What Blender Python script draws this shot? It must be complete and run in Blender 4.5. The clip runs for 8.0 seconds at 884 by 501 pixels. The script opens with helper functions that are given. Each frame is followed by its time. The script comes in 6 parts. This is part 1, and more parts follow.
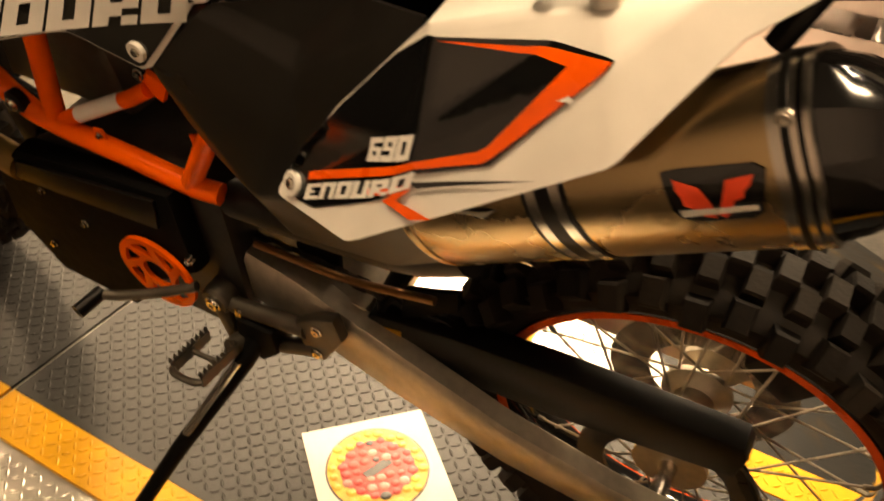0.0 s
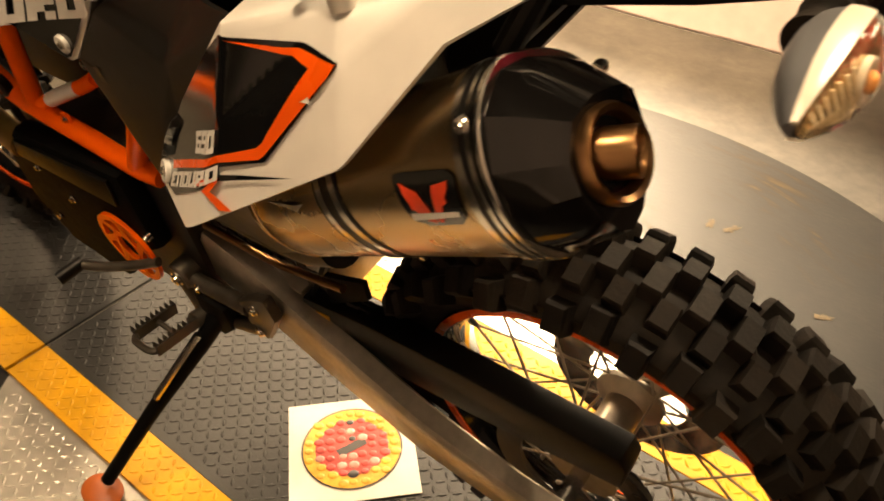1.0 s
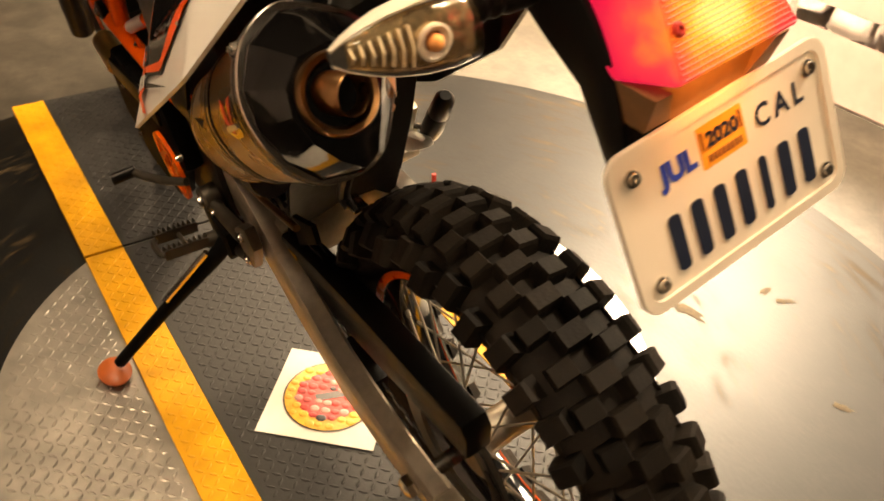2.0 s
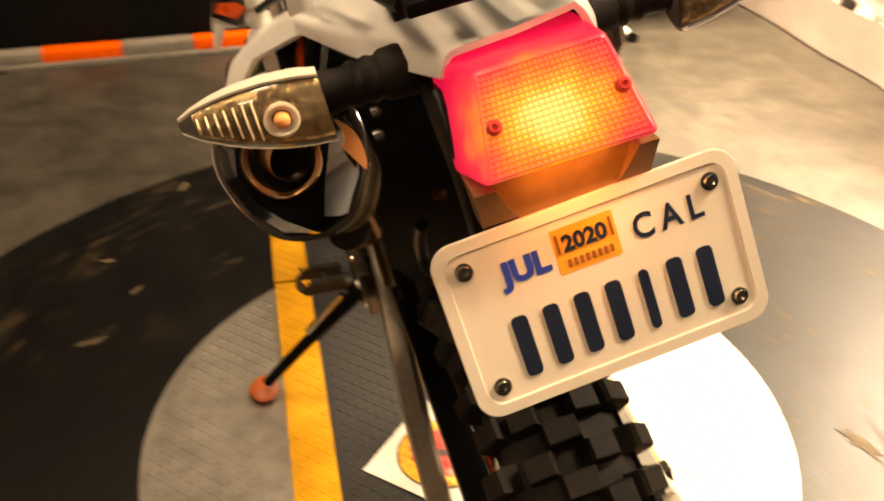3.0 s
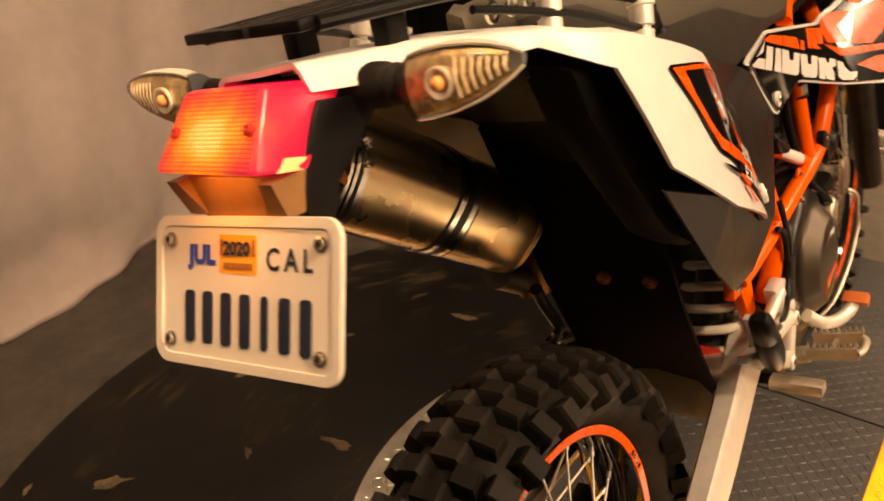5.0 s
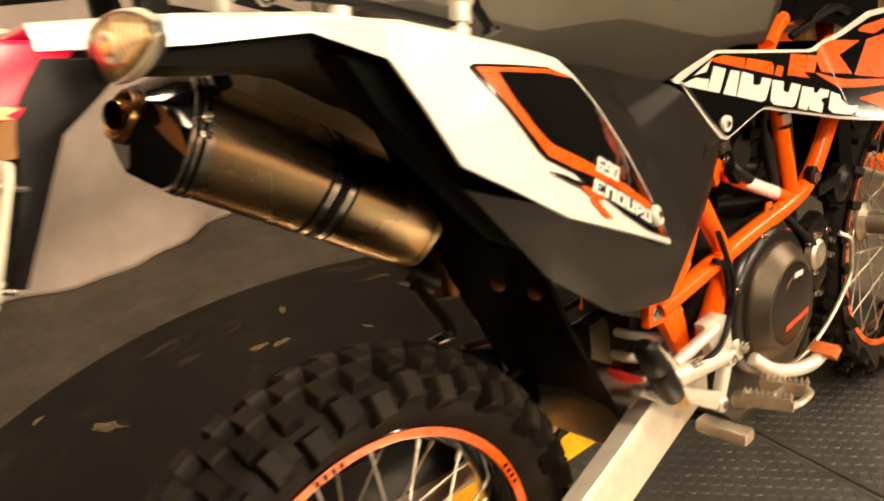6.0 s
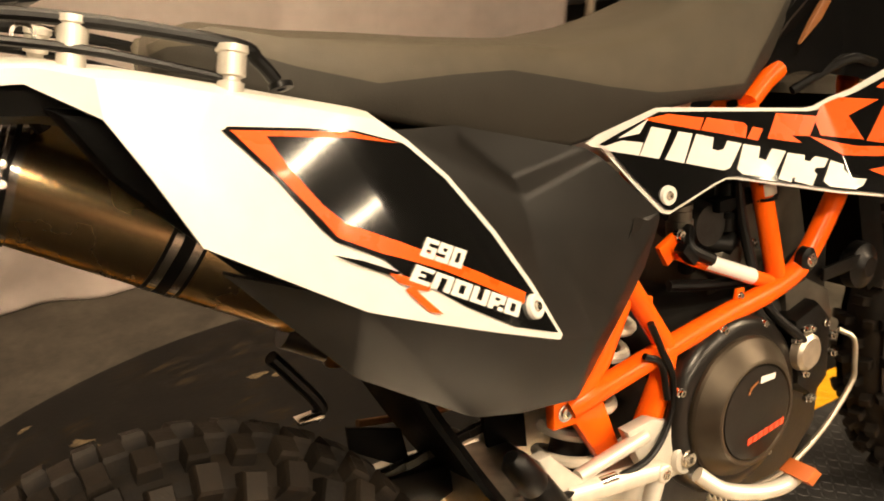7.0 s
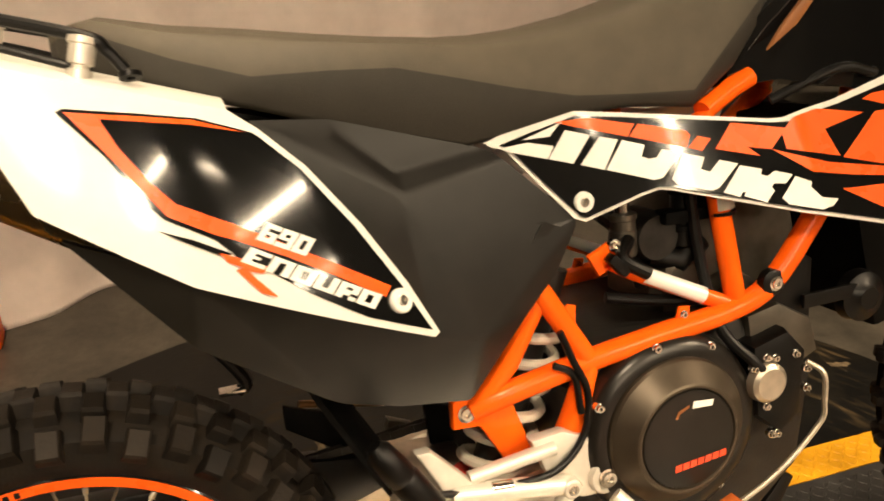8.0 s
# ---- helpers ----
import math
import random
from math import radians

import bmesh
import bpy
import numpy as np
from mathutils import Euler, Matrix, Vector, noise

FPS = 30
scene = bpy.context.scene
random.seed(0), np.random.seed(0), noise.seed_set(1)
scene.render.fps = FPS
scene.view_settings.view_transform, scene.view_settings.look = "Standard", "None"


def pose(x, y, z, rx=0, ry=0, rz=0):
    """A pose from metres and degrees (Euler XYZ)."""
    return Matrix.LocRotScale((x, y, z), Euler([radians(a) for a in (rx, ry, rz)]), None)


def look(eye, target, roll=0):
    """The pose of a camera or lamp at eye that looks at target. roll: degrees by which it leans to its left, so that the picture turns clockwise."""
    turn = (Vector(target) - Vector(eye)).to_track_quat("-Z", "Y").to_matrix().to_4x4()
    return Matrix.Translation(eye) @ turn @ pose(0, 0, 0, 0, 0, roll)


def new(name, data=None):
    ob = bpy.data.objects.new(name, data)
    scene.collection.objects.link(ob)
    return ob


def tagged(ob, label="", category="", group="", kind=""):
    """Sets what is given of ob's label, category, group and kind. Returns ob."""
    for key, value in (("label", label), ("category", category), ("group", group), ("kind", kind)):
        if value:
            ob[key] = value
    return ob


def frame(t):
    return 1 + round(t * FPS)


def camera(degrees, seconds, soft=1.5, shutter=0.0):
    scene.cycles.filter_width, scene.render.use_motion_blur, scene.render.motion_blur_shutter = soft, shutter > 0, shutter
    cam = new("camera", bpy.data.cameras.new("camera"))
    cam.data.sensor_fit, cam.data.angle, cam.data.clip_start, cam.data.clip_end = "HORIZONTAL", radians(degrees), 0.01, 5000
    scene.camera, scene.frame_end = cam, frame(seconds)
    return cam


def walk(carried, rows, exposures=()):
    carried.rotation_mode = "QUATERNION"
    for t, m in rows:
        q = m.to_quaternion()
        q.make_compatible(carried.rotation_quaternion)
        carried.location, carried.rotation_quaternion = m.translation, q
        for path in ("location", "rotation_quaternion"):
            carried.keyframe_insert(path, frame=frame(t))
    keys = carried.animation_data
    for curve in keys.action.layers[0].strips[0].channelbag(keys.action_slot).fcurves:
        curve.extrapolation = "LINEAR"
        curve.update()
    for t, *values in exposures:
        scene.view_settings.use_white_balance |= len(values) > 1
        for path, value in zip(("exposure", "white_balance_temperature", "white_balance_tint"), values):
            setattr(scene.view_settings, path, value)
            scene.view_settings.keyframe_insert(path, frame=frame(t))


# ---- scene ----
cam = camera(56.35, 8.0, soft=1.75, shutter=0.5)
PATH = [
    (0, (-0.0129, 0.8308, 1.0724), (0.3274, 0.1056, 0.4738), 4.57),
    (0.3, (-0.0939, 0.8129, 1.0753), (0.2523, 0.1847, 0.5220), 3.13),
    (0.5, (-0.1387, 0.7821, 1.0796), (0.2648, 0.1041, 0.4652), 0.31),
    (0.8, (-0.2020, 0.7274, 1.0963), (0.1927, 0.1504, 0.5369), 0.68),
    (1, (-0.2352, 0.6959, 1.0963), (0.2446, 0.0742, 0.4772), -0.17),
    (1.2, (-0.2829, 0.6719, 1.0923), (0.1877, 0.1386, 0.5476), -0.87),
    (1.5, (-0.3815, 0.6423, 1.0981), (0.2017, 0.0943, 0.4983), 0.58),
    (1.7, (-0.4475, 0.6161, 1.0985), (0.1620, 0.0963, 0.4999), 1.92),
    (2.8, (-0.5804, 0.4057, 1.1265), (0.1776, 0.0994, 0.5505), 3.68),
    (3, (-0.6128, 0.3542, 1.1238), (0.2015, 0.1519, 0.5798), -0.47),
    (3.3, (-0.6518, 0.2648, 1.1161), (0.2041, 0.1876, 0.5864), -2.39),
    (3.5, (-0.6884, 0.1908, 1.1194), (0.1582, 0.2112, 0.5876), -1.79),
    (3.8, (-0.7205, 0.1164, 1.1243), (0.1702, 0.2603, 0.5691), 0.05),
    (4, (-0.7202, 0.0724, 1.1240), (0.1106, 0.3099, 0.6207), -0.74),
    (4.2, (-0.6972, 0.0183, 1.1213), (0.1508, 0.3227, 0.6001), 0.62),
    (4.5, (-0.6441, -0.0772, 1.1414), (0.1416, 0.2884, 0.6423), 2.06),
    (4.7, (-0.6146, -0.1167, 1.1401), (0.1538, 0.2968, 0.6517), 1.11),
    (5.8, (-0.4570, -0.4313, 1.1277), (0.1598, 0.2118, 0.6739), -0.97),
    (6, (-0.3934, -0.4546, 1.1231), (0.2224, 0.1860, 0.6644), 0.81),
    (6.3, (-0.2802, -0.4656, 1.1239), (0.2323, 0.1570, 0.7059), 0.88),
    (6.5, (-0.2110, -0.4729, 1.1310), (0.3344, 0.2298, 0.6741), 1.47),
    (6.8, (-0.1248, -0.4967, 1.1286), (0.3311, 0.1220, 0.7409), 1.39),
    (7, (-0.0734, -0.5242, 1.1280), (0.4167, 0.2235, 0.6800), 0.51),
    (7.3, (0.0066, -0.5891, 1.1339), (0.3755, 0.1206, 0.7368), -0.24),
    (7.5, (0.0598, -0.6295, 1.1320), (0.4388, 0.1836, 0.6902), -0.01),
    (7.8, (0.1302, -0.6713, 1.1313), (0.4351, 0.1155, 0.7190), -0.75),
    (8, (0.1822, -0.6745, 1.1214), (0.4740, 0.1755, 0.6828), -1.68),
]
walk(cam, [(t, look(eye, target, roll)) for t, eye, target, roll in PATH],
     [(0.0, 0.17, 6750, 10), (1.0, 0.12, 6550, 10), (1.6, 0.12, 6350, 10), (2.8, 0.12, 6400, 11), (3.5, 0.05, 6700, 15), (4.0, -0.22, 7200, 24), (4.8, -0.27, 7250, 24), (5.8, 0.22, 6150, 9), (6.8, 0.22, 6050, 9), (8.0, 0.1, 5950, 8)])

# ---- light ----
world = bpy.data.worlds.new("hall_air")
scene.world = world
world.use_nodes = True
bg = world.node_tree.nodes["Background"]
bg.inputs[0].default_value = (1.0, 0.78, 0.55, 1)
bg.inputs[1].default_value = 0.003


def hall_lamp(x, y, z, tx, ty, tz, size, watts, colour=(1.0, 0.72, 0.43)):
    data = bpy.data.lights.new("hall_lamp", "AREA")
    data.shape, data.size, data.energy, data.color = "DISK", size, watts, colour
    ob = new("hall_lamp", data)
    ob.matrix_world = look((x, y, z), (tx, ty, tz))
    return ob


# Spots out of view, added wherever floor, cloth or motorcycle needs more light.
def unseen_spot(x, y, z, tx, ty, tz, cone, watts, radius=0.2, colour=(1.0, 0.72, 0.43)):
    data = bpy.data.lights.new("unseen_spot", "SPOT")
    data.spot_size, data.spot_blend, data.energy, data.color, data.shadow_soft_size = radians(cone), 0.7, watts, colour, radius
    ob = new("unseen_spot", data)
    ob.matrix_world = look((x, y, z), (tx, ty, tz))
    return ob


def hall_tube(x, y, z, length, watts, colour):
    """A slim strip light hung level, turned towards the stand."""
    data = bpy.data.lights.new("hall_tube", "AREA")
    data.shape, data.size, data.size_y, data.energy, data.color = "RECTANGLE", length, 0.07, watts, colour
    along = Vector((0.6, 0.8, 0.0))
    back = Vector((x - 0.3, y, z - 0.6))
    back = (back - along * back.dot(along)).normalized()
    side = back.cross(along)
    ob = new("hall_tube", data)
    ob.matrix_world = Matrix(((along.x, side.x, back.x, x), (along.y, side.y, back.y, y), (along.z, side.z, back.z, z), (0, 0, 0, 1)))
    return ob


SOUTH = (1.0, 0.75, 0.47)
unseen_spot(1.9, -3.4, 2.7, 0.68, -1.40, 0.0, 38, 3000, 0.5, SOUTH)
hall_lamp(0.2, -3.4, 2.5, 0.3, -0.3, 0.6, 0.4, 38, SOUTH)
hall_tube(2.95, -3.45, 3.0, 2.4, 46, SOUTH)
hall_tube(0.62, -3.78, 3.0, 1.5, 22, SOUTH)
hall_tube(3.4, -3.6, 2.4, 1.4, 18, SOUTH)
unseen_spot(-0.9, -2.9, 2.7, 0.0, 1.75, 1.25, 40, 430, 0.5, SOUTH)
unseen_spot(1.5, -1.12, 4.2, 1.5, -1.90, 0.35, 44, 5400, 0.3)
unseen_spot(3.3, -1.5, 2.6, 0.85, -0.50, 0.0, 34, 500, 0.25)
unseen_spot(-0.3, -1.45, 3.3, 0.25, -0.1, 0.65, 40, 330, 0.12, SOUTH)
unseen_spot(0.45, 0.85, 3.4, 0.22, 0.2, 0.5, 28, 270, 0.25)
unseen_spot(1.35, 1.35, 3.3, 0.74, 0.42, 0.0, 26, 120, 0.25)
unseen_spot(0.9, 0.9, 4.2, 2.25, 0.85, 0.0, 36, 1000, 0.3)
unseen_spot(-1.6, 1.2, 3.2, -0.22, 0.0, 0.93, 15, 350, 0.45)
unseen_spot(-0.4, -1.2, 3.9, -0.1, 1.75, 0.75, 42, 880, 0.3)
unseen_spot(2.5, 0.2, 3.7, 2.1, 1.1, 0.0, 60, 190, 0.3)
unseen_spot(2.2, -0.6, 4.1, 2.6, -1.15, 0.0, 50, 2000, 0.35)


bulb_glow = bpy.data.lights.new("tail_bulb", "AREA")
bulb_glow.size, bulb_glow.energy, bulb_glow.color = 0.05, 0.07, (1.0, 0.36, 0.06)
new("tail_bulb", bulb_glow).matrix_world = pose(0, 0, 0, -12.08) @ look((-0.268, 0.0, 0.950), (-0.262, 0.0, 0.90))


# ---- materials ----
def material(name, colour, rough=0.5, metal=0.0, grain=0.12, scale=40.0, bump=0.0, bump_scale=200.0, second=None, coat=0.0, spec=0.5, stretch=None, wear=0.2):
    """A painted, moulded or metal surface: colour with variation at two scales, roughness wear and fine relief."""
    m = bpy.data.materials.new(name)
    m.use_nodes = True
    nt = m.node_tree
    b = nt.nodes["Principled BSDF"]
    tc = nt.nodes.new("ShaderNodeTexCoord")
    src = tc.outputs["Object"]
    if stretch:
        mp = nt.nodes.new("ShaderNodeMapping")
        mp.inputs["Scale"].default_value = stretch
        nt.links.new(src, mp.inputs[0])
        src = mp.outputs[0]
    n1 = nt.nodes.new("ShaderNodeTexNoise")
    n1.inputs["Scale"].default_value, n1.inputs["Detail"].default_value = scale, 8
    n2 = nt.nodes.new("ShaderNodeTexNoise")
    n2.inputs["Scale"].default_value, n2.inputs["Detail"].default_value = scale / 9, 4
    for n in (n1, n2):
        nt.links.new(src, n.inputs["Vector"])
    add = nt.nodes.new("ShaderNodeMath")
    add.operation = "ADD"
    nt.links.new(n1.outputs[0], add.inputs[0])
    nt.links.new(n2.outputs[0], add.inputs[1])
    ramp = nt.nodes.new("ShaderNodeMapRange")
    ramp.inputs["From Min"].default_value, ramp.inputs["From Max"].default_value = 0.7, 1.3
    nt.links.new(add.outputs[0], ramp.inputs[0])
    mix = nt.nodes.new("ShaderNodeMix")
    mix.data_type = "RGBA"
    dark = second or tuple(c * (1 - 2 * grain) for c in colour)
    light = colour if second else tuple(min(1, c * (1 + grain)) for c in colour)
    mix.inputs["A"].default_value, mix.inputs["B"].default_value = (*dark, 1), (*light, 1)
    nt.links.new(ramp.outputs[0], mix.inputs["Factor"])
    nt.links.new(mix.outputs["Result"], b.inputs["Base Color"])
    rr = nt.nodes.new("ShaderNodeMapRange")
    rr.inputs["To Min"].default_value, rr.inputs["To Max"].default_value = max(0.02, rough * (1 - wear)), min(1, rough * (1 + wear))
    if wear > 0.2:
        rr.inputs["From Min"].default_value, rr.inputs["From Max"].default_value = 0.36, 0.64
    nt.links.new(n1.outputs[0], rr.inputs[0])
    nt.links.new(rr.outputs[0], b.inputs["Roughness"])
    b.inputs["Metallic"].default_value = metal
    b.inputs["Coat Weight"].default_value = coat
    b.inputs["Specular IOR Level"].default_value = spec
    b.inputs["Coat Roughness"].default_value = 0.06
    if bump:
        n3 = nt.nodes.new("ShaderNodeTexNoise")
        n3.inputs["Scale"].default_value, n3.inputs["Detail"].default_value = bump_scale, 5
        nt.links.new(src, n3.inputs["Vector"])
        bp = nt.nodes.new("ShaderNodeBump")
        bp.inputs["Strength"].default_value, bp.inputs["Distance"].default_value = bump, 0.002
        nt.links.new(n3.outputs[0], bp.inputs["Height"])
        nt.links.new(bp.outputs[0], b.inputs["Normal"])
    return m


WHITE = material("white_plastic", (0.78, 0.76, 0.71), 0.33, grain=0.04, scale=25, coat=0.3)
BLACK = material("black_plastic", (0.0028, 0.0026, 0.0024), 0.38, grain=0.2, scale=60, bump=0.12, bump_scale=700, spec=0.2)
TANK = material("satin_tank_plastic", (0.0100, 0.0092, 0.0079), 0.36, grain=0.15, scale=40, bump=0.1, bump_scale=600, spec=0.4)
BLACK_DULL = material("black_moulding", (0.002, 0.002, 0.002), 0.6, grain=0.2, scale=60, bump=0.15, bump_scale=500, spec=0.06)
GLOSS_BLACK = material("black_sticker", (0.005, 0.005, 0.005), 0.09, grain=0.1, scale=30, coat=0.5)
ORANGE = material("orange_paint", (0.93, 0.118, 0.0005), 0.24, grain=0.06, scale=30, spec=0.16)
ORANGE_STICKER = material("orange_sticker", (0.90, 0.105, 0.003), 0.28, grain=0.05, scale=30, coat=0.2, spec=0.3)
WHITE_STICKER = material("white_sticker", (0.8, 0.79, 0.75), 0.25, grain=0.04, scale=30, coat=0.4)
TITANIUM = material("brushed_titanium", (0.52, 0.385, 0.205), 0.27, 1.0, grain=0.05, scale=12, bump=0.03, bump_scale=300)
CARBON = material("polished_black_cap", (0.004, 0.0036, 0.0036), 0.10, grain=0.1, scale=80, spec=0.5)
STEEL = material("polished_steel", (0.62, 0.58, 0.52), 0.2, 1.0, grain=0.08, scale=60)
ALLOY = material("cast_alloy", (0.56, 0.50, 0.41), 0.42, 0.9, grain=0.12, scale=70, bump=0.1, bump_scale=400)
DARK_METAL = material("dark_metal", (0.03, 0.028, 0.026), 0.45, 0.7, grain=0.25, scale=50, bump=0.15)
RUBBER = material("tyre_rubber", (0.0048, 0.0043, 0.004), 0.62, grain=0.3, scale=50, bump=0.3, bump_scale=250, spec=0.17, second=(0.0135, 0.0098, 0.0064))
# every rubber block is scuffed a little differently
nodes, links = RUBBER.node_tree.nodes, RUBBER.node_tree.links
skin = nodes["Principled BSDF"]
tone = nodes.new("ShaderNodeHueSaturation")
info, spread = nodes.new("ShaderNodeObjectInfo"), nodes.new("ShaderNodeMapRange")
spread.inputs["To Min"].default_value, spread.inputs["To Max"].default_value = 0.6, 1.9
links.new(info.outputs["Random"], spread.inputs[0])
links.new(spread.outputs[0], tone.inputs["Value"])
links.new(skin.inputs["Base Color"].links[0].from_socket, tone.inputs["Color"])
links.new(tone.outputs[0], skin.inputs["Base Color"])
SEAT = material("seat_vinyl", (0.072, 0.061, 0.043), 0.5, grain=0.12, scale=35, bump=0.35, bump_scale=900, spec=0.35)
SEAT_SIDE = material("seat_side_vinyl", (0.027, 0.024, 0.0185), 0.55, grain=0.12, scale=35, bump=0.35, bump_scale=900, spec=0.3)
COVER_RIM = material("satin_cover_rim", (0.070, 0.055, 0.038), 0.42, 0.7, grain=0.1, scale=60)
TRIM = material("pale_signal_trim", (0.66, 0.60, 0.50), 0.3, 0.1, grain=0.06, scale=60)
RIB_CLEAR = material("pale_lens_rib", (0.92, 0.78, 0.55), 0.15, coat=0.6)
CONCRETE = material("concrete", (0.050, 0.043, 0.033), 0.50, grain=0.25, scale=7, bump=0.2, bump_scale=120, wear=0.08)
# dark oil blots and pale grit on the concrete
nodes, links = CONCRETE.node_tree.nodes, CONCRETE.node_tree.links
skin = nodes["Principled BSDF"]
where, blots, ramp_blot, tone = nodes.new("ShaderNodeTexCoord"), nodes.new("ShaderNodeTexNoise"), nodes.new("ShaderNodeMapRange"), nodes.new("ShaderNodeHueSaturation")
blots.inputs["Scale"].default_value, blots.inputs["Detail"].default_value, blots.inputs["Roughness"].default_value = 22.0, 9, 0.72
ramp_blot.inputs["From Min"].default_value, ramp_blot.inputs["From Max"].default_value = 0.34, 0.66
ramp_blot.inputs["To Min"].default_value, ramp_blot.inputs["To Max"].default_value = 0.65, 1.35
links.new(where.outputs["Object"], blots.inputs["Vector"])
links.new(blots.outputs[0], ramp_blot.inputs[0])
links.new(ramp_blot.outputs[0], tone.inputs["Value"])
links.new(skin.inputs["Base Color"].links[0].from_socket, tone.inputs["Color"])
links.new(tone.outputs[0], skin.inputs["Base Color"])
TABLE_BLACK = material("turntable_black", (0.0026, 0.0024, 0.0021), 0.42, grain=0.4, scale=9, bump=0.15, bump_scale=90, spec=0.38, wear=0.10, stretch=(0.7, 1.4, 1))
# dust takes a part of the turntable's gloss
nodes, links = TABLE_BLACK.node_tree.nodes, TABLE_BLACK.node_tree.links
dust, blend = nodes.new("ShaderNodeBsdfDiffuse"), nodes.new("ShaderNodeMixShader")
scuff, fine, swirl = nodes.new("ShaderNodeTexNoise"), nodes.new("ShaderNodeTexNoise"), nodes.new("ShaderNodeMath")
scuff.inputs["Scale"].default_value, scuff.inputs["Detail"].default_value, scuff.inputs["Distortion"].default_value = 5.0, 10, 1.6
fine.inputs["Scale"].default_value, fine.inputs["Detail"].default_value, fine.inputs["Distortion"].default_value = 60.0, 6, 2.5
fine_map = nodes.new("ShaderNodeMapping")
fine_map.inputs["Scale"].default_value, fine_map.inputs["Rotation"].default_value = (0.35, 1.5, 1), (0, 0, 0.7)
where = nodes.new("ShaderNodeTexCoord")
links.new(where.outputs["Object"], scuff.inputs["Vector"])
links.new(where.outputs["Object"], fine_map.inputs[0])
links.new(fine_map.outputs[0], fine.inputs["Vector"])
swirl.operation = "MULTIPLY"
links.new(scuff.outputs[0], swirl.inputs[0])
links.new(fine.outputs[0], swirl.inputs[1])
grime = nodes.new("ShaderNodeValToRGB")
grime.color_ramp.elements[0].position, grime.color_ramp.elements[0].color = 0.22, (0.0012, 0.0011, 0.001, 1)
grime.color_ramp.elements[1].position, grime.color_ramp.elements[1].color = 0.42, (0.021, 0.017, 0.011, 1)
links.new(swirl.outputs[0], grime.inputs[0])
# arcs scratched by turning, brown where the paint is worn through
off, far, split, turn, polar = nodes.new("ShaderNodeVectorMath"), nodes.new("ShaderNodeVectorMath"), nodes.new("ShaderNodeSeparateXYZ"), nodes.new("ShaderNodeMath"), nodes.new("ShaderNodeCombineXYZ")
off.operation, far.operation, turn.operation = "SUBTRACT", "LENGTH", "ARCTAN2"
off.inputs[1].default_value = (0.51, 0.03, 0)
links.new(where.outputs["Object"], off.inputs[0])
links.new(off.outputs[0], far.inputs[0])
links.new(off.outputs[0], split.inputs[0])
links.new(split.outputs[1], turn.inputs[0])
links.new(split.outputs[0], turn.inputs[1])
links.new(far.outputs["Value"], polar.inputs[0])
links.new(turn.outputs[0], polar.inputs[1])
stretch_arc = nodes.new("ShaderNodeMapping")
stretch_arc.inputs["Scale"].default_value = (46, 9, 1)
links.new(polar.outputs[0], stretch_arc.inputs[0])
arcs, arc_cut, patch, patch_cut, worn, tint = nodes.new("ShaderNodeTexNoise"), nodes.new("ShaderNodeMapRange"), nodes.new("ShaderNodeTexNoise"), nodes.new("ShaderNodeMapRange"), nodes.new("ShaderNodeMath"), nodes.new("ShaderNodeMix")
arcs.inputs["Scale"].default_value, arcs.inputs["Detail"].default_value, arcs.inputs["Distortion"].default_value = 1.0, 6, 0.6
patch.inputs["Scale"].default_value, patch.inputs["Detail"].default_value = 3.6, 5
links.new(stretch_arc.outputs[0], arcs.inputs["Vector"])
links.new(where.outputs["Object"], patch.inputs["Vector"])
arc_cut.inputs["From Min"].default_value, arc_cut.inputs["From Max"].default_value = 0.50, 0.68
patch_cut.inputs["From Min"].default_value, patch_cut.inputs["From Max"].default_value = 0.46, 0.62
links.new(arcs.outputs[0], arc_cut.inputs[0])
links.new(patch.outputs[0], patch_cut.inputs[0])
worn.operation = "MULTIPLY"
links.new(arc_cut.outputs[0], worn.inputs[0])
links.new(patch_cut.outputs[0], worn.inputs[1])
tint.data_type = "RGBA"
tint.inputs["B"].default_value = (0.085, 0.062, 0.034, 1)
links.new(worn.outputs[0], tint.inputs["Factor"])
links.new(grime.outputs[0], tint.inputs["A"])
links.new(tint.outputs["Result"], dust.inputs["Color"])
cover_share = nodes.new("ShaderNodeMapRange")
cover_share.inputs["To Min"].default_value, cover_share.inputs["To Max"].default_value = 0.25, 0.75
links.new(worn.outputs[0], cover_share.inputs[0])
links.new(cover_share.outputs[0], blend.inputs[0])
links.new(nodes["Principled BSDF"].outputs[0], blend.inputs[1])
links.new(dust.outputs[0], blend.inputs[2])
links.new(blend.outputs[0], nodes["Material Output"].inputs["Surface"])
TREAD_STEEL = material("tread_steel", (0.50, 0.47, 0.42), 0.36, 0.9, grain=0.15, scale=25, bump=0.1)
TREAD_BLACK = material("tread_black", (0.018, 0.0172, 0.0165), 0.55, grain=0.3, scale=20, bump=0.15)
YELLOW = material("yellow_paint", (0.70, 0.345, 0.003), 0.45, grain=0.16, scale=16, bump=0.1, spec=0.25)
CLOTH = material("curtain_cloth", (0.68, 0.585, 0.54), 0.85, grain=0.05, scale=20, bump=0.2, bump_scale=900)
WALL = material("hall_wall", (0.10, 0.09, 0.08), 0.8, grain=0.05, scale=4)
DARK_CLOTH = material("black_drape", (0.005, 0.005, 0.005), 0.9, grain=0.2, scale=20, spec=0.1)
BLUE_INK = material("blue_ink", (0.03, 0.06, 0.45), 0.4)
DARK_INK = material("dark_ink", (0.012, 0.018, 0.04), 0.4)
PLATE = material("plate_paint", (0.74, 0.66, 0.54), 0.35, grain=0.04, scale=20, coat=0.2)
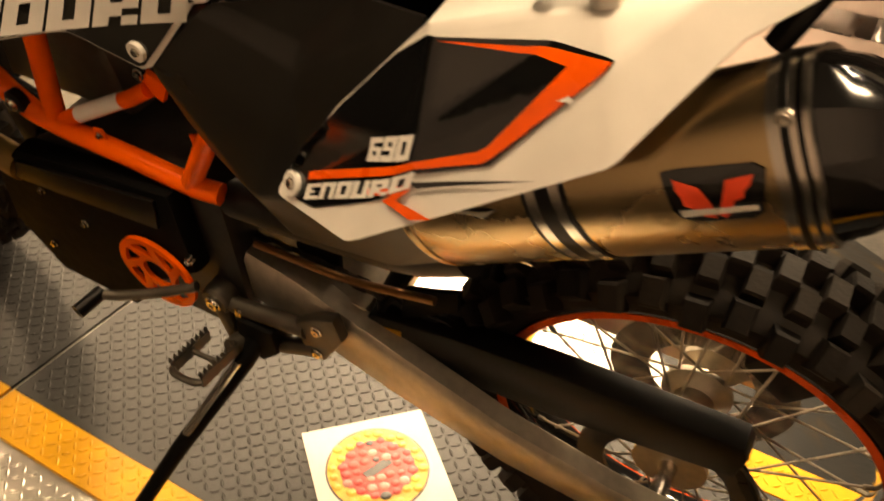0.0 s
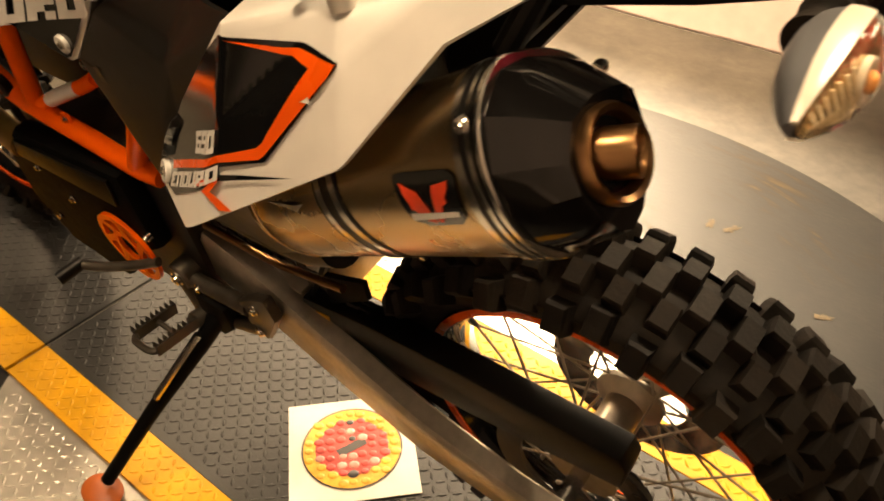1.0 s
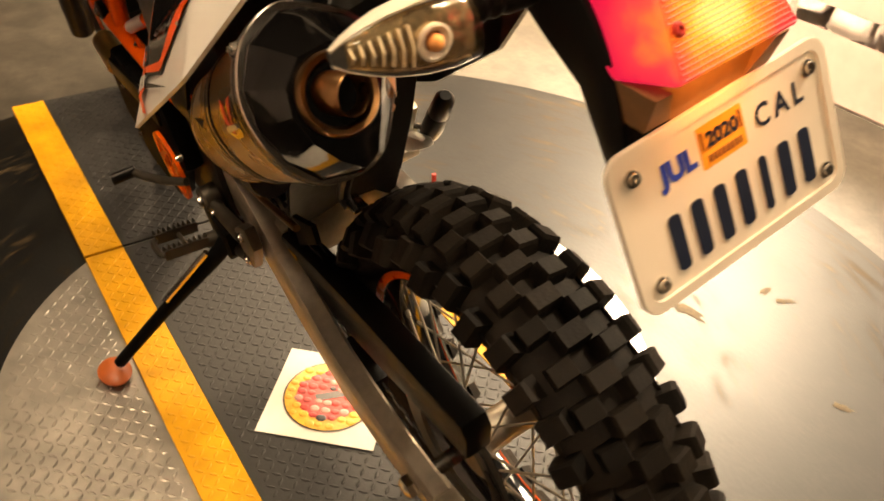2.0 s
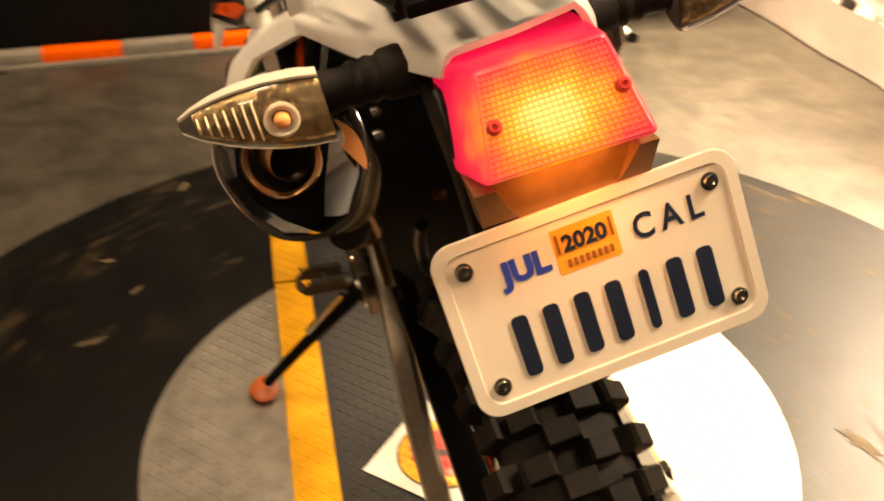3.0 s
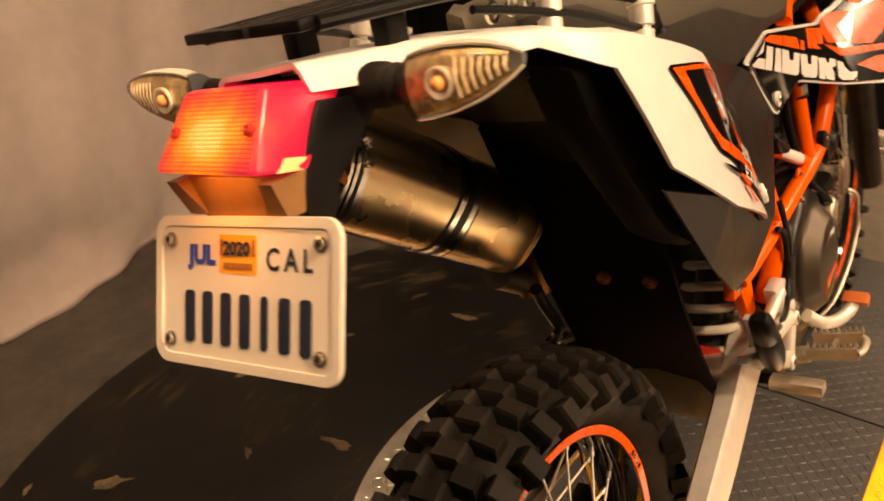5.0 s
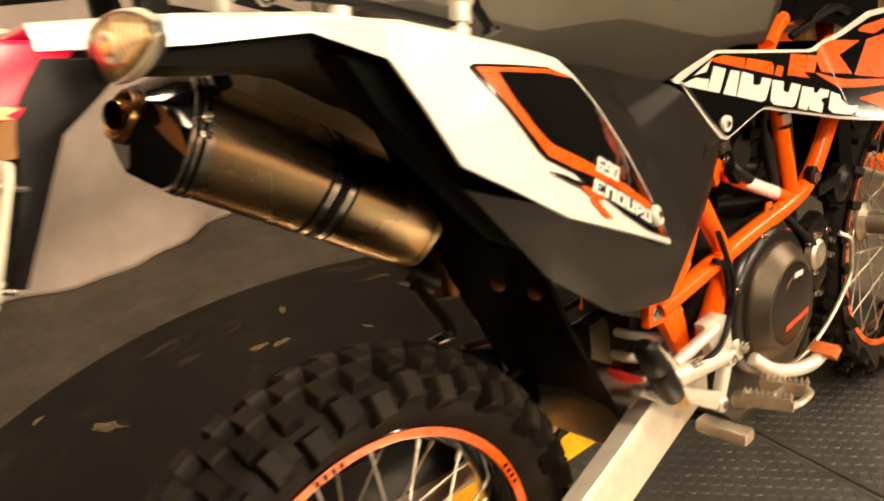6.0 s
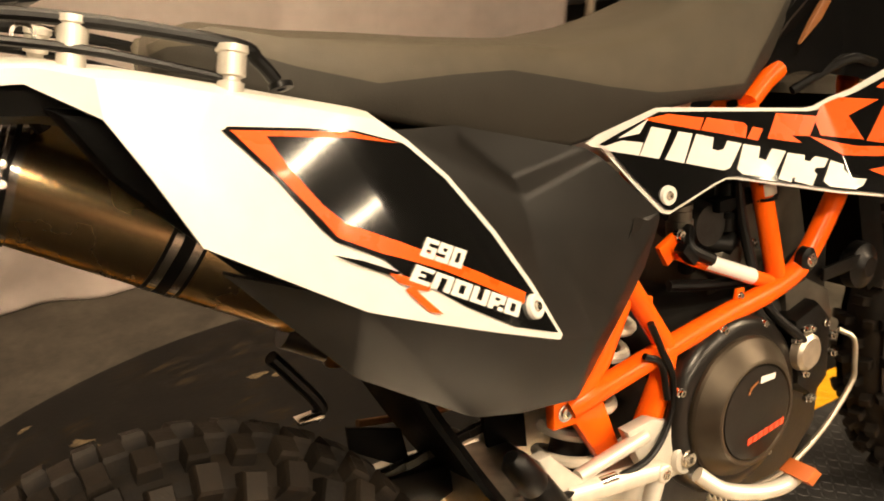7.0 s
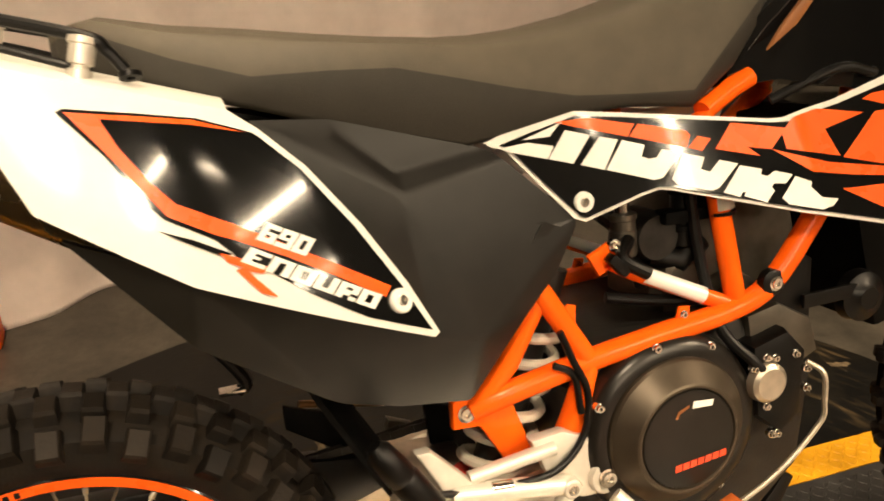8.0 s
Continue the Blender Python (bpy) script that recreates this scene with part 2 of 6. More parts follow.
AMBER = material("amber_sticker", (0.85, 0.38, 0.03), 0.35)
KERB_GREY = material("kerb_grey", (0.22, 0.20, 0.17), 0.6, grain=0.15)
RED_PAINT = material("red_paint", (0.55, 0.03, 0.015), 0.4)
PAPER = material("print_paper", (0.74, 0.70, 0.62), 0.5, grain=0.05, scale=30)
PRINT_RED = material("print_red", (0.62, 0.045, 0.03), 0.35, grain=0.2, scale=90)
PRINT_YELLOW = material("print_yellow", (0.85, 0.45, 0.03), 0.35, grain=0.2, scale=90)
PRINT_PINK = material("print_pink", (0.70, 0.30, 0.24), 0.3, grain=0.2, scale=90)
PRINT_DARK = material("print_dark", (0.05, 0.04, 0.04), 0.35)
FLAKE = material("pale_flake", (0.13, 0.095, 0.05), 0.8, grain=0.35, scale=120)
SPRING_CREAM = material("spring_cream", (0.72, 0.66, 0.55), 0.35, grain=0.08, scale=40, coat=0.3)
COPPER = material("worn_copper", (0.42, 0.17, 0.06), 0.4, 0.8)
BRASS = material("brass_fitting", (0.55, 0.38, 0.14), 0.35, 0.9, grain=0.15)
# Black holder under the tail lamp, the lamp's orange glow painted into its colour.
GLOW_BRACKET = material("glow_tinted_bracket", (0.24, 0.115, 0.038), 0.45, 0.0, grain=0.2, scale=60)
COPPER_LIP = material("bright_copper", (0.85, 0.42, 0.13), 0.32, 0.9, grain=0.1, scale=60)
BROWN_INK = material("brown_ink", (0.25, 0.09, 0.02), 0.5)
SIGNAL_GREY = material("signal_grey", (0.105, 0.108, 0.115), 0.42, 0.2, grain=0.1, scale=50)
REFLECTOR = material("silvered_reflector", (0.80, 0.60, 0.34), 0.2, 0.85, grain=0.3, scale=160, bump=0.6, bump_scale=200)
RING_BRONZE = material("bronze_ring", (0.30, 0.165, 0.07), 0.3, 1.0)
PRINT_WING = material("print_wing", (0.80, 0.07, 0.02), 0.3)
COVER = material("cover_metal", (0.013, 0.011, 0.009), 0.3, 0.4, grain=0.1, scale=60, bump=0.06)
# Darker alloy; on the stand side's footrest parts its colour stands for shade.
ALLOY_DARK = material("dark_and_shaded_alloy", (0.11, 0.098, 0.08), 0.45, 0.8, grain=0.2, scale=40)
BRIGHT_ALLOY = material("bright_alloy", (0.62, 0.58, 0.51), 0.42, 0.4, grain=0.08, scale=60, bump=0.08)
ORANGE_BROWN = material("orange_plastic", (0.48, 0.11, 0.016), 0.45, grain=0.1)



def clear_plastic(name, colour, rough=0.08):
    m = bpy.data.materials.new(name)
    m.use_nodes = True
    b = m.node_tree.nodes["Principled BSDF"]
    b.inputs["Base Color"].default_value = (*colour, 1)
    b.inputs["Roughness"].default_value = rough
    b.inputs["Transmission Weight"].default_value = 1.0
    b.inputs["IOR"].default_value = 1.08
    b.inputs["Coat Weight"].default_value = 0.6
    b.inputs["Coat Roughness"].default_value = 0.05
    return m


CLEAR_LENS = clear_plastic("clear_lens", (0.98, 0.92, 0.82))
AMBER_GLASS = material("amber_bulb", (0.75, 0.33, 0.10), 0.15, coat=0.5)


def lit_lens(name, power, rough=0.28):
    """Red lens over a lit bulb: the glow falls off with the distance from the bulb."""
    m = bpy.data.materials.new(name)
    m.use_nodes = True
    nt = m.node_tree
    b = nt.nodes["Principled BSDF"]
    b.inputs["Base Color"].default_value, b.inputs["Roughness"].default_value = (0.55, 0.008, 0.02, 1), rough
    tc = nt.nodes.new("ShaderNodeTexCoord")
    d = nt.nodes.new("ShaderNodeVectorMath")
    d.operation = "SUBTRACT"
    d.inputs[1].default_value = (-0.252, 0.002, 0.977)
    nt.links.new(tc.outputs["Object"], d.inputs[0])
    sc = nt.nodes.new("ShaderNodeVectorMath")
    sc.operation = "MULTIPLY"
    sc.inputs[1].default_value = (0.8, 0.75, 1.15)
    nt.links.new(d.outputs[0], sc.inputs[0])
    ln = nt.nodes.new("ShaderNodeVectorMath")
    ln.operation = "LENGTH"
    nt.links.new(sc.outputs[0], ln.inputs[0])
    wob = nt.nodes.new("ShaderNodeTexNoise")
    wob.inputs["Scale"].default_value = 70
    nt.links.new(tc.outputs["Object"], wob.inputs["Vector"])
    mad = nt.nodes.new("ShaderNodeMath")
    mad.operation = "MULTIPLY_ADD"
    mad.inputs[1].default_value = 0.016
    nt.links.new(wob.outputs[0], mad.inputs[0])
    nt.links.new(ln.outputs["Value"], mad.inputs[2])
    ramp = nt.nodes.new("ShaderNodeValToRGB")
    e = ramp.color_ramp.elements
    e[0].position, e[0].color = 0.014, (1.0, 0.70, 0.13, 1)
    e[1].position, e[1].color = 0.092, (0.17, 0.0015, 0.003, 1)
    for p, c in ((0.023, (0.92, 0.40, 0.015, 1)), (0.035, (0.52, 0.14, 0.005, 1)), (0.045, (0.37, 0.020, 0.024, 1)), (0.058, (0.30, 0.003, 0.024, 1))):
        e.new(p).color = c
    nt.links.new(mad.outputs[0], ramp.inputs[0])
    nt.links.new(ramp.outputs[0], b.inputs["Emission Color"])
    b.inputs["Emission Strength"].default_value = power
    return m


TAIL_LENS = lit_lens("lit_tail_lens", 2.0)
TAIL_RIB = lit_lens("tail_lens_rib", 0.95, 0.6)
WINDOW_GLOW = material("window_glow", (0.8, 0.5, 0.2), 0.2)
WINDOW_GLOW.node_tree.nodes["Principled BSDF"].inputs["Emission Color"].default_value = (1.0, 0.55, 0.16, 1)
WINDOW_GLOW.node_tree.nodes["Principled BSDF"].inputs["Emission Strength"].default_value = 0.7

# ---- mesh helpers ----
def V(*a):
    return Vector(a)


def finish(name, bm, mat, parent=None, label="", smooth=35.0):
    bmesh.ops.recalc_face_normals(bm, faces=bm.faces[:])
    me = bpy.data.meshes.new(name)
    for f in bm.faces:
        f.smooth = smooth > 0
    if smooth > 0:
        for e in bm.edges:
            if len(e.link_faces) == 2 and e.calc_face_angle(0) > radians(smooth):
                e.smooth = False
    bm.to_mesh(me)
    bm.free()
    for m in mat if isinstance(mat, (list, tuple)) else (mat,):
        me.materials.append(m)
    ob = new(name, me)
    if parent:
        ob.parent = parent
    if label:
        ob["label"] = label
    return ob


def part(name, bm, mat, parent, label="", smooth=35.0):
    return finish(name, bm, mat, parent, label, smooth)


def empty(name, m=None):
    ob = new(name)
    ob.empty_display_size = 0.1
    if m:
        ob.matrix_world = m
    return ob


def add_box(bm, c, s, m=None, bevel=0.0):
    r = bmesh.ops.create_cube(bm, size=1.0)
    vs = r["verts"]
    for v in vs:
        v.co = Vector((v.co.x * s[0], v.co.y * s[1], v.co.z * s[2]))
    if bevel:
        es = list({e for v in vs for e in v.link_edges})
        r = bmesh.ops.bevel(bm, geom=es, offset=bevel, segments=2, profile=0.6, affect="EDGES")
        vs = list({v for f in r["faces"] for v in f.verts} | {v for v in vs if v.is_valid})
    for v in vs:
        v.co = (m @ v.co if m else v.co) + Vector(c)
    return bm


def box(c, s, m=None, bevel=0.0):
    return add_box(bmesh.new(), c, s, m, bevel)


def add_tube(bm, pts, r, n=12, caps=True):
    """A round tube along points; r is one radius or one a point."""
    pts = [Vector(p) for p in pts]
    rs = r if isinstance(r, (list, tuple)) else [r] * len(pts)
    rings, side = [], None
    for i, p in enumerate(pts):
        d = (pts[min(i + 1, len(pts) - 1)] - pts[max(i - 1, 0)]).normalized()
        if side is None:
            side = d.orthogonal().normalized()
        side = (side - d * side.dot(d)).normalized()
        up = d.cross(side)
        rings.append([bm.verts.new(p + rs[i] * (math.cos(a) * side + math.sin(a) * up)) for a in (2 * math.pi * k / n for k in range(n))])
    for a, b in zip(rings, rings[1:]):
        for k in range(n):
            bm.faces.new((a[k], a[(k + 1) % n], b[(k + 1) % n], b[k]))
    if caps:
        bm.faces.new(rings[0][::-1])
        bm.faces.new(rings[-1])
    return bm


def tube(pts, r, n=12, caps=True):
    return add_tube(bmesh.new(), pts, r, n, caps)


def bend(pts, steps=5):
    """A smooth line through points."""
    p = [Vector(q) for q in pts]
    p = [2 * p[0] - p[1]] + p + [2 * p[-1] - p[-2]]
    out = []
    for i in range(1, len(p) - 2):
        for k in range(steps):
            t = k / steps
            a, b, c, d = p[i - 1 : i + 3]
            out.append(0.5 * ((2 * b) + (c - a) * t + (2 * a - 5 * b + 4 * c - d) * t * t + (3 * b - a - 3 * c + d) * t ** 3))
    return out + [p[-2]]


def add_lathe(bm, prof, m=None, n=48, closed=False):
    """Turns (radius, along) points round the y axis."""
    rings = []
    for r, y in prof:
        rings.append([bm.verts.new((m @ q) if m else q) for q in (V(r * math.cos(a), y, r * math.sin(a)) for a in (2 * math.pi * k / n for k in range(n)))])
    pairs = list(zip(rings, rings[1:])) + ([(rings[-1], rings[0])] if closed else [])
    for a, b in pairs:
        for k in range(n):
            bm.faces.new((a[k], a[(k + 1) % n], b[(k + 1) % n], b[k]))
    if not closed:
        for ring in (rings[0], rings[-1]):
            bm.faces.new(ring)
    return bm


def lathe(prof, m=None, n=48, closed=False):
    return add_lathe(bmesh.new(), prof, m, n, closed)


def add_loft(bm, sections, caps=True, closed=True):
    """Skin over rows of points with the same count."""
    rings = [[bm.verts.new(p) for p in s] for s in sections]
    for a, b in zip(rings, rings[1:]):
        n = len(a)
        for k in range(n if closed else n - 1):
            bm.faces.new((a[k], a[(k + 1) % n], b[(k + 1) % n], b[k]))
    if caps and closed:
        bm.faces.new(rings[0])
        bm.faces.new(rings[-1])
    return bm


def loft(sections, caps=True, closed=True):
    return add_loft(bmesh.new(), sections, caps, closed)


def prism(outline, y0, y1, bevel=0.0, m=None):
    """An outline of (x, z) pulled from y0 to y1, with its rims rounded."""
    bm = bmesh.new()
    a = [bm.verts.new((x, y0, z)) for x, z in outline]
    b = [bm.verts.new((x, y1, z)) for x, z in outline]
    n = len(a)
    bm.faces.new(a)
    bm.faces.new(b[::-1])
    for k in range(n):
        bm.faces.new((a[k], b[k], b[(k + 1) % n], a[(k + 1) % n]))
    bmesh.ops.recalc_face_normals(bm, faces=bm.faces[:])
    if bevel:
        rim = [e for e in bm.edges if abs(e.verts[0].co.y - e.verts[1].co.y) < 1e-6]
        bmesh.ops.bevel(bm, geom=rim, offset=bevel, segments=2, profile=0.5, affect="EDGES")
    if m:
        bm.transform(m)
    return bm


def shell(points, faces, thick, bevel=0.0):
    """A sheet of named corner points with real thickness towards the inside."""
    bm = bmesh.new()
    vs = [bm.verts.new(p) for p in points]
    for f in faces:
        bm.faces.new([vs[i] for i in f])
    bmesh.ops.recalc_face_normals(bm, faces=bm.faces[:])
    if bevel:
        es = [e for e in bm.edges if len(e.link_faces) == 2 and e.calc_face_angle(0) > 0.15]
        if es:
            bmesh.ops.bevel(bm, geom=es, offset=bevel, segments=3, profile=0.5, affect="EDGES")
    bmesh.ops.solidify(bm, geom=bm.faces[:], thickness=thick)
    return bm




# ---- the hall ----
random.seed(4)
CX, CY = 0.51, 0.03          # middle of the turntable
TILT = -0.03                 # the lane's slope against the motorcycle's line


def slab(name, outline, z0, z1, mat, label, category, bevel=0.0):
    bm = bmesh.new()
    a = [bm.verts.new((x, y, z0)) for x, y in outline]
    b = [bm.verts.new((x, y, z1)) for x, y in outline]
    n = len(a)
    bm.faces.new(a[::-1])
    bm.faces.new(b)
    for k in range(n):
        bm.faces.new((a[k], a[(k + 1) % n], b[(k + 1) % n], b[k]))
    if bevel:
        bmesh.ops.bevel(bm, geom=[e for e in bm.edges if min(v.co.z for v in e.verts) > z1 - 1e-6], offset=bevel, segments=2, affect="EDGES")
    return tagged(finish(name, bm, mat), label, category, kind="structure")


def round_outline(x, y, r, n=128):
    return [(x + r * math.cos(2 * math.pi * k / n), y + r * math.sin(2 * math.pi * k / n)) for k in range(n)]


def lane_y(x, off):
    return off + TILT * (x - 0.7)


slab("floor", [(-5, -5), (7, -5), (7, 5), (-5, 5)], -0.12, -0.022, CONCRETE, "worn grey concrete hall floor", "floor")
slab("turntable", round_outline(CX, CY, 1.29), -0.03, -0.010, TABLE_BLACK, "scuffed black round turntable on the floor", "turntable", 0.004)
slab("turntable_plate", round_outline(CX, CY, 0.605), -0.012, -0.006, TREAD_STEEL, "steel tread plate disc in the turntable", "turntable", 0.001)


def strip(x0, x1, off0, off1, z0, z1, name, mat, label, category):
    return slab(name, [(x0, lane_y(x0, off0)), (x1, lane_y(x1, off0)), (x1, lane_y(x1, off1)), (x0, lane_y(x0, off1))], z0, z1, mat, label, category, 0.0008)


L0, L1, R0, R1 = 0.283, 0.363, -0.205, -0.285
for x0, x1 in ((-0.68, 1.028), (1.036, 1.80)):
    strip(x0, x1, R0 + 0.0005, L0 - 0.0005, -0.008, -0.001, "lane_mat", TREAD_BLACK, "black tread plate lane under the motorcycle", "mat")
    strip(x0, x1, L0, L1, -0.008, 0.0, "lane_line", YELLOW, "yellow painted edge of the tread plate lane", "line")
    strip(x0, x1, R1, R0, -0.008, 0.0, "lane_line", YELLOW, "yellow painted edge of the tread plate lane", "line")


def lugs(name, spots, mat, label, z):
    """Raised lens-shaped lugs of a tread plate, joined."""
    verts, faces = [], []
    for x, y, turn in spots:
        c, s = math.cos(turn), math.sin(turn)
        b = len(verts)
        for u, v, h in ((-0.0092, 0, 0), (0, -0.0034, 0), (0.0092, 0, 0), (0, 0.0034, 0), (-0.005, 0, 0.0014), (0.005, 0, 0.0014)):
            verts.append((x + c * u - s * v, y + s * u + c * v, z + h))
        faces += [(b, b + 1, b + 4), (b + 1, b + 5, b + 4), (b + 1, b + 2, b + 5), (b + 2, b + 3, b + 5), (b + 3, b + 4, b + 5), (b + 3, b, b + 4)]
    me = bpy.data.meshes.new(name)
    me.from_pydata(verts, [], faces)
    me.materials.append(mat)
    return tagged(new(name, me), label, "tread pattern", kind="stuff")


mat_spots, disc_spots, line_spots = [], [], []
P = 0.0185
for i in range(-72, 106):
    for j in range(-72, 82):
        x, y = i * P * 0.94, j * P * 0.94
        a = radians(45 if (i + j) % 2 else -45) + TILT
        wx, wy = x + 0.5, y + TILT * (x - 0.2)
        rel = wy - lane_y(wx, 0)
        r = math.hypot(wx - CX, wy - CY)
        if abs(wx - 1.032) < 0.014:
            continue
        if -0.67 < wx < 1.79 and R0 + 0.012 < rel < L0 - 0.012:
            mat_spots.append((wx, wy, a))
        elif -0.67 < wx < 1.79 and (L0 + 0.01 < rel < L1 - 0.01 or R1 + 0.01 < rel < R0 - 0.01):
            line_spots.append((wx, wy, a))
        elif r < 0.585 and (rel > L1 + 0.012 or rel < R1 - 0.012):
            disc_spots.append((wx, wy, a))
lugs("lane_lugs", mat_spots, TREAD_BLACK, "raised lugs of the black tread plate", -0.001)
lugs("line_lugs", line_spots, YELLOW, "raised lugs painted yellow on the lane edge", 0.0)
lugs("disc_lugs", disc_spots, TREAD_STEEL, "raised lugs of the steel tread plate", -0.006)


def drape(name, line, height, mat, label, waves=0.05, wave=0.34, seed=1, kind="structure"):
    """A hung cloth along a line of (x, y), with folds that deepen towards the floor."""
    rnd = random.Random(seed)
    pts = [Vector((x, y, 0)) for x, y in line]
    total = sum((b - a).length for a, b in zip(pts, pts[1:]))
    n = int(total / 0.025)
    bm = bmesh.new()
    rows = [0, 0.012, 0.03, 0.05, 0.075, 0.10, 0.13, 0.17, 0.22, 0.28, 0.3 * height + 0.02, 0.45 * height, 0.65 * height, 0.9 * height, height]
    ph = [rnd.uniform(0, 6.3) for _ in range(6)]
    grid = []
    for i in range(n + 1):
        s = total * i / n
        d, k = s, 0
        while k < len(pts) - 2 and d > (pts[k + 1] - pts[k]).length:
            d -= (pts[k + 1] - pts[k]).length
            k += 1
        along = (pts[k + 1] - pts[k]).normalized()
        p = pts[k] + along * d
        nrm = Vector((-along.y, along.x, 0))
        col = []
        for z in rows:
            deep = waves * (0.35 + 0.65 * (1 - z / height))
            w = math.sin(6.283 * s / wave + ph[0] + 0.6 * math.sin(s * 3 + ph[1])) * 0.6 + math.sin(6.283 * s / (wave * 0.43) + ph[2]) * 0.22 + math.sin(s * 2.1 + ph[3]) * 0.5
            foot = 0.05 * min(1, waves / 0.034) * max(0, 1 - z / 0.15) ** 2 * (1 + math.sin(s * 9 + ph[4]))
            foot += waves * 0.9 * max(0, 1 - z / 0.32) * noise.noise((s * 5.5, z * 11, seed)) * min(1, z / 0.03)
            col.append(bm.verts.new(p + nrm * (deep * w - foot) + Vector((0, 0, z - 0.021))))
        grid.append(col)
    for a, b in zip(grid, grid[1:]):
        for k in range(len(rows) - 1):
            bm.faces.new((a[k], b[k], b[k + 1], a[k + 1]))
    bmesh.ops.solidify(bm, geom=bm.faces[:], thickness=0.004)
    return tagged(finish(name, bm, mat, smooth=180), label, "curtain", kind=kind)


drape("curtain_north", [(-4.2, 1.30), (-0.5, 1.64), (2.05, 1.90)], 2.7, CLOTH, "pale cream cloth curtain hanging to the floor", waves=0.034, wave=0.46, seed=3)
drape("curtain_south", [(4.6, -2.05), (1.6, -1.86), (-4.2, -1.80)], 0.62, CLOTH, "low cream cloth barrier hanging to the floor", waves=0.003, wave=0.6, seed=5)
# Mostly unseen walls and ceiling, made dark to hold back bounced light.
slab("wall_east", [(5.4, -5), (5.5, -5), (5.5, 5), (5.4, 5)], -0.02, 4.6, WALL, "plain dark hall wall behind the displays", "wall")
slab("wall_west", [(-4.6, -5), (-4.5, -5), (-4.5, 5), (-4.6, 5)], -0.02, 4.6, WALL, "plain dark hall wall out of view", "wall")
slab("wall_north", [(-5, 4.4), (7, 4.4), (7, 4.5), (-5, 4.5)], -0.02, 4.6, WALL, "plain dark hall wall out of view", "wall")
slab("wall_south", [(-5, -4.5), (7, -4.5), (7, -4.4), (-5, -4.4)], -0.02, 4.6, WALL, "plain dark hall wall out of view", "wall")
slab("ceiling", [(-5, -5), (7, -5), (7, 5), (-5, 5)], 4.6, 4.7, WALL, "plain dark hall ceiling out of view", "ceiling")

# a black display wall behind a striped kerb, and a black case beside it
stand = tagged(empty("display_wall", pose(2.90, 0.48, -0.022)), "black fabric display wall on the concrete floor", "display")
part("panel", box((0, 0, 1.07), (0.08, 2.64, 2.14), bevel=0.01), DARK_CLOTH, stand)
kerb = tagged(empty("striped_kerb", pose(2.80, 0, -0.022)), "low kerb of orange and grey blocks before the display", "kerb")
part("kerb_base", box((0, 0.3, 0.01), (0.10, 2.9, 0.02), bevel=0.003), KERB_GREY, kerb)
for y0, y1, mat in ((1.50, 1.11, KERB_GREY), (1.11, 0.81, ORANGE), (0.81, 0.535, KERB_GREY), (0.535, 0.20, ORANGE), (0.20, -0.135, KERB_GREY), (-0.135, -0.44, ORANGE), (-0.44, -0.73, KERB_GREY), (-0.73, -1.05, ORANGE)):
    part("kerb_block", box((0.005, (y0 + y1) / 2, 0.042), (0.08, y0 - y1 - 0.004, 0.044), bevel=0.006), mat, kerb)
case = tagged(finish("equipment_case", box((2.62, 1.62, 0.43), (0.46, 0.62, 0.90), bevel=0.02), DARK_CLOTH), "black cloth-covered equipment case by the curtain", "case")


def folding_table():
    """White table on two T-shaped legs with black end caps."""
    t = tagged(empty("folding_table", pose(2.82, -1.30, -0.022, 0, 0, -5)), "white folding table with T-shaped legs by the barrier", "table")
    part("tabletop", box((0.1, -0.05, 0.74), (0.8, 0.75, 0.04), bevel=0.012), WHITE, t)
    for y in (0.04, 0.33):
        leg = part("leg", tube([(0.0, y, 0.72), (0.0, y, 0.03)], 0.018), WHITE, t)
        part("foot_bar", tube([(-0.37, y, 0.018), (0.38, y, 0.018)], 0.018), WHITE, t)
        part("end_cap", tube([(-0.39, y, 0.018), (-0.355, y, 0.018)], 0.022), BLACK, t, "black end cap")
        part("end_cap", tube([(0.365, y, 0.018), (0.40, y, 0.018)], 0.022), BLACK, t, "black end cap")
    part("cross_bar", tube([(0, 0.04, 0.22), (0, 0.33, 0.22)], 0.012), WHITE, t)


folding_table()


def curtain_stand():
    t = tagged(empty("curtain_stand", pose(2.16, 1.80, -0.022, 0, 0, 8)), "pale metal curtain stand foot on the floor", "stand")
    part("base_bar", box((0, 0, 0.02), (0.5, 0.035, 0.035), bevel=0.005), ALLOY, t)
    part("upright", tube([(-0.05, 0.02, 0.03), (-0.05, 0.02, 2.7)], 0.02), ALLOY, t)
    part("base_bar", box((-0.05, 0, 0.019), (0.035, 0.4, 0.033), bevel=0.005), ALLOY, t)


curtain_stand()
cable = tube(bend([(1.98, 1.55, -0.016), (2.15, 1.50, -0.016), (2.3, 1.58, -0.016), (2.42, 1.42, -0.016), (2.6, 1.45, -0.016), (2.75, 1.25, -0.016), (2.86, 1.2, -0.016)], 8), 0.006, 6)
tagged(finish("floor_cable", cable, BLACK), "black cable lying on the concrete floor", "cable")
block = tagged(finish("orange_block", box((-0.39, 1.47, 0.013), (0.16, 0.09, 0.07), bevel=0.012), ORANGE), "orange block lying at the curtain's foot", "block")


def red_peg():
    t = tagged(empty("red_peg", pose(0.852, -0.42, -0.006)), "thin red peg standing on the turntable", "peg")
    part("pin", tube([(0, 0, 0.004), (0.004, 0, 0.075)], [0.0065, 0.0055], 10), RED_PAINT, t)
    part("washer", lathe([(0.002, 0), (0.013, 0), (0.013, 0.004), (0.002, 0.004)], Matrix.Rotation(radians(90), 4, "X"), 20), ALLOY, t)


red_peg()


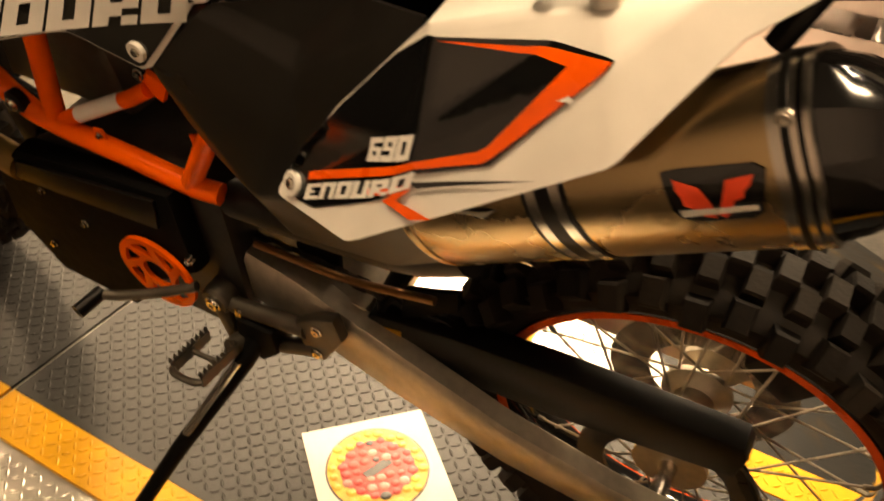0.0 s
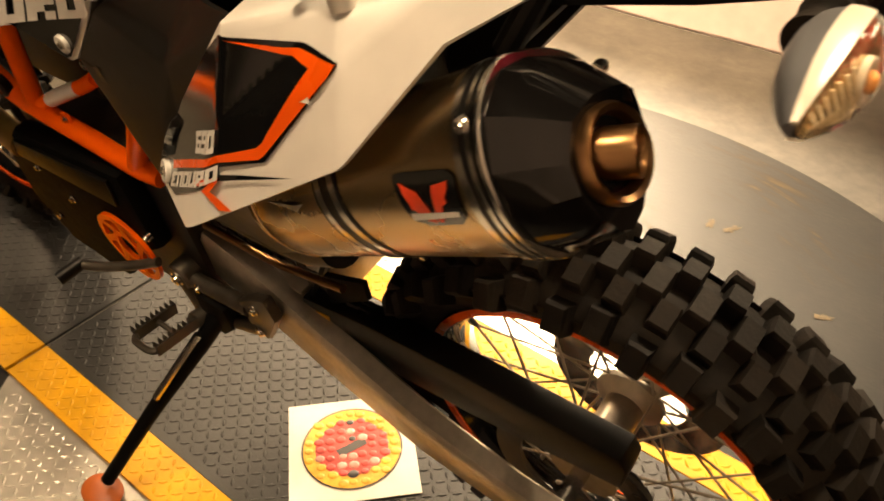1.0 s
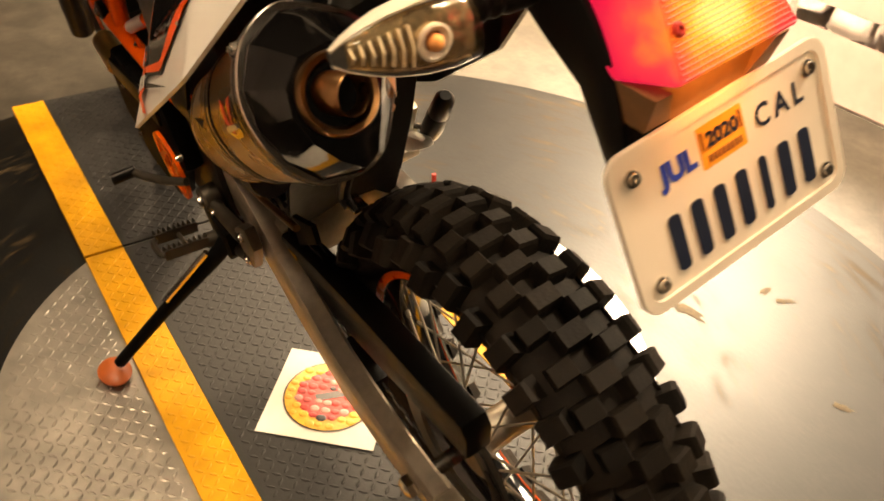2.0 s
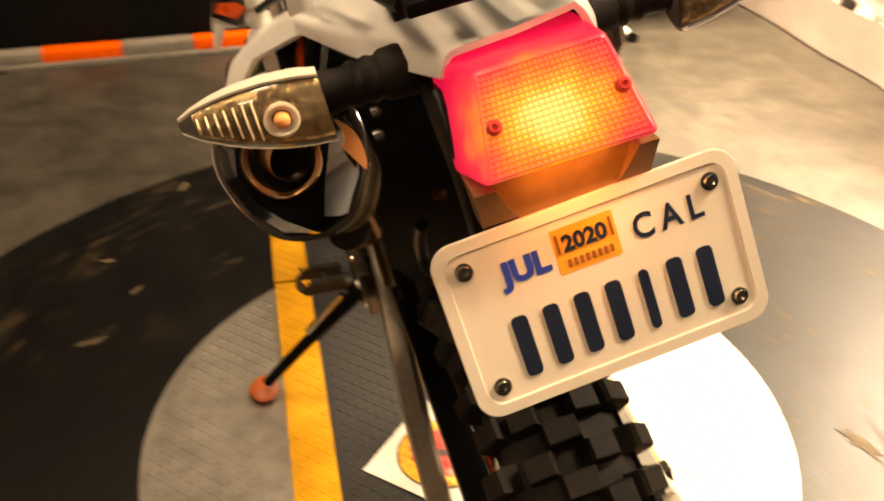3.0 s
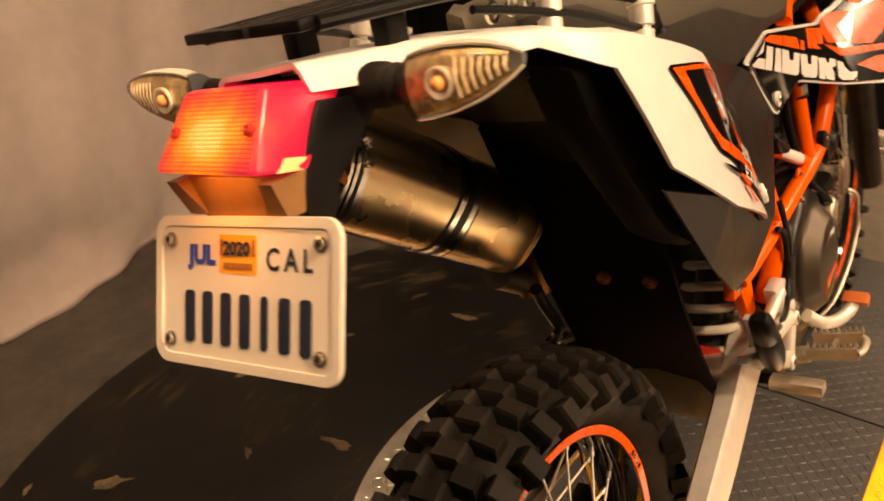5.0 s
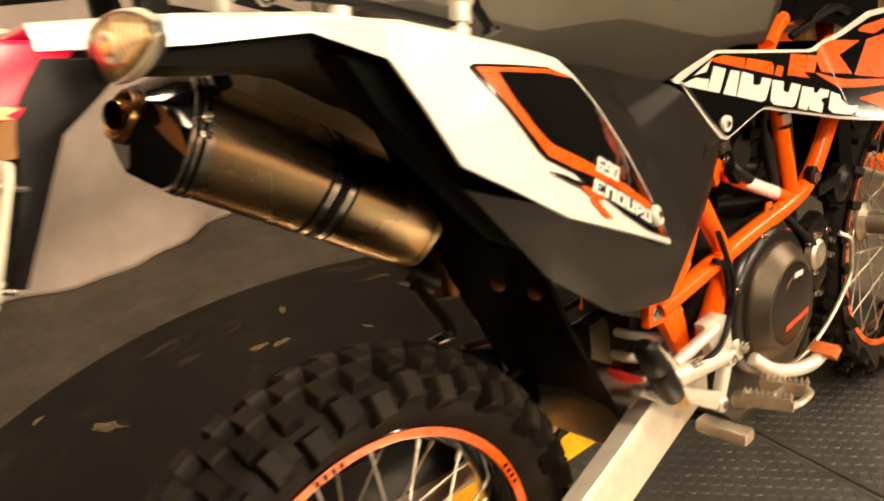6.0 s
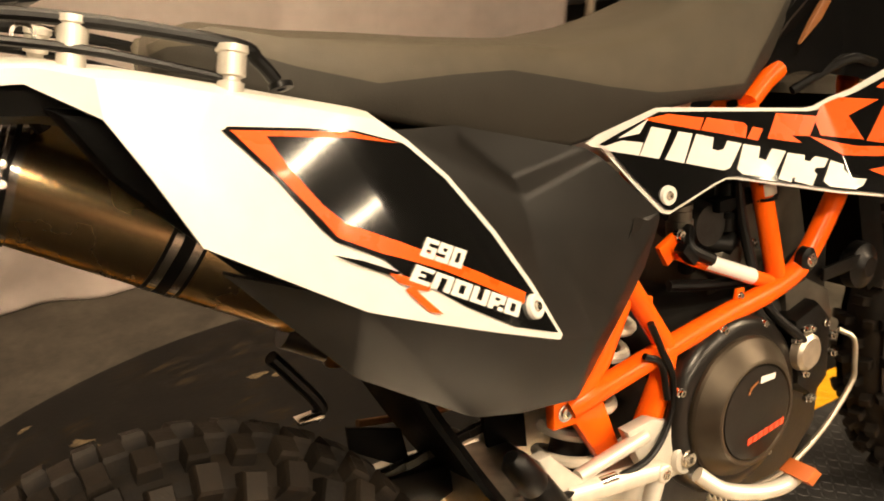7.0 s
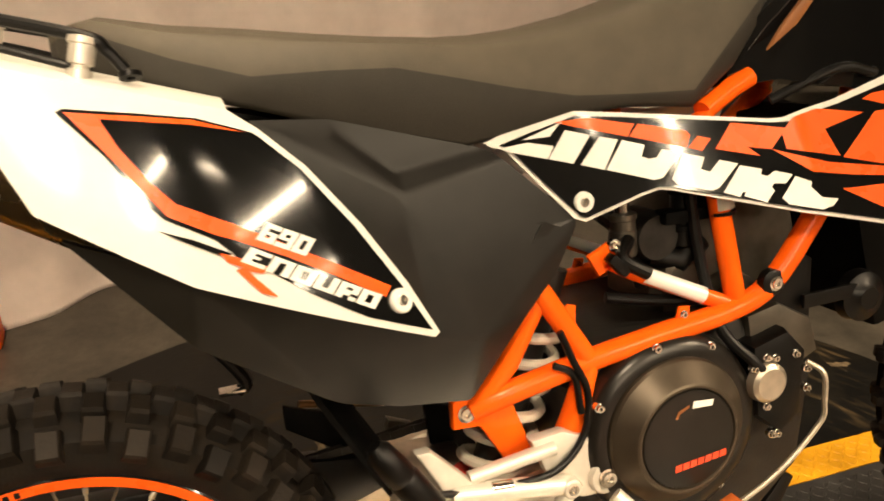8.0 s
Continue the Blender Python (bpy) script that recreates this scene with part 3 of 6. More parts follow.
def floor_poster():
    """A square print with a round red and yellow emblem, stuck on the lane."""
    t = tagged(empty("floor_poster", pose(0.411, 0.102, 0.0008, 0, 0, 46)), "white square print with round red and yellow emblem", "poster")
    part("sheet", box((0, 0, 0.0006), (0.206, 0.206, 0.0012)), PAPER, t)

    def disc(name, r, z, mat, w=None):
        bm = bmesh.new()
        n = 40
        bm.faces.new([bm.verts.new((r * math.cos(2 * math.pi * k / n), (w or r) * math.sin(2 * math.pi * k / n), z)) for k in range(n)])
        part(name, bm, mat, t)

    disc("emblem_edge", 0.083, 0.0022, PRINT_DARK)
    disc("emblem", 0.08, 0.0027, PRINT_YELLOW)
    disc("emblem_middle", 0.060, 0.0032, PRINT_RED, 0.056)
    bar = bmesh.new()
    add_box(bar, (0, 0, 0.0036), (0.05, 0.016, 0.0006), Matrix.Rotation(radians(25), 3, "Z"))
    part("emblem_bar", bar, PRINT_DARK, t)
    rnd = random.Random(8)
    for i in range(-4, 5):
        for j in range(-4, 5):
            if math.hypot(i, j) < 4.4 and not (abs(j) < 1 and abs(i) < 2):
                b = bmesh.new()
                bmesh.ops.create_icosphere(b, subdivisions=2, radius=0.0082 * rnd.uniform(0.75, 1.1))
                ox, oy = rnd.uniform(-0.002, 0.002), rnd.uniform(-0.002, 0.002)
                for v in b.verts:
                    v.co = V(v.co.x * 1.05 + i * 0.0172 + ox, v.co.y * 0.9 + j * 0.0172 + oy, max(0, v.co.z) * 0.12 + 0.0034)
                ink = PRINT_YELLOW if math.hypot(i, j) > 3.2 else (PRINT_PINK if rnd.random() < 0.25 else (PRINT_DARK if abs(i) < 0.5 else PRINT_RED))
                part("printed_dot", b, ink, t)


floor_poster()


def scuff(x, y, size, turn, seed):
    """A torn flake of pale tape or paint on the turntable."""
    rnd = random.Random(seed)
    n = 14
    bm = bmesh.new()
    ring = []
    for k in range(n):
        a = 2 * math.pi * k / n
        r = size * rnd.uniform(0.35, 1.0)
        ring.append((r * math.cos(a) * 1.5, r * math.sin(a) * 0.6))
    for z in (0.0, 0.0012):
        bm.faces.new([bm.verts.new((px, py, z)) for px, py in ring])
    ob = tagged(finish("paint_flake", bm, FLAKE), "pale worn flake on the black turntable", "flake", group="flakes on the turntable")
    ob.matrix_world = pose(x, y, -0.0098, 0, 0, turn)


for k, (fx, fy, fs) in enumerate(((0.444, 1.056, 0.022), (0.259, 0.851, 0.016), (0.38, 0.717, 0.03), (0.05, 1.011, 0.035), (0.49, 1.035, 0.025), (0.584, 1.162, 0.016), (0.925, 0.757, 0.028), (1.098, 0.673, 0.022), (0.25, -0.655, 0.04), (0.155, -0.867, 0.022), (0.20, -0.86, 0.018), (1.601, 0.568, 0.025), (-0.05, 1.13, 0.014), (1.25, 0.75, 0.02), (0.7, 0.95, 0.015), (-0.2, 0.85, 0.02), (-0.1, -0.7, 0.02), (1.2, -0.6, 0.02))):
    scuff(fx, fy, fs, k * 47, k)

# ---- the motorcycle, built upright and leaned on its stand ----
bike = tagged(empty("motorcycle", pose(0, 0, 0, -12.08)), "orange, white and black enduro motorcycle leaning on its side stand", "motorcycle")


def wheel_tyre(name, x, z, r_crown, half, rim_r, knob_rows):
    """A knobbly tyre: carcass with every tread block on it."""
    m = Matrix.Translation((x, 0, z))
    prof = [(rim_r - 0.004, half * 0.52), (rim_r + 0.02, half * 0.80), (rim_r + 0.045, half * 0.86), (r_crown - 0.040, half * 0.82), (r_crown - 0.024, half * 0.60), (r_crown - 0.016, 0)]
    prof = prof + [(r, -y) for r, y in prof[-2::-1]]
    bm = lathe(prof + [(rim_r - 0.012, -half * 0.4), (rim_r - 0.012, half * 0.4)], m, 96, closed=True)
    tyre = part(name, bm, RUBBER, bike, "black knobbly off-road tyre", 50)

    def block(l, w, h, taper):
        b = bmesh.new()
        vs = []
        for k, (zz, s) in enumerate(((-0.006, 1.06), (h * 0.75, 0.98), (h, taper))):
            vs.append([b.verts.new((sx * l / 2 * s, sy * w / 2 * s, zz)) for sx, sy in ((-1, -1), (1, -1), (1, 1), (-1, 1))])
        for a, c in zip(vs, vs[1:]):
            for k in range(4):
                b.faces.new((a[k], a[(k + 1) % 4], c[(k + 1) % 4], c[k]))
        b.faces.new(vs[-1])
        bmesh.ops.recalc_face_normals(b, faces=b.faces[:])
        me = bpy.data.meshes.new("tread_block")
        b.to_mesh(me)
        b.free()
        me.materials.append(RUBBER)
        return me

    s = half / 0.068
    mid, edge = block(0.022 * s, 0.032 * s, 0.019, 0.88), block(0.0230 * s, 0.030 * s, 0.019, 0.84)
    pair = block(0.0215 * s, 0.027 * s, 0.019, 0.86)

    def put(me, ang, y, lift, roll):
        ob = new("tread_block", me)
        ob.parent = tyre
        ob.matrix_local = m @ Matrix.Rotation(ang, 4, "Y") @ Matrix.Translation((0, y, lift)) @ Matrix.Rotation(roll, 4, "X")

    for i in range(knob_rows):
        a = 2 * math.pi * i / knob_rows + random.uniform(-0.004, 0.004)
        if i % 2 == 0:
            put(mid, a, 0, r_crown - 0.018, 0)
        else:
            for sg in (1, -1):
                put(pair, a, sg * half * 0.36, r_crown - 0.0205, -sg * 0.28)
                low = i % 4 == 1
                put(edge, a + 0.01, sg * half * (0.82 if low else 0.74), r_crown - (0.040 if low else 0.033), -sg * (0.95 if low else 0.74))
    return tyre


def rim_and_spokes(name, x, z, rim_r, half, hub_half):
    m = Matrix.Translation((x, 0, z))
    w = half
    prof = [(rim_r, w), (rim_r - 0.003, w + 0.002), (rim_r - 0.016, w - 0.001), (rim_r - 0.024, w * 0.6), (rim_r - 0.030, 0), (rim_r - 0.024, -w * 0.6), (rim_r - 0.016, -w + 0.001), (rim_r - 0.003, -w - 0.002), (rim_r, -w), (rim_r - 0.012, -w * 0.8), (rim_r - 0.016, 0), (rim_r - 0.012, w * 0.8)]
    rim = part(name, lathe(prof, m, 96, closed=True), GLOSS_BLACK, bike, "black spoked wheel rim")
    for sg in (1, -1):
        part("rim_stripe", lathe([(rim_r - 0.0035, sg * (w + 0.0030)), (rim_r - 0.0145, sg * (w + 0.0012)), (rim_r - 0.0145, sg * w * 0.98), (rim_r - 0.0035, sg * w)], m, 96, closed=True), ORANGE_STICKER, rim, "orange rim sticker")
    for base in (20, 95, 165, 235, 310):
        for k in range(4):
            a = radians(base + k * 2.6)
            mark = box((0, 0, 0), (0.0055, 0.0008, 0.0065), Matrix.Rotation(-a + math.pi / 2, 3, "Y"))
            mark.transform(Matrix.Translation((x + (rim_r - 0.009) * math.cos(a), -(w + 0.0026), z + (rim_r - 0.009) * math.sin(a))))
            part("rim_mark", mark, GLOSS_BLACK, rim)
    hub = [(0.016, -hub_half), (0.045, -hub_half), (0.045, -hub_half + 0.008), (0.026, -hub_half + 0.02), (0.024, 0), (0.026, hub_half - 0.02), (0.045, hub_half - 0.008), (0.045, hub_half), (0.016, hub_half)]
    part("hub", lathe(hub, m, 40), ALLOY, rim)
    for k in range(36):
        sg = 1 if k % 2 else -1
        a = 2 * math.pi * k / 36
        lead = radians(34) * (1 if (k // 2) % 2 else -1)
        p = V(0.041 * math.cos(a + lead), sg * (hub_half - 0.004), 0.041 * math.sin(a + lead))
        q = V((rim_r - 0.026) * math.cos(a), sg * 0.006, (rim_r - 0.026) * math.sin(a))
        part("spoke", tube([m @ p, m @ (p * 0.07 + q * 0.93), m @ (p * 0.068 + q * 0.932), m @ q], [0.0017, 0.0017, 0.0032, 0.0032], 6), ALLOY, rim)
    return rim


wheel_tyre("rear_tyre", 0, 0.32, 0.320, 0.070, 0.240, 88)
rear_rim = rim_and_spokes("rear_rim", 0, 0.32, 0.240, 0.038, 0.06)
wheel_tyre("front_tyre", 1.49, 0.345, 0.345, 0.048, 0.275, 60)
rim_and_spokes("front_rim", 1.49, 0.345, 0.275, 0.026, 0.05)
M0 = Matrix.Translation((0, 0, 0.32))
part("brake_disc", lathe([(0.068, -0.072), (0.12, -0.072), (0.12, -0.076), (0.068, -0.076)], M0, 48, closed=True), STEEL, rear_rim)
part("rear_sprocket", lathe([(0.075, 0.072), (0.108, 0.072), (0.108, 0.078), (0.075, 0.078)], M0, 60, closed=True), ALLOY_DARK, rear_rim)
part("axle", tube([(0, -0.15, 0.32), (0, 0.15, 0.32)], 0.011, 16), STEEL, bike)

# seat
seat_rows = [(0.095, 0.975, 0.985, 0.03, 0.955), (0.105, 0.998, 0.99, 0.055, 0.955), (0.14, 1.004, 0.988, 0.072, 0.945), (0.2, 0.991, 0.962, 0.092, 0.925), (0.265, 0.982, 0.940, 0.106, 0.905), (0.34, 0.970, 0.938, 0.113, 0.880), (0.40, 0.962, 0.934, 0.116, 0.862), (0.465, 0.955, 0.917, 0.117, 0.845), (0.52, 0.953, 0.902, 0.118, 0.850), (0.59, 0.956, 0.886, 0.117, 0.862), (0.66, 0.966, 0.880, 0.115, 0.862), (0.74, 0.985, 0.875, 0.108, 0.852), (0.80, 1.01, 0.93, 0.10, 0.89), (0.86, 1.04, 0.985, 0.09, 0.955)]
secs = []
for x, top, crease, half, low in seat_rows:
    right = [(0, top), (half * 0.45, top - 0.001), (half * 0.78, top - 0.008), (half * 0.93, top - 0.35 * (top - crease)), (half * 0.985, crease + 0.004), (half, crease - 0.004), (half * 0.99, low + 0.006), (half * 0.95, low)]
    sec = [V(x, y, z) for y, z in right] + [V(x, -y, z) for y, z in right[:0:-1]]
    secs.append(sec)
seat_bm = loft(secs)
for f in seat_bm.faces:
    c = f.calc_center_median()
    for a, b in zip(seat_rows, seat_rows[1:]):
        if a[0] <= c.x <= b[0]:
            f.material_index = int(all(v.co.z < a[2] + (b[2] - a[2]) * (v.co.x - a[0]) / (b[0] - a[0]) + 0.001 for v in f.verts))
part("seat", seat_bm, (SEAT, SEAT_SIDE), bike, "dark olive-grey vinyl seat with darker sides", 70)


def panel_y(x, z):
    """The bowed outer face of the tail side panel on the brake side."""
    u, w = x - 0.25, z - 0.8
    return -0.17827 + 0.22553 * u + 0.24627 * w + 1.17853 * u * u + 0.80883 * u * w + 0.32616 * w * w


def shroud_y(x, z):
    """How far the radiator shroud stands out from the middle; it flares towards the front."""
    u, w = min(x, 0.86) - 0.25, z - 0.8
    return 0.10407 + 0.05909 * u + 0.32712 * w - 1.34206 * u * w + 0.5 * max(0, x - 0.86)


def fill(outline, longest):
    """A flat outline of (x, z), cut into triangles no longer than asked."""
    bm = bmesh.new()
    f = bm.faces.new([bm.verts.new((x, 0, z)) for x, z in outline])
    bm.normal_update()
    bmesh.ops.triangulate(bm, faces=[f], ngon_method="EAR_CLIP")
    for _ in range(7):
        long = [e for e in bm.edges if e.calc_length() > longest]
        if not long:
            break
        bmesh.ops.subdivide_edges(bm, edges=long, cuts=1)
        bmesh.ops.triangulate(bm, faces=[f for f in bm.faces if len(f.verts) > 3])
    return bm


def bowed_panel():
    """White tail side on the brake side: deck, narrow tail strip and one bowed side face with a rolled upper edge."""
    side = [(0.030, 0.9720), (0.060, 0.9665), (0.122, 0.9470), (0.180, 0.9290), (0.2355, 0.9115), (0.2602, 0.8914), (0.2972, 0.8534), (0.3408, 0.7929), (0.3780, 0.7299), (0.4051, 0.6731), (0.3990, 0.6705), (0.330, 0.7030), (0.184, 0.7710), (0.0720, 0.8480), (0.0500, 0.9000), (0.0285, 0.9450)]
    bm = fill(side, 0.02)
    for v in bm.verts:
        v.co.y = panel_y(v.co.x, v.co.z)
    rim = [(-0.20, -0.040, 1.004), (-0.10, -0.080, 0.996), (0.0, -0.112, 0.983)] + [(x, panel_y(x, z), z) for x, z in side[:5]]
    mid = [(x, y * 0.88, z + 0.006) for x, y, z in rim]
    deck = [(-0.20, 0.0, 1.006), (-0.10, 0.0, 1.002), (0.0, 0.0, 0.992), (0.03, -0.01, 0.984), (0.06, -0.03, 0.977), (0.122, -0.07, 0.957), (0.18, -0.09, 0.938), (0.236, -0.10, 0.92)]
    under = [(-0.20, -0.046, 0.990), (-0.10, -0.082, 0.978), (-0.010, -0.108, 0.9735), (0.0285, panel_y(0.0285, 0.945), 0.945)]
    for f in bm.faces:
        f.normal_update()
        if f.normal.y > 0:
            f.normal_flip()
    bmesh.ops.solidify(bm, geom=bm.faces[:], thickness=0.004)
    top = bmesh.new()
    rows = [[top.verts.new(p) for p in line] for line in (deck, mid, rim)]
    for a, b in zip(rows, rows[1:]):
        for k in range(len(a) - 1):
            top.faces.new((a[k], b[k], b[k + 1], a[k + 1]))
    low = [top.verts.new(p) for p in under]
    for k in range(3):
        top.faces.new((rows[2][k], low[k], low[k + 1], rows[2][k + 1]))
    top.normal_update()
    bmesh.ops.solidify(top, geom=top.faces[:], thickness=0.004)
    joined = bpy.data.meshes.new("deck")
    top.to_mesh(joined)
    top.free()
    bm.from_mesh(joined)
    bpy.data.meshes.remove(joined)
    return bm


def tail_panel(sg, low):
    """White tail side: top crest, side and front edge."""
    crest = [(-0.20, -0.040, 1.004), (-0.10, -0.080, 0.996), (0.0, -0.112, 0.983), (0.06, -0.124, 0.966), (0.122, -0.139, 0.946), (0.236, -0.158, 0.909)]
    deck = [(-0.20, 0.0, 1.006), (-0.10, 0.0, 1.002), (0.0, 0.0, 0.992), (0.06, -0.02, 0.975), (0.122, -0.06, 0.957), (0.236, -0.10, 0.92)]
    fold = [(0.102, -0.175, 0.929), (0.234, -0.196, 0.838), (0.326, -0.164, 0.814)]
    pts = deck + crest + low + fold
    nd, nc = len(deck), len(crest)
    faces = [(i, i + 1, nd + i + 1, nd + i) for i in range(nd - 1)]
    # crest to lower edge
    c, l = nd, nd + nc
    faces += [(c, c + 1, l + 1, l), (c + 1, c + 2, l + 2, l + 1), (c + 2, c + 3, l + 3, l + 2)]
    m = l + len(low)
    faces += [(c + 3, c + 4, m), (c + 3, m, l + 4, l + 3), (c + 4, c + 5, m + 1, m), (m, m + 1, l + 5, l + 4), (c + 5, m + 2, m + 1), (m + 1, m + 2, l + 6), (m + 1, l + 6, l + 5)]
    pts = [V(x, y * -sg, z) for x, y, z in pts]
    return shell(pts, faces, 0.004, 0.006)


low_l = [(-0.20, -0.046, 0.990), (-0.10, -0.082, 0.978), (-0.007, -0.110, 0.972), (0.034, -0.150, 0.950), (0.085, -0.207, 0.877), (0.283, -0.232, 0.740), (0.400, -0.180, 0.703)]
panel_right = part("tail_panel", bowed_panel(), WHITE, bike, "white plastic tail side panel", 45)
panel_left = part("tail_panel", tail_panel(1, low_l), WHITE, bike, "white plastic tail side panel")


def tank_side(sg):
    """Black side of the rear tank: a recess behind a ledge, a ridge below it, and the folded lower facets."""
    p = [(0.250, -0.138, 0.900), (0.330, -0.120, 0.883), (0.387, -0.119, 0.830), (0.486, -0.113, 0.841), (0.500, -0.122, 0.829), (0.3885, -0.1335, 0.811), (0.325, -0.127, 0.872),
         (0.580, -0.125, 0.752), (0.548, -0.129, 0.700), (0.512, -0.136, 0.668), (0.440, -0.130, 0.580), (0.363, -0.135, 0.594), (0.298, -0.148, 0.618), (0.177, -0.165, 0.707), (0.086, -0.160, 0.821), (0.184, -0.186, 0.768), (0.403, -0.153, 0.670), (0.450, -0.158, 0.655)]
    f = [(0, 1, 6), (1, 2, 5, 6), (2, 3, 4, 5), (1, 3, 2), (0, 6, 5), (0, 5, 16), (5, 17, 16), (5, 4, 7), (5, 7, 17), (7, 8, 17), (8, 9, 17), (9, 10, 17), (10, 11, 16, 17), (11, 12, 15, 16), (12, 13, 15), (13, 14, 15)]
    return shell([V(x, y * -sg, z) for x, y, z in p], f, 0.005, 0.0048)


for sg in (-1, 1):
    part("tank_side", tank_side(sg), TANK, bike, "black plastic tank side with folded facets", 24)
# dark core of the tank, the arch over the wheel and the inner mudguard
core = [(0.10, 0.935), (0.24, 0.90), (0.46, 0.84), (0.56, 0.77), (0.53, 0.69), (0.44, 0.60), (0.33, 0.64), (0.27, 0.74), (0.20, 0.83), (0.11, 0.89)]
part("tank_core", prism(core, -0.098, 0.07, 0.01), BLACK_DULL, bike, "black tank core", 35)
pod = [(0.0, 0.955), (0.12, 0.93), (0.20, 0.86), (0.26, 0.77), (0.24, 0.70), (0.17, 0.74), (0.10, 0.82), (0.03, 0.90)]
part("tank_pod", prism(pod, -0.128, -0.078, 0.012), BLACK_DULL, bike, "black lower tank side")
guard_line = [(0.19, 0.86), (0.225, 0.78), (0.262, 0.68), (0.295, 0.60), (0.345, 0.50), (0.40, 0.40), (0.42, 0.34)]
gsecs = []
for x, z in guard_line:
    w = 0.09
    gsecs.append([V(x - 0.012, w, z - 0.004), V(x, w * 0.7, z), V(x + 0.006, 0, z + 0.002), V(x, -w * 0.7, z), V(x - 0.012, -w, z - 0.004), V(x - 0.006, -w, z - 0.001), V(x + 0.006, -w * 0.7, z + 0.004), V(x + 0.012, 0, z + 0.006), V(x + 0.006, w * 0.7, z + 0.004), V(x - 0.006, w, z - 0.001)])
part("inner_mudguard", loft(gsecs), BLACK_DULL, bike, "black plastic inner mudguard", 40)


def bolt(pos, axis, r=0.008, h=0.005, mat=None, parent=None, name="bolt"):
    """A screw: flange, head and socket, its axis outwards."""
    m = Matrix.Translation(pos) @ Vector(axis).to_track_quat("Y", "Z").to_matrix().to_4x4()
    prof = [(r * 0.1, -0.004), (r, -0.004), (r, h * 0.35), (r * 0.72, h * 0.45), (r * 0.68, h), (r * 0.36, h), (r * 0.33, h * 0.5), (r * 0.05, h * 0.5)]
    return part(name, lathe(prof, m, 18), mat or STEEL, parent or bike)


for y in (0.005, -0.055):
    bolt((0.272, y, 0.632), (-0.9, 0, -0.35), 0.009, 0.004, COPPER)

# tail underside and plate bracket
under = []
for x, w, z0, z1 in ((-0.205, 0.036, 0.978, 0.996), (-0.15, 0.052, 0.968, 0.990), (-0.08, 0.072, 0.955, 0.982), (0.0, 0.092, 0.945, 0.974), (0.06, 0.10, 0.925, 0.955), (0.13, 0.10, 0.88, 0.93)):
    under.append([V(x, w, z1), V(x, w * 0.96, z0 + 0.004), V(x, w * 0.5, z0 - 0.004), V(x, -w * 0.5, z0 - 0.004), V(x, -w * 0.96, z0 + 0.004), V(x, -w, z1)])
part("tail_underside", loft(under), BLACK, bike, "black plastic tail underside")
for sg in (-1, 1):
    cheek = [(-0.135, 0.975), (-0.20, 0.985), (-0.226, 0.955), (-0.232, 0.925), (-0.243, 0.885), (-0.266, 0.832), (-0.252, 0.828), (-0.222, 0.885), (-0.198, 0.93), (-0.165, 0.952)]
    part("plate_bracket", prism(cheek, sg * 0.046, sg * 0.052, 0.002), BLACK, bike, "black plastic plate bracket side")
back = [[V(x + d, y, z) for y, d in ((-0.046, 0), (0.046, 0), (0.046, 0.006), (-0.046, 0.006))] for x, z in ((-0.215, 0.955), (-0.232, 0.925), (-0.262, 0.835))]
part("plate_bracket", loft(back), BLACK, bike, "black plastic plate bracket back")
lamp_box = [[V(x, y, z) for x, y in ((-0.248, -w), (-0.248, w), (-0.222, w), (-0.222, -w))] for z, w in ((0.948, 0.040), (0.932, 0.034), (0.916, 0.026))]
part("plate_lamp_housing", loft(lamp_box), GLOW_BRACKET, bike, "plate lamp housing tinted with the lamp's orange glow")
for sg in (-1, 1):
    flap = [[V(x, sg * y, z) for x, y in ((f, a), (f, b), (-0.226, b), (-0.226, a))] for f, z, a, b in ((-0.258, 0.9475, 0.040, 0.0515), (-0.253, 0.934, 0.035, 0.050), (-0.248, 0.921, 0.029, 0.049))]
    part("plate_lamp_skirt", loft(flap), GLOW_BRACKET, bike, "plate lamp skirt tinted with the lamp's orange glow")

# number plate: embossed rim, bolts, words and bars
MP = Matrix.Translation((-0.269, -0.008, 0.874)) @ Euler((radians(-2.1), radians(22.2), 0)).to_matrix().to_4x4()


def rounded_rect(w, h, r, n=6, cx=0.0, cy=0.0):
    out = []
    for sx, sy, a0 in ((1, 1, 0), (-1, 1, 90), (-1, -1, 180), (1, -1, 270)):
        for k in range(n + 1):
            a = radians(a0 + 90 * k / n)
            out.append((cx + sx * (w / 2 - r) + r * math.cos(a), cy + sy * (h / 2 - r) + r * math.sin(a)))
    return out


def on_plate(outline, x0, x1, bevel=0.0, flipped=True):
    """Outline of (right, up) as read from behind, from depth x0 to x1 along the plate's normal."""
    bm = prism(outline, x0, x1, bevel)
    for v in bm.verts:
        v.co = MP @ V(v.co.y, -v.co.x, v.co.z)
    return bm


def ring_on_plate(o, i, x0, x1):
    bm = bmesh.new()
    rows = [[MP @ V(d, -a, b) for a, b in line] for line, d in ((o, x1), (o, x0 + 0.0008), ([(a * 0.995, b * 0.99) for a, b in o], x0), (i, x0), ([(a * 0.985, b * 0.975) for a, b in i], x1))]
    add_loft(bm, rows, caps=False)
    return bm


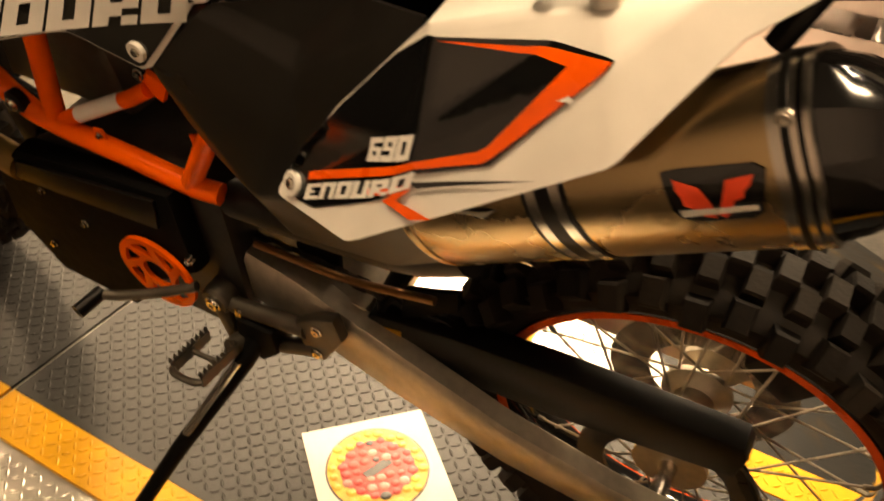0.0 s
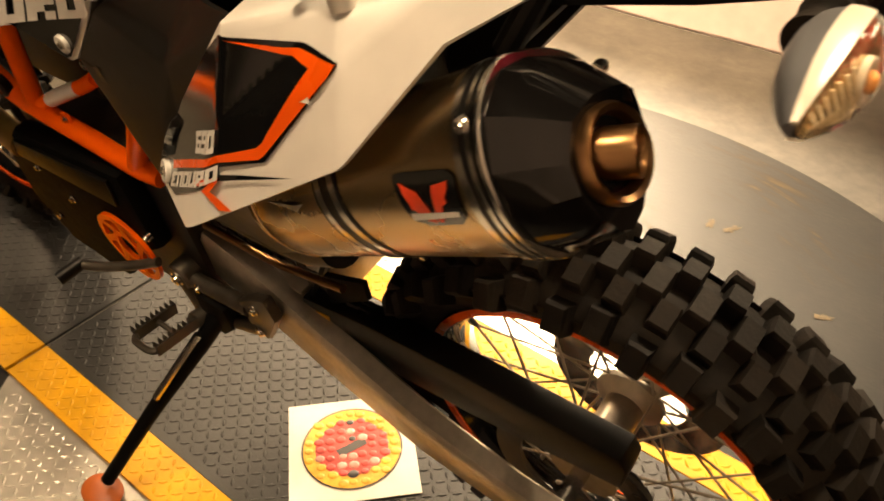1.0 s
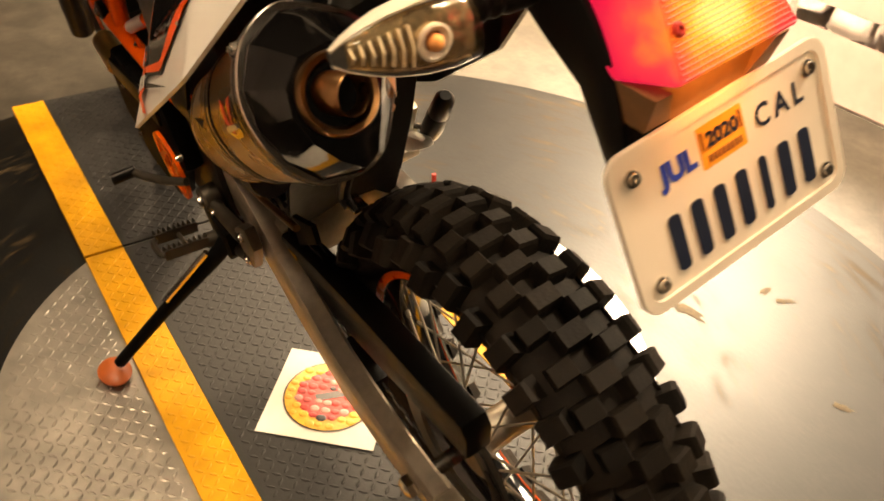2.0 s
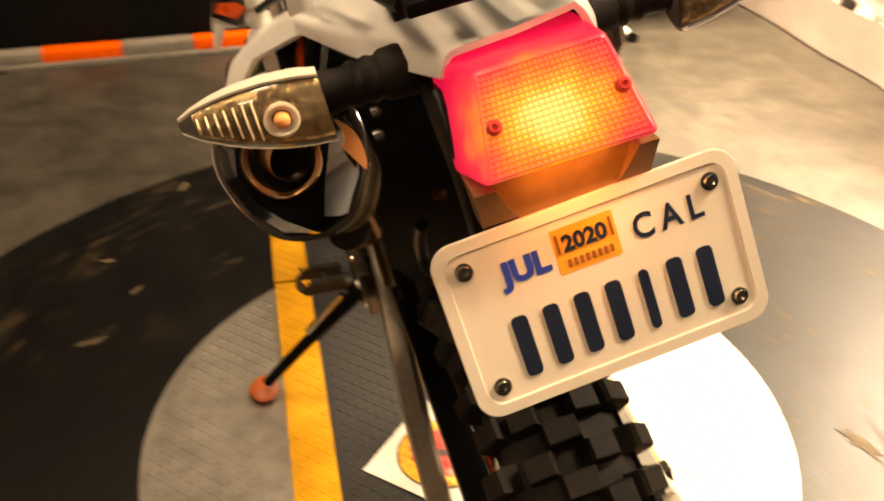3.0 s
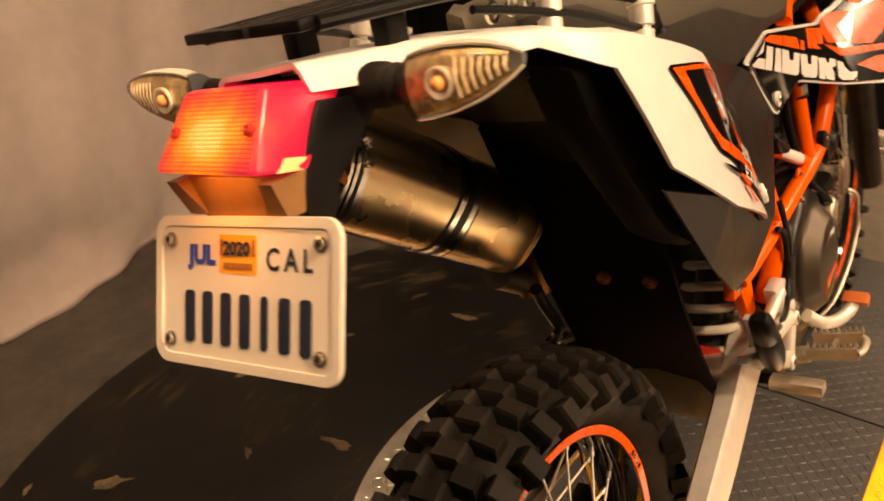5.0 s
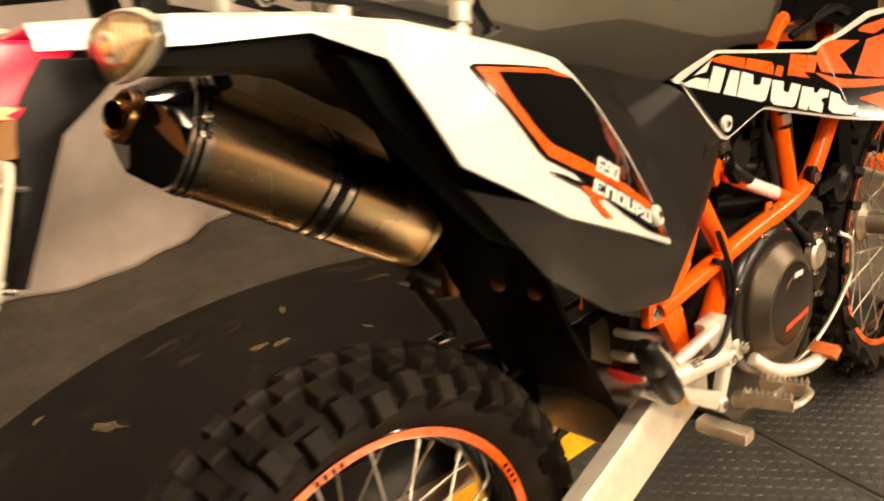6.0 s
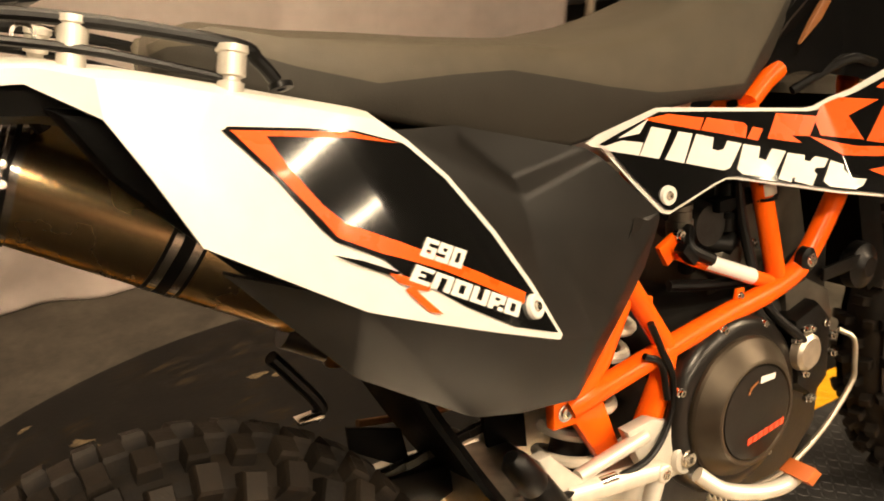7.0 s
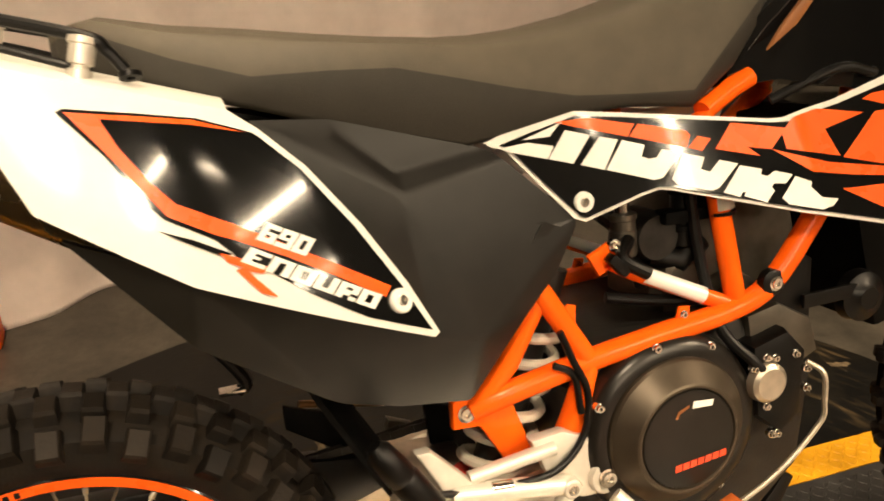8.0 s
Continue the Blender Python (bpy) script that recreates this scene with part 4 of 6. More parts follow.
plate = part("number_plate", on_plate(rounded_rect(0.178, 0.102, 0.013), -0.0004, 0.0012), PLATE, bike, "cream embossed number plate with dark bars")
part("plate_rim", ring_on_plate(rounded_rect(0.180, 0.104, 0.0135), rounded_rect(0.166, 0.090, 0.009), -0.0022, 0.0016), PLATE, plate)
for a, b in ((0.073, 0.035), (-0.073, 0.035), (0.073, -0.035), (-0.073, -0.035)):
    bolt(MP @ V(-0.0006, a, b), MP.to_3x3() @ V(-1, 0, 0), 0.0052, 0.004, STEEL, plate, "plate_bolt")
    part("bolt_tail", tube([MP @ V(0.002, a, b), MP @ V(0.016, a, b)], 0.0028, 8), STEEL, plate)
for k in range(7):
    w = 0.006 if k == 4 else 0.0095
    part("number_bar", on_plate(rounded_rect(w, 0.036, 0.003, 4, -0.0525 + 0.0187 * k, -0.0175), -0.0015, -0.0002), DARK_INK, plate, "dark embossed bar")


def words(text, bl, br, tl, place, mat, parent, name, bold=0.0, label="", thick=0.0006, spread=1.0):
    """Lettering laid into the parallelogram of three corners; place turns (across, up, out) into the world."""
    cu = bpy.data.curves.new("lettering", "FONT")
    cu.body, cu.offset, cu.resolution_u, cu.space_character = text, bold, 3, spread
    ob = bpy.data.objects.new("lettering", cu)
    scene.collection.objects.link(ob)
    me = bpy.data.meshes.new_from_object(ob.evaluated_get(bpy.context.evaluated_depsgraph_get()))
    bpy.data.objects.remove(ob)
    bpy.data.curves.remove(cu)
    co = [v.co.copy() for v in me.vertices]
    x0, x1 = min(c.x for c in co), max(c.x for c in co)
    y0, y1 = min(c.y for c in co), max(c.y for c in co)
    bm = bmesh.new()
    bm.from_mesh(me)
    bpy.data.meshes.remove(me)
    bmesh.ops.subdivide_edges(bm, edges=[e for e in bm.edges if e.calc_length() > 0.4], cuts=2)
    for v in bm.verts:
        u, w = (v.co.x - x0) / (x1 - x0), (v.co.y - y0) / (y1 - y0)
        a = bl[0] + u * (br[0] - bl[0]) + w * (tl[0] - bl[0])
        b = bl[1] + u * (br[1] - bl[1]) + w * (tl[1] - bl[1])
        v.co = place(a, b, thick)
    return part(name, bm, mat, parent, label, 0)


GLYPHS = {"E": "####..##.#..###", "N": "####.##.##.##.#", "D": "####.##.##.####", "U": "#.##.##.##.####", "R": "####.######.#.#", "O": "####.##.##.####", "6": "####..####.####", "9": "####.####..####", "0": "####.##.##.####"}


def block_words(text, bl, br, tl, place, mat, parent, name, label="", lift=0.003, stroke=0.35, gap=0.07):
    """Heavy square lettering, each letter a grid of filled cells, laid into a parallelogram."""
    cols = [0, stroke, 1 - stroke, 1.0]
    rows = [1.0, 0.76, 0.58, 0.42, 0.24, 0.0]
    n = len(text)
    step = 1.0 / (n - gap)
    bm = bmesh.new()
    for i, ch in enumerate(text):
        grid = {}

        def vert(c, r, i=i, grid=grid):
            if (c, r) not in grid:
                u, w = (i + cols[c] * (1 - gap)) * step, rows[r]
                a = bl[0] + u * (br[0] - bl[0]) + w * (tl[0] - bl[0])
                b = bl[1] + u * (br[1] - bl[1]) + w * (tl[1] - bl[1])
                grid[(c, r)] = bm.verts.new(place(a, b, lift))
            return grid[(c, r)]

        for k, cell in enumerate(GLYPHS[ch]):
            if cell == "#":
                c, r = k % 3, k // 3
                bm.faces.new((vert(c, r), vert(c + 1, r), vert(c + 1, r + 1), vert(c, r + 1)))
    return part(name, bm, mat, parent, label, 0)


def plate_place(a, b, out):
    return MP @ V(-0.0004 - out, -a, b)


words("JUL", (-0.0555, 0.0145), (-0.0255, 0.0145), (-0.0555, 0.0325), plate_place, BLUE_INK, plate, "month_lettering", 0.055, "blue month lettering")
words("CAL", (0.024, 0.017), (0.066, 0.017), (0.024, 0.032), plate_place, DARK_INK, plate, "state_lettering", 0.022, "dark state lettering", spread=1.45)
part("year_sticker", on_plate(rounded_rect(0.037, 0.026, 0.001, 2, -0.0035, 0.0265), -0.0008, -0.0001), AMBER, plate, "orange year sticker")
words("2020", (-0.017, 0.0255), (0.0095, 0.0255), (-0.017, 0.0355), lambda a, b, o: MP @ V(-0.0013 - o, -a, b), DARK_INK, plate, "year_lettering", 0.045)
for k in range(8):
    part("serial_bar", on_plate(rounded_rect(0.0022, 0.0045, 0.0005, 2, -0.0155 + 0.0036 * k, 0.0188), -0.0016, -0.0009), BROWN_INK, plate)
for cx in (-0.0195, 0.0122):
    part("serial_bar", on_plate(rounded_rect(0.0018, 0.011, 0.0005, 2, cx, 0.031), -0.0016, -0.0009), BROWN_INK, plate)

# tail light: faceted lens over a lit bulb
lens_pts = [(-0.233, 0.036, 1.003), (-0.231, -0.038, 1.003), (-0.267, -0.049, 0.956), (-0.268, 0.047, 0.957), (-0.165, 0.046, 0.992), (-0.165, -0.046, 0.992), (-0.226, -0.054, 0.946), (-0.226, 0.054, 0.946)]
bm = bmesh.new()
vs = [bm.verts.new(p) for p in lens_pts]
for f in ((0, 1, 2, 3), (1, 5, 6, 2), (0, 3, 7, 4), (0, 4, 5, 1), (3, 2, 6, 7), (4, 7, 6, 5)):
    bm.faces.new([vs[i] for i in f])
bmesh.ops.recalc_face_normals(bm, faces=bm.faces[:])
bmesh.ops.bevel(bm, geom=bm.edges[:], offset=0.004, segments=3, profile=0.5, affect="EDGES")
light = part("tail_light", bm, TAIL_LENS, bike, "lit red ribbed tail light lens")
fn = (V(*lens_pts[1]) - V(*lens_pts[0])).cross(V(*lens_pts[3]) - V(*lens_pts[0])).normalized()
if fn.x > 0:
    fn = -fn
for p in ((-0.2525, 0.033, 0.980), (-0.2515, -0.037, 0.981)):
    bolt(V(*p) - fn * 0.0005, fn, 0.0042, 0.0022, RED_PAINT, light, "lens_screw")
a0, a1, a2, a3 = [V(*lens_pts[i]) for i in range(4)]
for k in range(1, 20):
    u = k / 20
    p, q = a0.lerp(a3, u) + fn * 0.0003, a1.lerp(a2, u) + fn * 0.0003
    part("lens_rib", tube([p.lerp(q, 0.05), p.lerp(q, 0.95)], 0.0008, 5), TAIL_RIB, light)
for k in range(1, 27):
    u = k / 27
    p, q = a0.lerp(a1, u) + fn * 0.0003, a3.lerp(a2, u) + fn * 0.0003
    part("lens_rib", tube([p.lerp(q, 0.06), p.lerp(q, 0.94)], 0.0007, 5), TAIL_RIB, light)
part("clear_window", prism([(-0.250, 0.9520), (-0.229, 0.9475), (-0.222, 0.9545), (-0.240, 0.9590)], -0.0522, -0.0490, 0.001), WINDOW_GLOW, light, "clear window glowing amber")


def signal(sg):
    """A teardrop turn signal: shell, clear lens, reflector, bulb and rubber stalk."""
    rows = [(0.108, 0.0205, 0.022), (0.120, 0.0215, 0.0235), (0.138, 0.0205, 0.0225), (0.156, 0.0172, 0.019), (0.168, 0.0135, 0.0145), (0.180, 0.0085, 0.009), (0.188, 0.0035, 0.004)]

    def section(y, h, d, a0, a1, grow, n=14):
        k = (y - 0.108) / 0.080
        cx, cz = -0.170 - 0.002 * k, 0.983 + 0.013 * k
        out = []
        for i in range(n + 1):
            a = radians(a0 + (a1 - a0) * i / n)
            c, s = math.cos(a), math.sin(a)
            out.append(V(cx + (d + grow) * c * (0.8 if c < 0 else 1.0), sg * y, cz + (h + grow) * math.copysign(abs(s) ** 0.85, s)))
        return out

    shell_bm = loft([section(y, h, d, -100, 100, 0) for y, h, d in rows])
    body = part("turn_signal", shell_bm, SIGNAL_GREY, bike, "grey teardrop turn signal with clear lens", 50)
    trim = loft([section(y, h, d, 76, 108, 0.0012, 4) + section(y, h, d, 108, 76, -0.0006, 4) for y, h, d in rows])
    part("trim", trim, TRIM, body, "pale signal rim")
    trim = loft([section(y, h, d, -108, -76, 0.0012, 4) + section(y, h, d, -76, -108, -0.0006, 4) for y, h, d in rows])
    part("trim", trim, TRIM, body, "pale signal rim")
    lens = part("lens", loft([section(y, h, d, 100, 260, 0.0004) for y, h, d in rows]), CLEAR_LENS, body, "clear ribbed plastic lens", 50)
    lens.visible_shadow = False
    refl = loft([section(y, h * 0.93, d * 0.55, 105, 255, -0.001) for y, h, d in rows[:-1]])
    part("reflector", refl, REFLECTOR, body, "silvered reflector")
    bulb = bmesh.new()
    bmesh.ops.create_uvsphere(bulb, u_segments=20, v_segments=12, radius=0.0078)
    for v in bulb.verts:
        v.co = v.co * 0.62 + V(-0.1825, sg * 0.134, 0.987)
    part("bulb", bulb, AMBER_GLASS, body, "amber bulb")
    part("bulb_seat", lathe([(0.0055, -0.003), (0.0095, -0.001), (0.0102, 0.002), (0.0088, 0.0025), (0.0055, 0.0)], Matrix.Translation((-0.1805, sg * 0.134, 0.987)) @ Euler((0, 0, radians(90))).to_matrix().to_4x4(), 24, closed=True), TRIM, body, "silvered ring round the bulb")
    for k in range(7):
        y = 0.147 + 0.0052 * k
        h = 0.0185 * (1 - (y - 0.118) / 0.078)
        zc = 0.983 + 0.013 * (y - 0.108) / 0.080
        part("lens_rib", tube([V(-0.1795 + 0.006 * k / 7, sg * y, zc + h), V(-0.1825 + 0.006 * k / 7, sg * y, zc), V(-0.1795 + 0.006 * k / 7, sg * y, zc - h)], 0.0007, 6), RIB_CLEAR, body)
    part("stalk", lathe([(0.003, 0.045), (0.017, 0.045), (0.0155, 0.07), (0.013, 0.074), (0.0145, 0.079), (0.0125, 0.084), (0.014, 0.089), (0.012, 0.094), (0.014, 0.110), (0.003, 0.110)], Matrix.Translation((-0.152, 0, 0.982)) @ Matrix.Diagonal((1, sg, 1, 1)), 24), RUBBER, body, "black rubber stalk")


signal(1)
signal(-1)


# luggage rack
def rack():
    r = part("luggage_rack", box((-0.095, 0.0, 1.033), (0.235, 0.022, 0.007), bevel=0.002), BLACK, bike, "black metal luggage rack")
    for yy in (-0.048, -0.024, 0.024, 0.048):
        part("slat", box((-0.09, yy, 1.033), (0.225, 0.012, 0.007), bevel=0.002), BLACK, r)
    for xx in (-0.20, -0.10, 0.012):
        part("cross_slat", box((xx, 0, 1.0325), (0.014, 0.112, 0.008), bevel=0.002), BLACK, r)
    for sg in (-1, 1):
        y = lambda a: sg * a
        part("rack_tube", tube(bend([(-0.19, y(0.054), 1.031), (-0.06, y(0.080), 1.027), (0.03, y(0.103), 1.013), (0.131, y(0.136), 0.9835), (0.148, y(0.137), 0.970), (0.160, y(0.137), 0.953)], 5), 0.0055, 10), BLACK, r)
        part("rack_tube", tube(bend([(-0.06, y(0.086), 1.013), (-0.013, y(0.096), 1.003), (0.047, y(0.115), 0.987), (0.127, y(0.139), 0.9575)], 5), 0.0036, 8), BLACK, r)
        part("eyelet", lathe([(0.0035, -0.0022), (0.0095, -0.0022), (0.0095, 0.0022), (0.0035, 0.0022)], Matrix.Translation((0.163, y(0.137), 0.948)) @ Euler((radians(70 * -sg), 0, 0)).to_matrix().to_4x4(), 24, closed=True), BLACK, r)
        for px, py, pz in ((0.121, 0.139, 0.944), (0.022, 0.103, 0.976)):
            part("standoff", lathe([(0.002, 0), (0.009, 0), (0.009, 0.013), (0.0065, 0.014), (0.0065, 0.017), (0.0095, 0.018), (0.0095, 0.034), (0.0112, 0.035), (0.0112, 0.040), (0.004, 0.042), (0.003, 0.039)], Matrix.Translation((px, y(py), pz)) @ V(0.010, y(-0.004), 0.034).to_track_quat("Y", "Z").to_matrix().to_4x4() @ Matrix.Diagonal((1.12, 1, 1.12, 1)), 20), BRIGHT_ALLOY, r, "bright metal standoff")
        part("rack_leg", box((-0.108, y(0.045), 1.015), (0.024, 0.016, 0.034), bevel=0.003), BLACK, r)
    for k in range(3):
        part("strap_ring", lathe([(0.006, 0), (0.009, 0), (0.009, 0.003), (0.006, 0.003)], Matrix.Translation((-0.03 + 0.03 * k, -0.085, 1.006)), 16, closed=True), STEEL, r)


rack()

# muffler: cross-section in (y, v), along its own axis
MA = radians(32.5)
MU, MV = V(math.cos(MA), 0, -math.sin(MA)), V(math.sin(MA), 0, math.cos(MA))
SECTION = [(0.130, 0.794), (0.152, 0.799), (0.180, 0.785), (0.197, 0.757), (0.199, 0.730), (0.189, 0.700), (0.170, 0.677), (0.140, 0.670), (0.115, 0.678), (0.096, 0.706), (0.086, 0.735), (0.090, 0.760), (0.106, 0.780)]
CAP_END = [(0.122, 0.757), (0.137, 0.762), (0.160, 0.760), (0.176, 0.745), (0.180, 0.727), (0.174, 0.706), (0.160, 0.688), (0.145, 0.676), (0.132, 0.682), (0.123, 0.704), (0.112, 0.728), (0.107, 0.746), (0.112, 0.753)]


def muffler_row(u, grow=1.0, smooth=4, shift=None, cy=0.139, cv=0.736, flat=False, skew=0.0):
    pts = [V(y, v, 0) for y, v in SECTION]
    if not flat:
        n = len(pts)
        fine = []
        for i in range(n):
            a, b, c, d = (pts[(i + k) % n] for k in (-1, 0, 1, 2))
            for k in range(smooth):
                t = k / smooth
                fine.append(0.5 * ((2 * b) + (c - a) * t + (2 * a - 5 * b + 4 * c - d) * t * t + (3 * b - a - 3 * c + d) * t ** 3))
        pts = fine
    dy = -0.055 * (u + 0.499)
    oy, ov = shift or (0, 0)
    return [MU * (u + skew * max(0, 0.745 - p.y)) + MV * (cv + (p.y - cv) * grow + ov) + V(0, cy + (p.x - cy) * grow + dy + oy, 0) for p in pts]


can = part("muffler", loft([muffler_row(-0.499, skew=0.22), muffler_row(-0.40), muffler_row(-0.30), muffler_row(-0.21), muffler_row(-0.166), muffler_row(-0.164, 0.985), muffler_row(-0.163, 0.9), muffler_row(-0.162, 0.5)]), TITANIUM, bike, "brushed titanium muffler with black cap", 50)
for u0, u1 in ((-0.338, -0.329), (-0.316, -0.307)):
    part("band", loft([muffler_row(u0, 1.0), muffler_row(u0, 1.02), muffler_row(u1, 1.02), muffler_row(u1, 1.0)]), STEEL, can, "steel band", 30)
for u0, u1 in ((-0.342, -0.338), (-0.329, -0.316), (-0.307, -0.303)):
    part("band_strip", loft([muffler_row(u0, 0.99), muffler_row(u0, 1.012), muffler_row(u1, 1.012), muffler_row(u1, 0.99)]), BLACK, can, "black band strip", 30)
part("end_band", loft([muffler_row(-0.176, 1.0), muffler_row(-0.175, 1.012), muffler_row(-0.168, 1.012), muffler_row(-0.167, 1.0)]), TITANIUM, can, "rolled front edge", 30)
part("clamp", loft([muffler_row(-0.489, 1.0, skew=0.22), muffler_row(-0.489, 1.026, skew=0.22), muffler_row(-0.506, 1.026, skew=0.22), muffler_row(-0.506, 1.0, skew=0.22)]), STEEL, can, "polished clamp ring", 30)
part("clamp_groove", loft([muffler_row(-0.4965, 1.0, skew=0.22), muffler_row(-0.4965, 1.030, skew=0.22), muffler_row(-0.5015, 1.030, skew=0.22), muffler_row(-0.5015, 1.0, skew=0.22)]), BLACK, can, "black clamp groove", 30)
part("clamp_edge", loft([muffler_row(-0.510, 1.0, skew=0.22), muffler_row(-0.509, 1.02, skew=0.22), muffler_row(-0.513, 1.02, skew=0.22), muffler_row(-0.514, 1.0, skew=0.22)]), STEEL, can, "polished cap edge", 30)
for p in ((-0.001, 0.1835, 0.929), (-0.024, 0.0735, 0.903), (-0.028, 0.0765, 0.885)):
    out = V(0, 1 if p[1] > 0.14 else -1, 0.1)
    bolt(V(*p) + out * 0.001, out, 0.0052, 0.004, STEEL, can, "clamp_rivet")


def cap_row(along, taper):
    """Cap section between the clamp and the small end face."""
    out = []
    for (y, v), (y2, v2) in zip(SECTION, CAP_END):
        u = -0.508 + (-0.045 + 0.5 * max(0, 0.71 - v2)) * along + 0.22 * max(0, 0.745 - v) * (1 - along)
        out.append(MU * u + MV * (v + (v2 - v) * taper) + V(0, y + (y2 - y) * taper - 0.055 * (u + 0.499), 0))
    return out


cap_rows = [cap_row(0, 0.01), cap_row(0.5, 0.36), cap_row(1, 1)]
bm = loft(cap_rows)
bmesh.ops.bevel(bm, geom=[e for e in bm.edges if e.calc_face_angle(0) > 0.2], offset=0.0022, segments=2, profile=0.5, affect="EDGES")
part("end_cap", bm, CARBON, can, "glossy black faceted end cap", 24)
RC = MU * -0.5540 + MV * 0.729 + V(0, 0.149, 0)
MR = Matrix.Translation(RC) @ (-MU + V(0, -0.04, 0)).to_track_quat("Y", "Z").to_matrix().to_4x4()
part("outlet_ring", lathe([(0.0205, -0.012), (0.0275, -0.012), (0.0290, 0.002), (0.0270, 0.006), (0.0235, 0.004), (0.0205, -0.004)], MR, 40, closed=True), RING_BRONZE, can, "bronze outlet ring")
part("outlet_back", lathe([(0.0005, -0.012), (0.0215, -0.012), (0.0215, -0.008), (0.0005, -0.008)], MR, 32), BLACK_DULL, can)
MT = Matrix.Translation(RC + V(0.006, 0.002, -0.001)) @ V(-0.86, -0.34, 0.20).to_track_quat("Y", "Z").to_matrix().to_4x4()
part("outlet_pipe", lathe([(0.0138, -0.006), (0.0150, -0.006), (0.0150, 0.020), (0.0144, 0.021), (0.0138, 0.019), (0.0138, -0.004)], MT, 32, closed=True), RING_BRONZE, can, "short bronze outlet pipe")
part("pipe_inside", lathe([(0.0005, -0.004), (0.0137, -0.004), (0.0137, -0.002), (0.0005, -0.002)], MT, 24), BLACK_DULL, can)
lip = bmesh.new()
arc = []
for k in range(9):
    t = k / 8
    mid = V(-0.0665 + 0.021 * t, 0.1185 - 0.024 * t - 0.006 * math.sin(math.pi * t), 0.928 - 0.058 * t)
    wide = 0.0095 * math.sin(math.pi * (0.12 + 0.80 * t))
    arc.append([lip.verts.new(mid + V(0.55, -0.45, 0.70) * (wide * e) + V(0, -0.0022, 0)) for e in (-1, 1)])
for a, b in zip(arc, arc[1:]):
    lip.faces.new((a[0], b[0], b[1], a[1]))
bmesh.ops.solidify(lip, geom=lip.faces[:], thickness=0.0012)
part("cap_lip", lip, COPPER_LIP, can, "copper-coloured lip of the cap")


# hanger strut and header pipe
part("muffler_hanger", tube([(0.02, 0.11, 0.925), (0.0, 0.095, 0.968)], 0.009, 10), BLACK, can)
part("link_pipe", tube(bend([tuple(MU * -0.20 + MV * 0.735 + V(0, 0.122, 0)), tuple(MU * -0.14 + MV * 0.733 + V(0, 0.119, 0)), (0.285, 0.112, 0.60)], 5), [0.034, 0.034, 0.033, 0.032, 0.031, 0.030, 0.029, 0.028, 0.027, 0.026, 0.025], 18), RING_BRONZE, bike, "heat-browned exhaust link pipe")
part("header_pipe", tube(bend([(0.222, 0.128, 0.655), (0.30, 0.118, 0.61), (0.42, 0.105, 0.58), (0.55, 0.095, 0.56)], 5), 0.024, 16), DARK_METAL, bike, "dark exhaust pipe")

# graphics on the tail panels and shrouds
from mathutils.bvhtree import BVHTree


def surface_of(ob):
    bm = bmesh.new()
    bm.from_mesh(ob.data)
    t = BVHTree.FromBMesh(bm)
    bm.free()
    return t


def placer(tree, sg, fallback):
    """Turns (x, z, lift) into a point that lies on the outer face of a panel."""
    def place(x, z, lift):
        ys = []
        for dx, dz in ((0, 0), (0, 0), (0.016, 0), (-0.016, 0), (0, 0.016), (0, -0.016)):
            hit = tree.ray_cast(V(x + dx, sg * 0.5, z + dz), V(0, -sg, 0))
            if hit[0] is not None:
                ys.append(hit[0].y)
        y = sum(ys) / len(ys) if ys else sg * fallback
        if sg > 0 or len(ys) < 6:
            hit = tree.ray_cast(V(x, sg * 0.5, z), V(0, -sg, 0))
            y = hit[0].y if hit[0] is not None else y
        return V(x, y + sg * lift, z)
    return place


def decal(outline, place, lift, mat, parent, name, label=""):
    bm = fill(outline, 0.009)
    for v in bm.verts:
        v.co = place(v.co.x, v.co.z, lift)
    return part(name, bm, mat, parent, label, 60)


on_can = placer(surface_of(can), 1, 0.199)
decal([(0.059, 0.870), (0.051, 0.876), (0.008, 0.901), (0.0, 0.901), (-0.008, 0.873), (-0.004, 0.865), (0.023, 0.848), (0.038, 0.844), (0.045, 0.850)], on_can, 0.0014, GLOSS_BLACK, can, "emblem", "black emblem with red wings")
decal([(0.050, 0.870), (0.033, 0.873), (0.027, 0.869), (0.022, 0.865), (0.017, 0.855), (0.024, 0.853), (0.032, 0.856), (0.038, 0.856), (0.041, 0.861), (0.046, 0.864)], on_can, 0.0021, PRINT_WING, can, "emblem_wing", "red wing shape")
decal([(0.019, 0.885), (0.005, 0.896), (0.005, 0.889), (0.007, 0.883), (0.006, 0.879), (0.010, 0.874), (0.010, 0.865), (0.012, 0.858), (0.016, 0.858), (0.017, 0.869)], on_can, 0.0021, PRINT_WING, can, "emblem_wing", "red wing shape")
decal([(0.040, 0.8515), (-0.0035, 0.878), (-0.005, 0.874), (0.037, 0.8465)], on_can, 0.0027, WHITE_STICKER, can, "emblem_bar", "pale bar")


